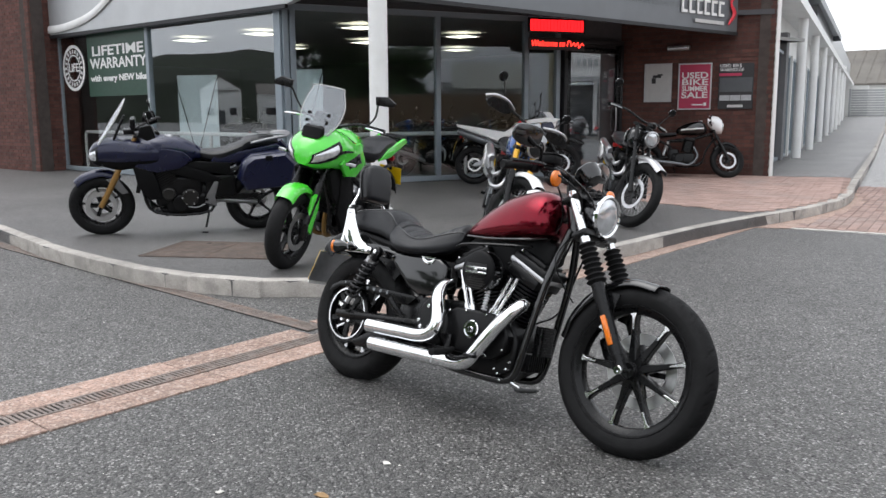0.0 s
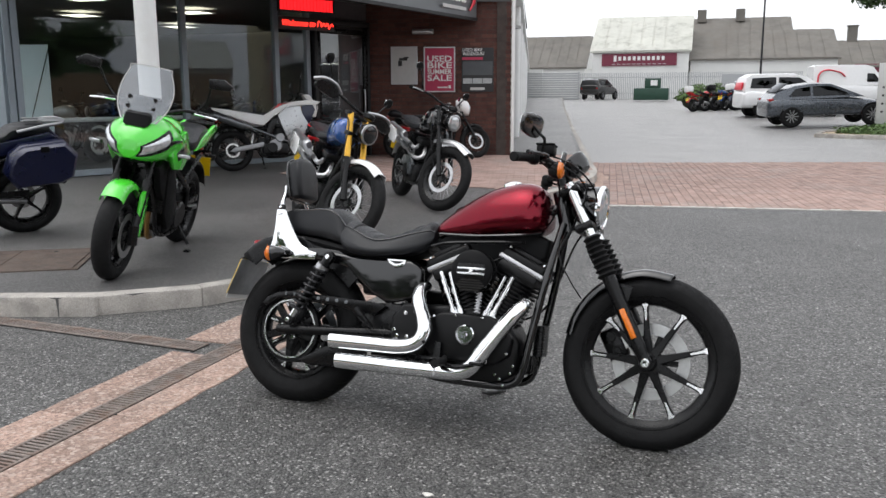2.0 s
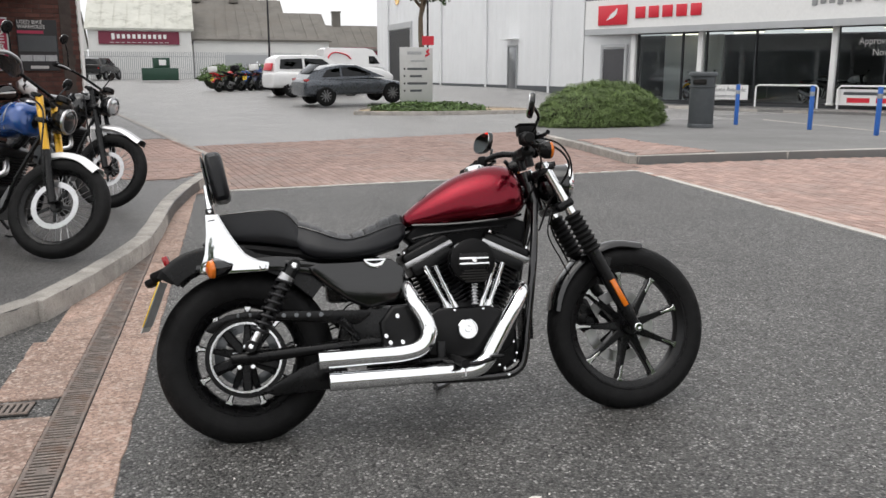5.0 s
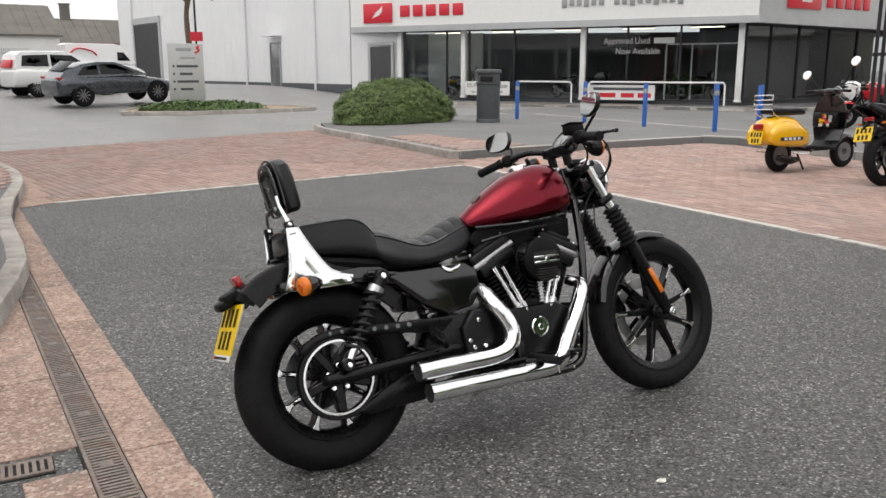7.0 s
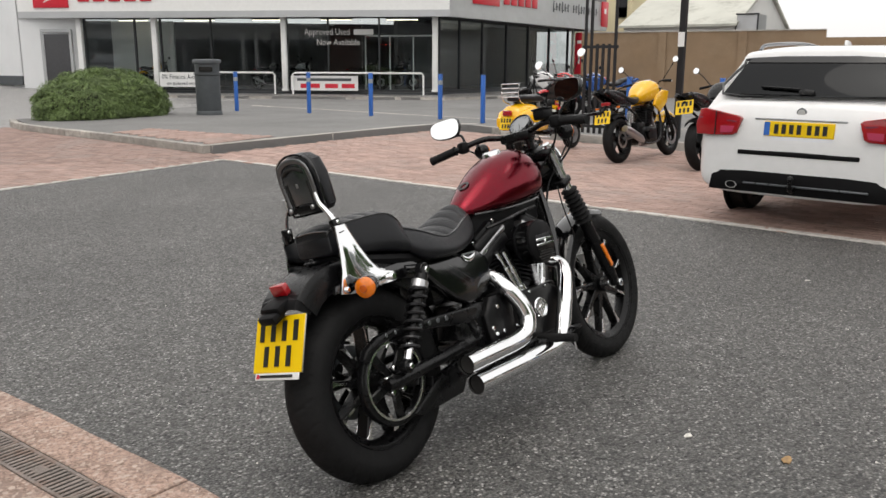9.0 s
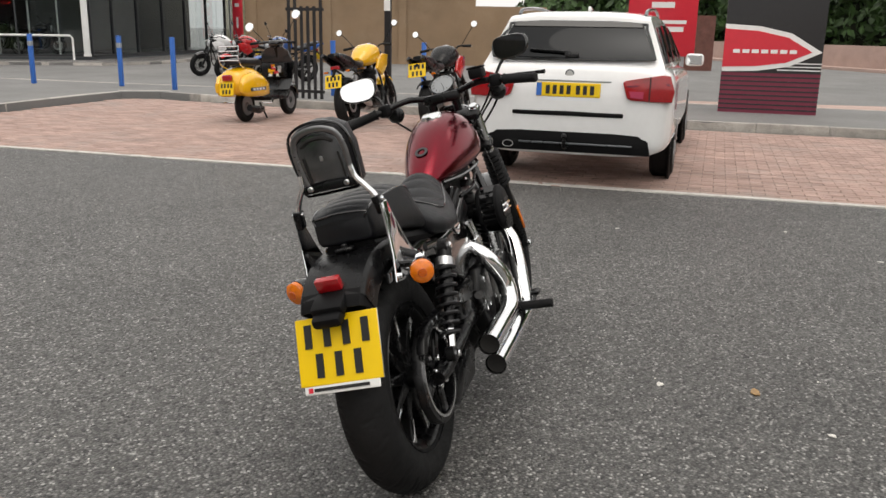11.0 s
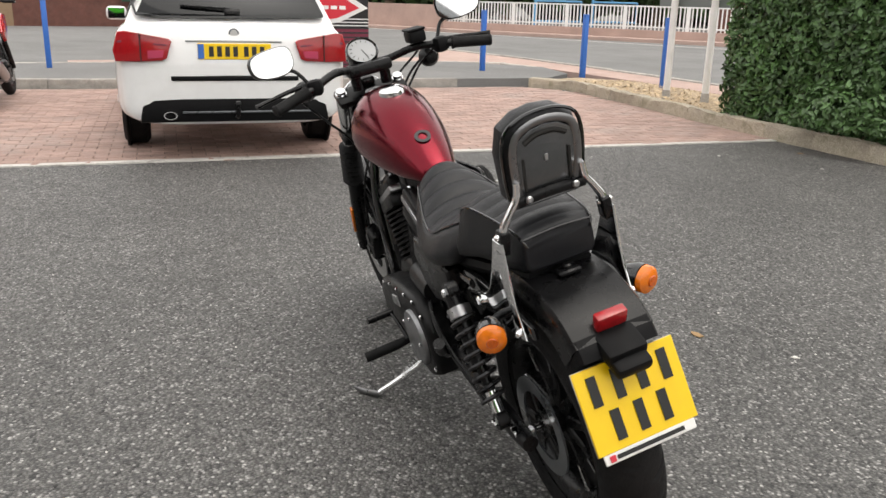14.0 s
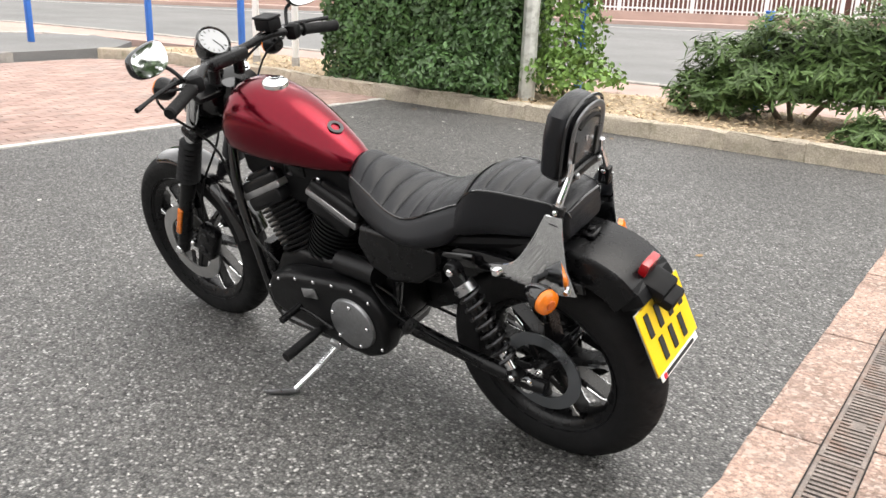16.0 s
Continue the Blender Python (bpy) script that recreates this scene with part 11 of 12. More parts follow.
# monolith sign with arrow
ms = thing("totem_sign", "tall black totem sign with a red white-edged arrow and maroon stripes", "totem sign", pose(9.45, 0.30, 0.118, 0, 0, -96.5))
part("panel", box(1.42, 0.22, 3.6, (0, 0, 1.8), 0.01), M_SIGN_BLACK, ms)
AR = [(-0.71, 0.40), (-0.2, 0.37), (0.25, 0.27), (0.70, 0.0), (0.25, -0.22), (-0.2, -0.29), (-0.71, -0.31)]
part("arrow_edge", prism(AR, 0.02, (0, -0.118, 0.93), 0, "xz"), M_SIGN_WHITE, ms, "white arrow edging")
part("arrow", prism([(-0.71, 0.33), (-0.22, 0.30), (0.20, 0.21), (0.56, 0.0), (0.20, -0.16), (-0.22, -0.22), (-0.71, -0.24)], 0.02, (0, -0.124, 0.93), 0, "xz"), M_SIGN_RED, ms, "red arrow")
bars(ms, [(-0.52 + 0.135 * i, 0.93, 0.10, 0.055) for i in range(7)], M_SIGN_WHITE, -0.137)
part("maroon_base", box(1.425, 0.225, 0.62, (0, 0, 0.31)), M_MAROON, ms)
for i in range(9):
    part("stripe", box(1.43, 0.232, 0.022, (0, 0, 0.06 + 0.07 * i)), M_SIGN_BLACK, ms, smooth=False)
for i in range(3):
    part("white_stripe", moved(box(0.62, 0.233, 0.016, (0.40, 0, 0.66 + 0.05 * i)), pose(0, 0, 0)), M_SIGN_WHITE, ms, smooth=False)
# red post sign beyond
rb = thing("red_board", "red board with white lettering on posts", "sign board", pose(13.6, 1.75, 0.10, 0, 0, -92))
part("panel", box(1.35, 0.06, 2.6, (0, 0, 2.05), 0.01), M_SIGN_RED, rb)
part("post", joined(box(0.08, 0.08, 0.8, (-0.45, 0.08, 0.4)), box(0.08, 0.08, 0.8, (0.45, 0.08, 0.4))), M_GALV, rb)
bars(rb, [(0, 1.75, 0.45, 0.11), (0, 1.42, 0.95, 0.07), (0, 1.28, 0.85, 0.10)], M_SIGN_WHITE, -0.033)

# ---- walls and fences beyond the road ----
bw = thing("wall_brown", "brown rendered boundary wall with a brick end", "wall", kind="structure")
part("panel", joined(wall_slab((27.2, 16.7), (28.12, 7.85), -0.05, 2.45, 0.25)), M_BROWN_WALL, bw, smooth=False)
part("step_panel", joined(wall_slab((28.12, 7.846), (28.4, 5.2), -0.05, 2.2, 0.25)), M_BROWN_WALL, bw, smooth=False)
part("low_panel", joined(wall_slab((28.4, 5.196), (29.0, -1.0), -0.05, 2.0, 0.25)), M_BRICK, bw, smooth=False)
part("coping", joined(wall_slab((27.17, 16.7), (28.09, 7.85), 2.45, 2.49, 0.32)), M_KERB, bw, smooth=False)
for i in range(3):
    part("pilaster", moved(box(0.3, 0.30, 2.43, (0, 0, 1.2)), pose(27.31 + 0.30 * i, 16.4 - 2.9 * i, 0, 0, 0, -84)), M_BROWN_WALL, bw, smooth=False)
ex = thing("exit_sign", "small green and white wall sign", "sign", pose(28.6, 1.4, 1.1, 0, 0, -84))
part("panel", box(0.75, 0.04, 0.5, (0, -0.05, 0)), M_SIGN_GREEN, ex)
bars(ex, [(0, 0.1, 0.5, 0.10), (0, -0.1, 0.5, 0.10)], M_SIGN_WHITE, -0.075)
ph = thing("pale_house", "low white building with a pale sloping roof behind the brown wall", "building")
part("wall", box(9.0, 5.0, 3.1, (37.6, 14.95, 1.45)), M_RENDER_W, ph, smooth=False)
part("roof", prism([(32.8, 2.95), (37.6, 4.9), (42.4, 2.95), (42.4, 2.85), (37.6, 4.75), (32.8, 2.85)], 5.3, (0, 14.95, 0), 0), M_ROOF_PALE, ph, smooth=False)
part("gable", prism([(33.1, 2.98), (37.6, 4.78), (42.1, 2.98)], 5.0, (0, 14.95, 0), 0), M_RENDER_W, ph, smooth=False)
dm = part("dormer", box(1.4, 0.85, 0.95, (33.8, 11.95, 2.85)), M_LIGHT_PANEL, ph, smooth=False)
part("dormer_frame", joined(box(0.05, 0.95, 0.06, (33.09, 11.95, 3.33)), box(0.05, 0.06, 0.95, (33.09, 11.51, 2.85))), M_FRAME_DARK, dm, smooth=False)
yh = gable_house("cream_house", "cream rendered house behind the second showroom", 41, 48, 20.4, 24.0, 7.5, 9.0, M_CREAM, M_ROOF_PALE)
for i in range(2):
    part("window", box(0.06, 0.5, 1.1, (40.96, 20.9 + 1.4 * i, 4.3)), M_CARGLASS, yh, smooth=False)
# road-side wall with white railings
RW = [(-30, -38), (1.0, -24.0), (17.0, -16.2), (27.5, -10.2), (38, -5.8), (60, 1)]
pw = thing("wall_road", "low pink wall with white railings beyond the road", "wall", kind="structure")
part("footway", flat_ground([(x + 0.7, y + 1.6) for x, y in RW] + [(x - 0.3, y - 0.5) for x, y in RW[::-1]], 0.12, 0.15), M_PINK_WALL, pw, smooth=False)
rail_n = 0
for i, (p0, p1) in enumerate(zip(RW, RW[1:])):
    solid = i >= 3
    part("low_wall", wall_slab(p0, p1, 0, 1.0 if solid else 0.38, 0.25), M_PINK_WALL, pw, smooth=False)
    if solid:
        continue
    m = on_line(p0, p1)
    ln = math.hypot(p1[0] - p0[0], p1[1] - p0[1])
    part("rail", moved(joined(box(ln, 0.05, 0.05, (ln / 2, 0, 0.48)), box(ln, 0.05, 0.05, (ln / 2, 0, 1.15))), m), M_SIGN_WHITE, pw, smooth=False)
    vs, fs = [], []
    for j in range(int(ln / 0.14)):
        u = 0.07 + 0.14 * j
        w, h0, h1 = 0.022, 0.38, 1.16
        if j % 16 == 0:
            w = 0.06
        k = len(vs)
        vs += [(u - w, -w * 0.6, h0), (u + w, -w * 0.6, h0), (u + w, w * 0.6, h0), (u - w, w * 0.6, h0), (u - w, -w * 0.6, h1), (u + w, -w * 0.6, h1), (u + w, w * 0.6, h1), (u - w, w * 0.6, h1)]
        fs += [(k + 4, k + 5, k + 6, k + 7)] + [(k + q_, k + (q_ + 1) % 4, k + 4 + (q_ + 1) % 4, k + 4 + q_) for q_ in range(4)]
    me = bpy.data.meshes.new("railing_bars")
    me.from_pydata(vs, [], fs)
    me.materials.append(M_SIGN_WHITE)
    ob = new("railing_bars", me)
    ob.parent = pw
    ob.matrix_basis = m
    tagged(ob, kind="stuff")
structure("backdrop_wall", moved(box(60, 0.5, 3.6, (0, -0.4, 1.8)), on_line((-20, -40), (22, -20)) @ pose(20, -6, 0)), M_BRICK, "long brick building behind the railings", "wall")
for g_a, g_b in (((31.2, -16.4), (31.0, -18.8)), ((30.8, -19.3), (30.6, -21.7))):
    bg = thing("blue_gate", "pale blue steel tube gate beyond the road", "gate", on_line(g_a, g_b), "blue gates")
    part("gate_post", tube([(0, 0, 0), (0, 0, 2.0)], 0.07, 8, 1), M_BLUE_GATE, bg)
    part("top_bar", tube([(0, 0, 1.25), (2.4, 0, 1.25)], 0.045, 8, 1), M_BLUE_GATE, bg)
    part("lower_bar", tube([(0, 0, 0.35), (2.4, 0, 0.35)], 0.045, 8, 1), M_BLUE_GATE, bg)
    part("end_bar", tube([(2.4, 0, 0.35), (2.4, 0, 1.25)], 0.045, 8, 1), M_BLUE_GATE, bg)
    part("stay", tube([(0, 0, 1.95), (1.1, 0, 1.28)], 0.025, 6, 1), M_BLUE_GATE, bg)
cab = thing("road_cabin", "grey flat panel structure beside the railings", "cabin", on_line((9, -20.5), (13, -18.5)))
part("panel", box(4.2, 0.5, 1.3, (1, -0.5, 2.0)), M_GALV, cab, smooth=False)
part("post", box(0.1, 0.1, 1.5, (0, -0.5, 0.75)), M_GALV, cab, smooth=False)

# ---- planting ----
def leaves(name, label, category, spots, size, mat, parent=None, kind="", long=1.6, lift=0.5, seed=1):
    """One mesh of many folded leaves; spots are (place, outward way)."""
    rng = np.random.default_rng(seed)
    vs, fs = [], []
    for c, w in spots:
        w = Vector(w) + Vector(rng.normal(0, 0.55, 3)) + Vector((0, 0, lift * 0.3))
        w.normalize()
        t = w.cross(Vector(rng.normal(0, 1, 3))).normalized()
        u = w.cross(t)
        s = size * rng.uniform(0.6, 1.35)
        d = (t * math.cos(0.5) + w * rng.uniform(-0.2, 0.5)).normalized()
        c = Vector(c)
        k = len(vs)
        vs += [c - d * s * long * 0.5, c + u * s * 0.42 + w * s * 0.10, c + d * s * long * 0.5, c - u * s * 0.42 + w * s * 0.10]
        fs += [(k, k + 1, k + 2), (k, k + 2, k + 3)]
    me = bpy.data.meshes.new(name)
    me.from_pydata([tuple(v) for v in vs], [], fs)
    me.materials.append(mat)
    ob = new(name, me)
    if parent is not None:
        ob.parent = parent
        return tagged(ob, label, kind=kind)
    return tagged(ob, label, category, kind=kind)


def blob_spots(c, r, n, rng, lumps=0.18, low=-0.1, shell=0.72):
    """Places near the surface of a lumpy mound of radii r about c."""
    out = []
    while len(out) < n:
        v = Vector(rng.normal(0, 1, 3)).normalized()
        if v.z < low:
            continue
        k = 1 + lumps * noise.noise(v * 2.3 + Vector(c)) + 0.10 * noise.noise(v * 6.0 + Vector(c))
        k *= rng.uniform(shell, 1.04) ** 0.6
        p = Vector((c[0] + v.x * r[0] * k, c[1] + v.y * r[1] * k, c[2] + v.z * r[2] * k))
        out.append((p, Vector((v.x / r[0], v.y / r[1], v.z / r[2])).normalized()))
    return out


def core(c, r, mat, parent, name="inner_growth", k=0.80):
    b = bm_new()
    bmesh.ops.create_icosphere(b, subdivisions=3, radius=1)
    for v in b.verts:
        q = 1 + 0.18 * noise.noise(v.co * 2.3 + Vector(c))
        v.co = Vector((c[0] + v.co.x * r[0] * k * q, c[1] + v.co.y * r[1] * k * q, max(0.05, c[2] + v.co.z * r[2] * k * q)))
    return part(name, b, mat, parent)


# near-black colour of the solid cores, painting the shade deep between the leaves
M_FOLIAGE_SHADE = material("foliage_shade", (0.02, 0.024, 0.012), 0.95, vary=0.4, scale=12)
rng = np.random.default_rng(7)
# clipped hedge
hg = thing("hedge", "clipped dark green laurel hedge in the planting bed", "hedge", None)
spots = []
hx0, hx1, hy0, hy1, hz1 = 0.80, 3.05, -3.15, -2.05, 2.5
for i in range(26000):
    f = rng.choice(4, p=[0.52, 0.16, 0.16, 0.16])
    x, y, z = rng.uniform(hx0, hx1), rng.uniform(hy0, hy1), rng.uniform(0.12, hz1) 
    bulge = 0.07 * noise.noise(Vector((x * 1.7, z * 1.7, 3.3))) + 0.04 * noise.noise(Vector((x * 5, z * 5, 1)))
    din = abs(rng.normal(0, 0.05))
    if f == 0:
        spots.append(((x, hy1 + bulge - din, z), (0, 1, 0.2)))
    elif f == 1:
        spots.append(((hx1 + bulge - din, y, z), (1, 0, 0.2)))
    elif f == 2:
        spots.append(((hx0 + bulge * 0.6 + din, y, z), (-1, 0, 0.2)))
    else:
        spots.append(((x, y, hz1 + bulge - din), (0, 0, 1)))
leaves("foliage", "", "", spots, 0.042, M_LEAF_DARK, hg, "stuff", 1.8)
part("inner_core", box(hx1 - hx0 - 0.22, hy1 - hy0 - 0.22, hz1 - 0.2, ((hx0 + hx1) / 2, (hy0 + hy1) / 2, hz1 / 2 + 0.05), 0.1), M_FOLIAGE_SHADE, hg)
sp2 = blob_spots((1.35, -1.95, 0.28), (0.55, 0.34, 0.34), 1500, rng)
leaves("skirt_foliage", "", "", sp2, 0.04, M_LEAF_DARK, hg, "stuff", 1.8, seed=5)
# flaking post and climbing plant
fp = thing("concrete_post", "flaking white painted concrete post", "post", pose(0.70, -2.42, 0.10))
part("shaft", joined(lathe([(0, 0), (0.085, 0), (0.078, 0.7), (0.085, 1.5), (0.08, 2.6), (0, 2.6)], 9)), material("flaking_white", (0.62, 0.62, 0.58), 0.9, vary=0.15, scale=14, bump=0.8, grain_scale=60, stain=(0.25, 0.23, 0.2), stain_scale=9, stain_amount=0.8), fp)
iv = thing("climbing_plant", "bright green climbing plant round a post", "plant")
spi = blob_spots((0.42, -2.75, 0.75), (0.34, 0.34, 0.80), 1900, rng, 0.35, -0.9, 0.45) + blob_spots((0.30, -2.55, 0.32), (0.52, 0.38, 0.30), 700, rng, 0.3)
leaves("foliage", "", "", spi, 0.052, M_LEAF_LIGHT, iv, "stuff", 1.25, seed=9)
part("stem", tube([(0.45, -2.75, 0.1), (0.47, -2.75, 0.7), (0.42, -2.75, 1.4)], 0.02, 6, 3), M_BARK, iv)
# spreading shrubs
for k_, (c, r, n_) in enumerate((((-1.75, -2.95, 0.50), (0.85, 0.55, 0.50), 5200), ((-2.75, -2.85, 0.60), (0.9, 0.65, 0.52), 5200), ((-1.05, -2.90, 0.26), (0.42, 0.36, 0.28), 1500), ((-2.55, -1.98, 0.18), (0.30, 0.20, 0.16), 600), ((-4.6, -2.7, 0.5), (0.9, 0.6, 0.5), 2500))):
    sh = thing("shrub", "spreading dark green evergreen shrub on wood chips", "shrub", None, "bed shrubs")
    leaves("foliage", "", "", blob_spots(c, r, int(n_ * 1.3), rng, 0.5, -0.35, 0.6), 0.032, M_LEAF_BUSH, sh, "stuff", 4.2, 4.5, seed=20 + k_)
    part("branch", joined(*[tube([(c[0] + 0.1 * q_, c[1], 0.08), (c[0] + 0.25 * q_, c[1] + 0.1, c[2] * 0.6), (c[0] + r[0] * 0.6 * q_, c[1] + 0.15, c[2])], [0.03, 0.022, 0.010], 6, 3) for q_ in (-1, 0.2, 1)]), M_BARK, sh)
    core((c[0], c[1], c[2] * 1.05), r, M_FOLIAGE_SHADE, sh, k=0.5)
# low mound bush on the island
M_LEAF_GRASS = material("bush_blade", (0.130, 0.190, 0.060), 0.6, vary=0.3, scale=2, island=0.45)
mb = thing("mound_bush", "rounded low green bush at the corner of the island", "bush")
for c, r, n_ in (((6.9, 18.40, 0.34), (1.55, 0.95, 0.78), 34000), ((6.3, 18.1, 0.28), (1.15, 0.75, 0.64), 12000)):
    leaves("foliage", "", "", blob_spots(c, r, n_, rng, 0.10, -0.25, 0.8), 0.017, M_LEAF_GRASS, mb, "stuff", 6.5, 2.6, seed=31)
    core(c, r, M_FOLIAGE_SHADE, mb, k=0.86)
gc = thing("ground_cover", "low green ground cover round the direction board", "planting")
leaves("foliage", "", "", blob_spots((5.3, 27.9, 0.08), (2.0, 1.0, 0.30), 5200, rng, 0.3, -0.05, 0.5), 0.07, M_LEAF_BUSH, gc, "stuff", 2.0, 1.2, seed=33)
fh = thing("far_hedge", "low green hedge behind the row of motorcycles", "hedge")
for c in ((-0.5, 46.5, 1.0), (1.8, 46.2, 1.0), (4.0, 46.0, 0.95)):
    leaves("foliage", "", "", blob_spots(c, (1.4, 0.7, 0.75), 1400, rng, 0.3), 0.11, M_LEAF_BUSH, fh, "stuff", 1.6, seed=35)
    core(c, (1.4, 0.7, 0.75), M_FOLIAGE_SHADE, fh, k=0.85)


def tree(x, y, z, h, crown, n, label, size=0.13, mat=None, seed=3, trunk=0.14, low=0.45):
    """A tree: tapered trunk, limbs and a crown of many leaf clumps with gaps."""
    g = np.random.default_rng(seed)
    t = thing("tree", label, "tree", None)
    limbs, spots = None, []
    top = Vector((x + g.uniform(-0.2, 0.2), y, z + h * 0.72))
    part("trunk", tube([(x, y, z - 0.05), (x + 0.03, y, z + h * 0.25), (x - 0.04, y, z + h * 0.5), tuple(top)], [trunk, trunk * 0.8, trunk * 0.55, trunk * 0.25], 10, 3), M_BARK, t)
    for i in range(11):
        a = 2 * math.pi * i / 11 + g.uniform(-0.3, 0.3)
        u = g.uniform(low, 0.75)
        p0 = Vector((x, y, z + h * u * 0.9))
        e = p0 + Vector((math.cos(a) * crown * g.uniform(0.5, 0.95), math.sin(a) * crown * g.uniform(0.5, 0.95), h * g.uniform(0.08, 0.30)))
        limbs = tube([tuple(p0), tuple(p0.lerp(e, 0.5) + Vector((0, 0, 0.15))), tuple(e)], [trunk * 0.42, trunk * 0.28, trunk * 0.08], 6, 3, bm=limbs)
        for q_ in (0.55, 0.8, 1.0):
            c = p0.lerp(e, q_) + Vector(g.normal(0, crown * 0.10, 3))
            rr = crown * g.uniform(0.20, 0.36)
            spots += blob_spots(c, (rr, rr, rr * 0.75), n // 33, g, 0.35, -1.0, 0.35)
    part("limb", limbs, M_BARK, t)
    leaves("crown", "", "", spots, size, mat or M_LEAF_TREE, t, "stuff", 1.4, 0.2, seed)
    return t


tree(5.5, 29.6, 0.05, 6.2, 1.7, 9000, "young street tree behind the direction board", 0.10, seed=4, trunk=0.15, low=0.47)
for i, (x, y, h, c) in enumerate(((50, -14, 13, 6.0), (58, -6, 14, 6.5), (44, -22, 13, 6.0), (37, -28, 12, 5.5), (66, 3, 15, 7), (30, -33, 12, 5.5), (52, -26, 15, 7.0), (62, -16, 15, 7), (72, -4, 16, 7), (41, -13, 9, 4.2))):
    tree(x, y, 0, h, c, 5200, "broad dark green tree beyond the road", 0.45, seed=40 + i, trunk=0.3, low=0.12)

# dense growth that closes the view between the far trunks
for i, (x, y) in enumerate(((66, 6), (62, -1), (57, -8), (53, -14), (48, -20), (44, -26), (39, -31), (34, -36))):
    tg = thing("tall_shrub", "dense dark green undergrowth below the far trees", "shrub", None, "far undergrowth")
    c, r_ = (x, y, 2.4), (5.0, 4.4, 3.6 + 0.5 * math.sin(i * 2.1))
    leaves("foliage", "", "", blob_spots(c, r_, 2600, rng, 0.35, -0.5, 0.75), 0.42, M_LEAF_TREE, tg, "stuff", 1.5, seed=80 + i)
    core(c, r_, M_FOLIAGE_SHADE, tg, k=0.82)

# ---- opposite side of the road, mirrored in the glass and the handlebar mirrors ----
for i, (x, y, h, c) in enumerate(((-19, -29, 13, 6.0), (-12, -33, 13, 6.0), (-27, -25, 12, 5.5))):
    tree(x, y, 0, h, c, 5200, "broad dark green tree across the road", 0.45, seed=60 + i, trunk=0.3, low=0.12)

# ---- the same side, hill and houses ----
def ridge(name, p0, p1, high, seed, label):
    """A far wooded ridge with an uneven crest and some depth."""
    rng_ = np.random.default_rng(seed)
    a_, c_ = Vector((*p0, 0)), Vector((*p1, 0))
    n_ = 70
    w_ = (c_ - a_).normalized().cross(Vector((0, 0, 1)))
    b_ = bmesh.new()
    prev_ = None
    for i in range(n_ + 1):
        q = a_.lerp(c_, i / n_)
        h_ = high * (0.75 + 0.25 * math.sin(i * 0.16 + seed)) + rng_.uniform(-0.8, 0.8)
        row_ = [b_.verts.new(q + w_ * o + Vector((0, 0, z_))) for o, z_ in ((0, 0), (6, h_ * 0.55), (18, h_), (45, h_ * 0.8), (60, 0))]
        if prev_:
            for u in range(4):
                b_.faces.new((prev_[u], prev_[u + 1], row_[u + 1], row_[u]))
        prev_ = row_
    bmesh.ops.recalc_face_normals(b_, faces=b_.faces)
    return structure(name, b_, M_HILL, label, "hill")


ridge("backdrop_hill", (-250, 40), (40, -250), 15, 3, "distant dark wooded hillside beyond the road")


def house(p, turn, w, d, h, ridge_h, gable_front):
    r = thing("house", "white rendered house with a grey roof across the road", "house", pose(p[0], p[1], 0, 0, 0, turn), "houses across the road")
    part("wall", box(w, d, h, (0, 0, h / 2)), M_RENDER_W, r, smooth=False)
    if gable_front:
        roof_ = prism([(-w / 2 - 0.3, h - 0.1), (0, h + ridge_h), (w / 2 + 0.3, h - 0.1)], d + 0.5, (0, 0, 0), 0)
        part("gable", prism([(-w / 2, h), (0, h + ridge_h - 0.3), (w / 2, h)], d + 0.6, (0, 0, 0), 0), M_RENDER_W, r, smooth=False)
    else:
        roof_ = moved(prism([(-d / 2 - 0.3, h - 0.1), (0, h + ridge_h), (d / 2 + 0.3, h - 0.1)], w + 0.4, (0, 0, 0), 0), pose(0, 0, 0, 0, 0, 90))
    part("roof", roof_, M_ROOF, r, smooth=False)
    for u in (-0.28, 0.28):
        for z_ in (1.4, 4.0):
            if z_ + 1.2 < h:
                wn2 = part("window", box(w * 0.2, 0.08, 1.2, (u * w, -d / 2 - 0.03, z_ + 0.5)), M_FRAME_WHITE, r, smooth=False)
                part("pane", box(w * 0.2 - 0.16, 0.02, 1.04, (u * w, -d / 2 - 0.075, z_ + 0.5)), M_SIGN_BLACK, wn2, smooth=False)
    part("door", box(0.95, 0.08, 2.05, (0, -d / 2 - 0.03, 1.03)), M_BIN, r, smooth=False)


house((-114.9, -54.9), 122, 6.0, 8, 5.0, 2.2, True)
house((-110.5, -64.0), 122, 9.0, 7, 4.6, 1.6, False)

# sign on two white posts, seen from behind, in the planting bed
sg = thing("road_sign", "grey sign board on two white posts seen from behind", "sign", pose(4.40, -2.75, 0.10, 0, 0, 26.1))
for u in (-0.25, 0.25):
    part("post", lathe([(0, 0.0), (0.042, 0.0), (0.042, 2.6), (0, 2.62)], 16, "z", (u, 0, 0)), M_WHITE_PAINT, sg, "white painted post")
    part("post_foot", lathe([(0.044, 0), (0.05, 0.0), (0.05, 0.10), (0.044, 0.11)], 16, "z", (u, 0, 0)), M_KERB, sg)
part("board", box(0.95, 0.012, 1.30, (0.0, -0.065, 1.75), 0.004), material("sign_back", (0.20, 0.235, 0.235), 0.5, 0.3, vary=0.08, scale=4), sg, "grey-green sign back")
for z_ in (1.45, 1.60, 2.2):
    part("rail", box(0.95, 0.03, 0.03, (0, -0.045, z_), 0.004), M_GALV, sg)

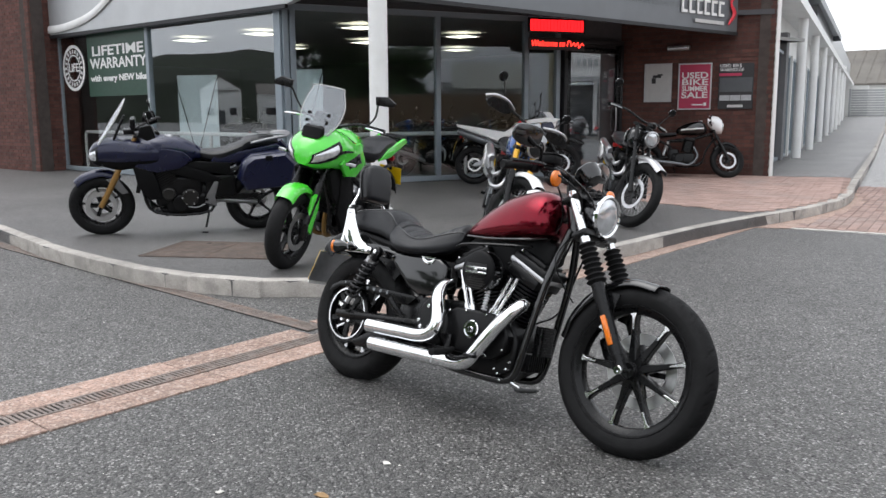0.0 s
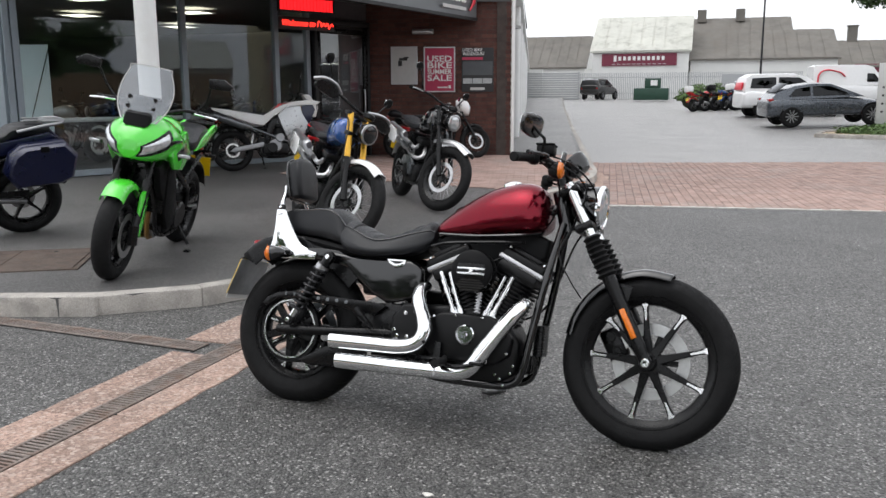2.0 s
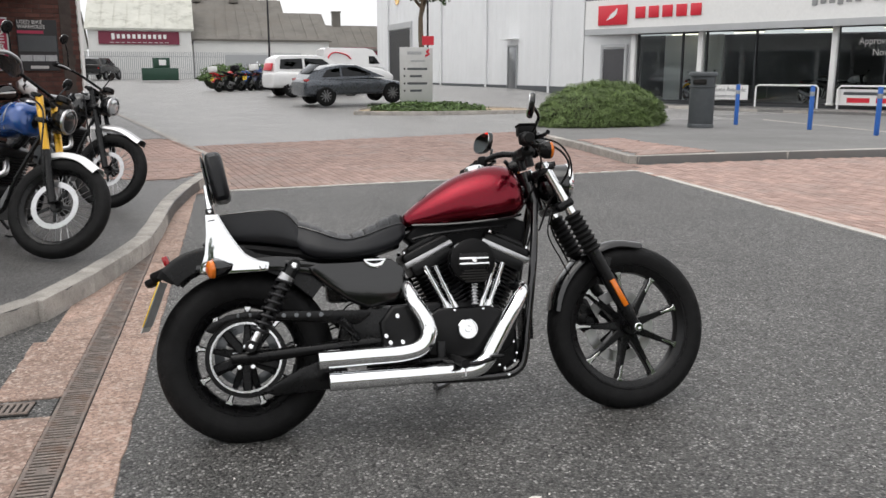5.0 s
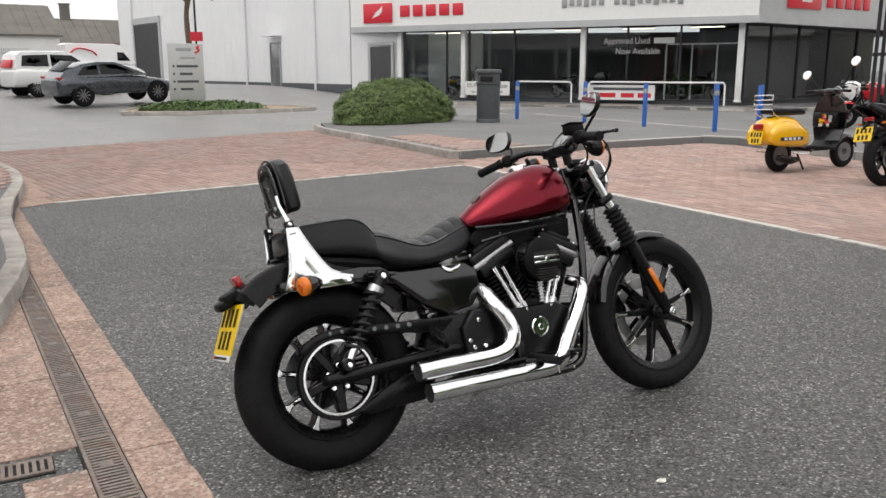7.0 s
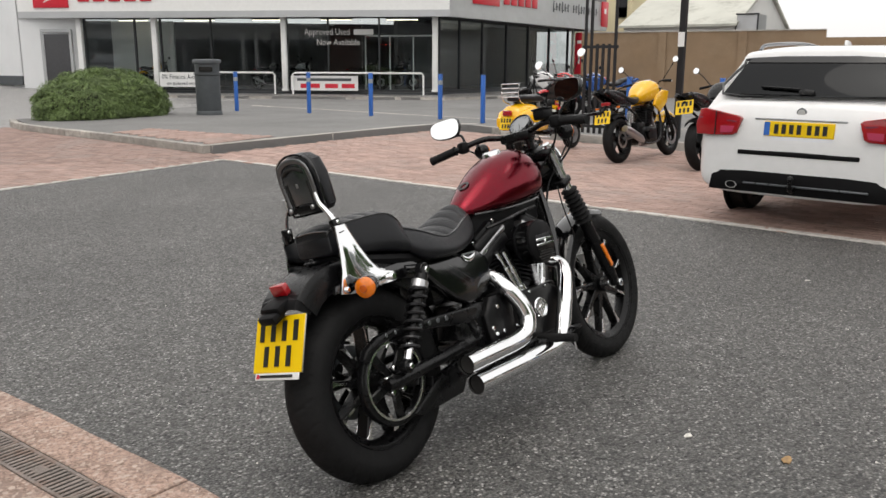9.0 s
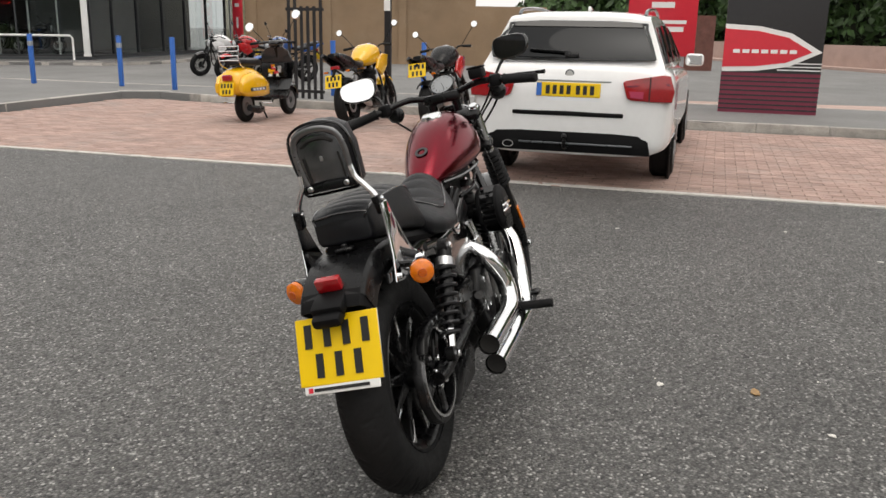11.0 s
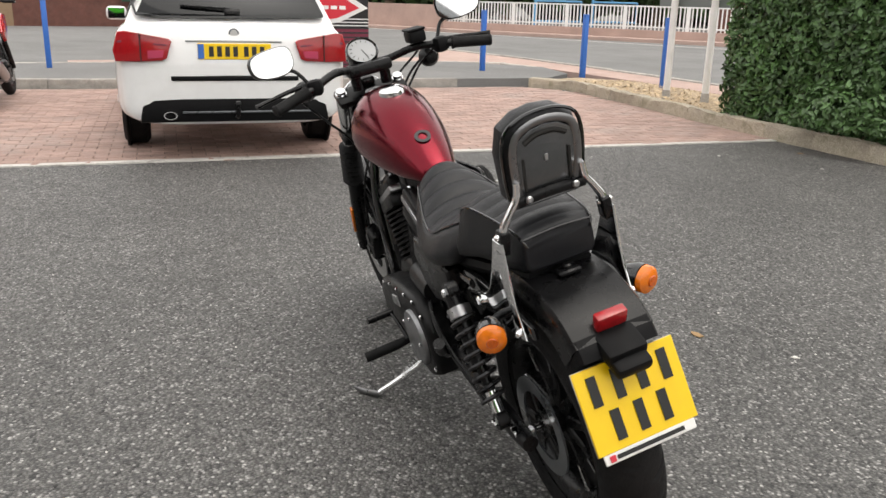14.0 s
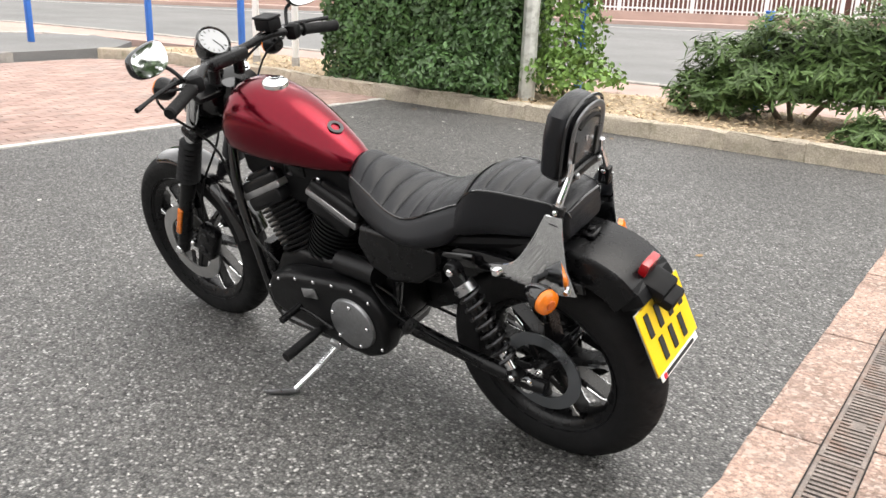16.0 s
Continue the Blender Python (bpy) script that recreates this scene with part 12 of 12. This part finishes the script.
# ---- litter, droppings and pale grit on the asphalt ----
def splat(name, label, x, y, r, mat, z=0.003, long=1.0, turn=0.0, seed=0):
    rng_ = random.Random(seed)
    pts = [(r * long * math.cos(a) * rng_.uniform(0.55, 1.15), r * math.sin(a) * rng_.uniform(0.55, 1.15)) for a in (2 * math.pi * i / 11 for i in range(11))]
    ob = thing(name, label, "litter", pose(x, y, z, 0, 0, turn))
    part("mark", prism(pts, 0.003, (0, 0, 0), 0, "xy"), mat, ob, smooth=False)


M_DROP = material("pale_dropping", (0.62, 0.60, 0.56), 0.9, vary=0.25, scale=60)
M_DEAD = material("dry_leaf", (0.30, 0.19, 0.09), 0.8, vary=0.3, scale=50)
for i, (x, y, r) in enumerate(((-1.50, 2.46, 0.022), (-1.80, 1.93, 0.018), (0.62, 1.10, 0.020), (1.10, 2.60, 0.018), (1.62, -0.80, 0.022), (0.9, -1.2, 0.016), (0.2, -1.35, 0.020), (1.9, 0.3, 0.015), (-0.2, -0.6, 0.014), (1.3, 1.5, 0.024), (2.6, 1.4, 0.02), (-3.3, 4.2, 0.02))):
    splat("dropping", "small pale dropping on the asphalt", x, y, r * 0.62, M_DROP, 0.003, 1.5, 40 * i, i)
for i, (x, y, r) in enumerate(((-1.50, 2.12, 0.026), (-2.15, 1.2, 0.022), (-0.6, -1.5, 0.02), (1.5, -1.6, 0.022))):
    splat("fallen_leaf", "dry brown leaf lying on the asphalt", x, y, r * 0.7, M_DEAD, 0.004, 1.8, 70 * i, 20 + i)
grit_v, grit_f = [], []
rng_g = random.Random(77)
for i in range(700):
    x, y = rng_g.uniform(-6.0, 2.0), rng_g.uniform(-1.9, 8.5)
    if x < -2.6 and y > 3.3:
        continue
    r, k = rng_g.uniform(0.002, 0.0055), len(grit_v)
    a = rng_g.uniform(0, 3)
    for j in range(4):
        grit_v.append((x + r * rng_g.uniform(0.7, 1.3) * math.cos(a + 1.57 * j), y + r * rng_g.uniform(0.7, 1.3) * math.sin(a + 1.57 * j), 0.001))
    grit_v.append((x, y, 0.001 + r))
    grit_f += [(k + j, k + (j + 1) % 4, k + 4) for j in range(4)]
me = bpy.data.meshes.new("grit")
me.from_pydata(grit_v, [], grit_f)
me.materials.append(M_DROP)
tagged(new("grit", me), "loose pale grit scattered over the asphalt", "grit", kind="stuff")

# wood chips heaped in the bed
chip_v, chip_f = [], []
rng_c = random.Random(5)
for i in range(7000):
    x = rng_c.uniform(-4.5, 6.8)
    y = rng_c.uniform(-3.65, -1.75)
    if not inside(x, y, BED):
        continue
    l_, w_, a, t = rng_c.uniform(0.012, 0.034), rng_c.uniform(0.006, 0.014), rng_c.uniform(0, 6.28), rng_c.uniform(-0.5, 0.5)
    z_, k = 0.104 + rng_c.uniform(0, 0.022) + 0.012 * math.sin(x * 3.1) * math.sin(y * 4.3), len(chip_v)
    ca, sa = math.cos(a), math.sin(a)
    for u, v, h in ((-l_, -w_, 0), (l_, -w_ * 0.7, 0), (l_ * 0.9, w_, 0), (-l_ * 0.8, w_ * 0.8, 0), (0, 0, 0.006)):
        chip_v.append((x + u * ca - v * sa, y + u * sa + v * ca, max(0.101, z_ + u * t + h)))
    chip_f += [(k, k + 1, k + 4), (k + 1, k + 2, k + 4), (k + 2, k + 3, k + 4), (k + 3, k, k + 4)]
me = bpy.data.meshes.new("wood_chips")
me.from_pydata(chip_v, [], chip_f)
me.materials.append(M_CHIP)
tagged(new("wood_chips", me), "pale wood chips spread over the planting bed", "wood chips", kind="stuff")

# machines standing on the far side of the island
naked("red trail motorcycle standing outside the second showroom", (16.3, 11.2), (15.1, 12.0), M_REDPAINT, M_REDPAINT, "motorcycles outside the second showroom")
naked("white and black motorcycle standing outside the second showroom", (17.6, 12.5), (16.4, 13.3), M_WHITE, M_GLOSS, "motorcycles outside the second showroom")
naked("blue motorcycle standing outside the second showroom", (15.5, 10.0), (14.3, 10.8), M_BLUE, M_BLUE, "motorcycles outside the second showroom")

# pale concrete apron between the kerb and the paver ramp
structure("drain_apron", flat_ground([(-2.50, 9.85), (-2.30, 10.85), (-2.18, 11.8), (-2.16, 12.7), (-2.26, 13.7), (-2.45, 14.75), (-2.84, 16.5), (-2.72, 16.25), (-2.28, 14.5), (-2.03, 13.6), (-1.96, 12.4), (-2.00, 11.4), (-2.08, 10.04), (-2.38, 9.87)], 0.007, 0.006), M_DRAIN_SLAB, "pale concrete apron beside the kerb", "apron")

# ---- pavers, last ----
pavers("paving_ramp", RAMP, 0.004, 95.7, (0.5, 10.5), "worn red clay paver ramp across the access lane")
pavers("paving_bay", BAY, 0.004, 83.3, (3.0, 3.0), "red clay pavers of the marked parking bay")
pavers("paving_forecourt", FORE, 0.122, 10.8, (-3.0, 10.5), "red clay pavers on the showroom forecourt")
pavers("paving_island", [(4.02, 11.55), (5.4, 11.6), (5.2, 14.6), (4.38, 14.4)], 0.122, 5.7, (4.2, 11.8), "pink clay pavers at the corner of the island")
b = joined(prism([(-2.1, 9.98), (3.42, 10.53), (3.42, 10.62), (-2.1, 10.06)], 0.012, (0, 0, 0.004), 0, "xy"),
           prism([(2.07, -2.1), (2.15, -2.1), (3.46, 10.55), (3.37, 10.55)], 0.012, (0, 0, 0.005), 0, "xy"))
structure("edge_line", b, M_WHITE_LINE, "thin worn pale edging between asphalt and pavers", "edging")
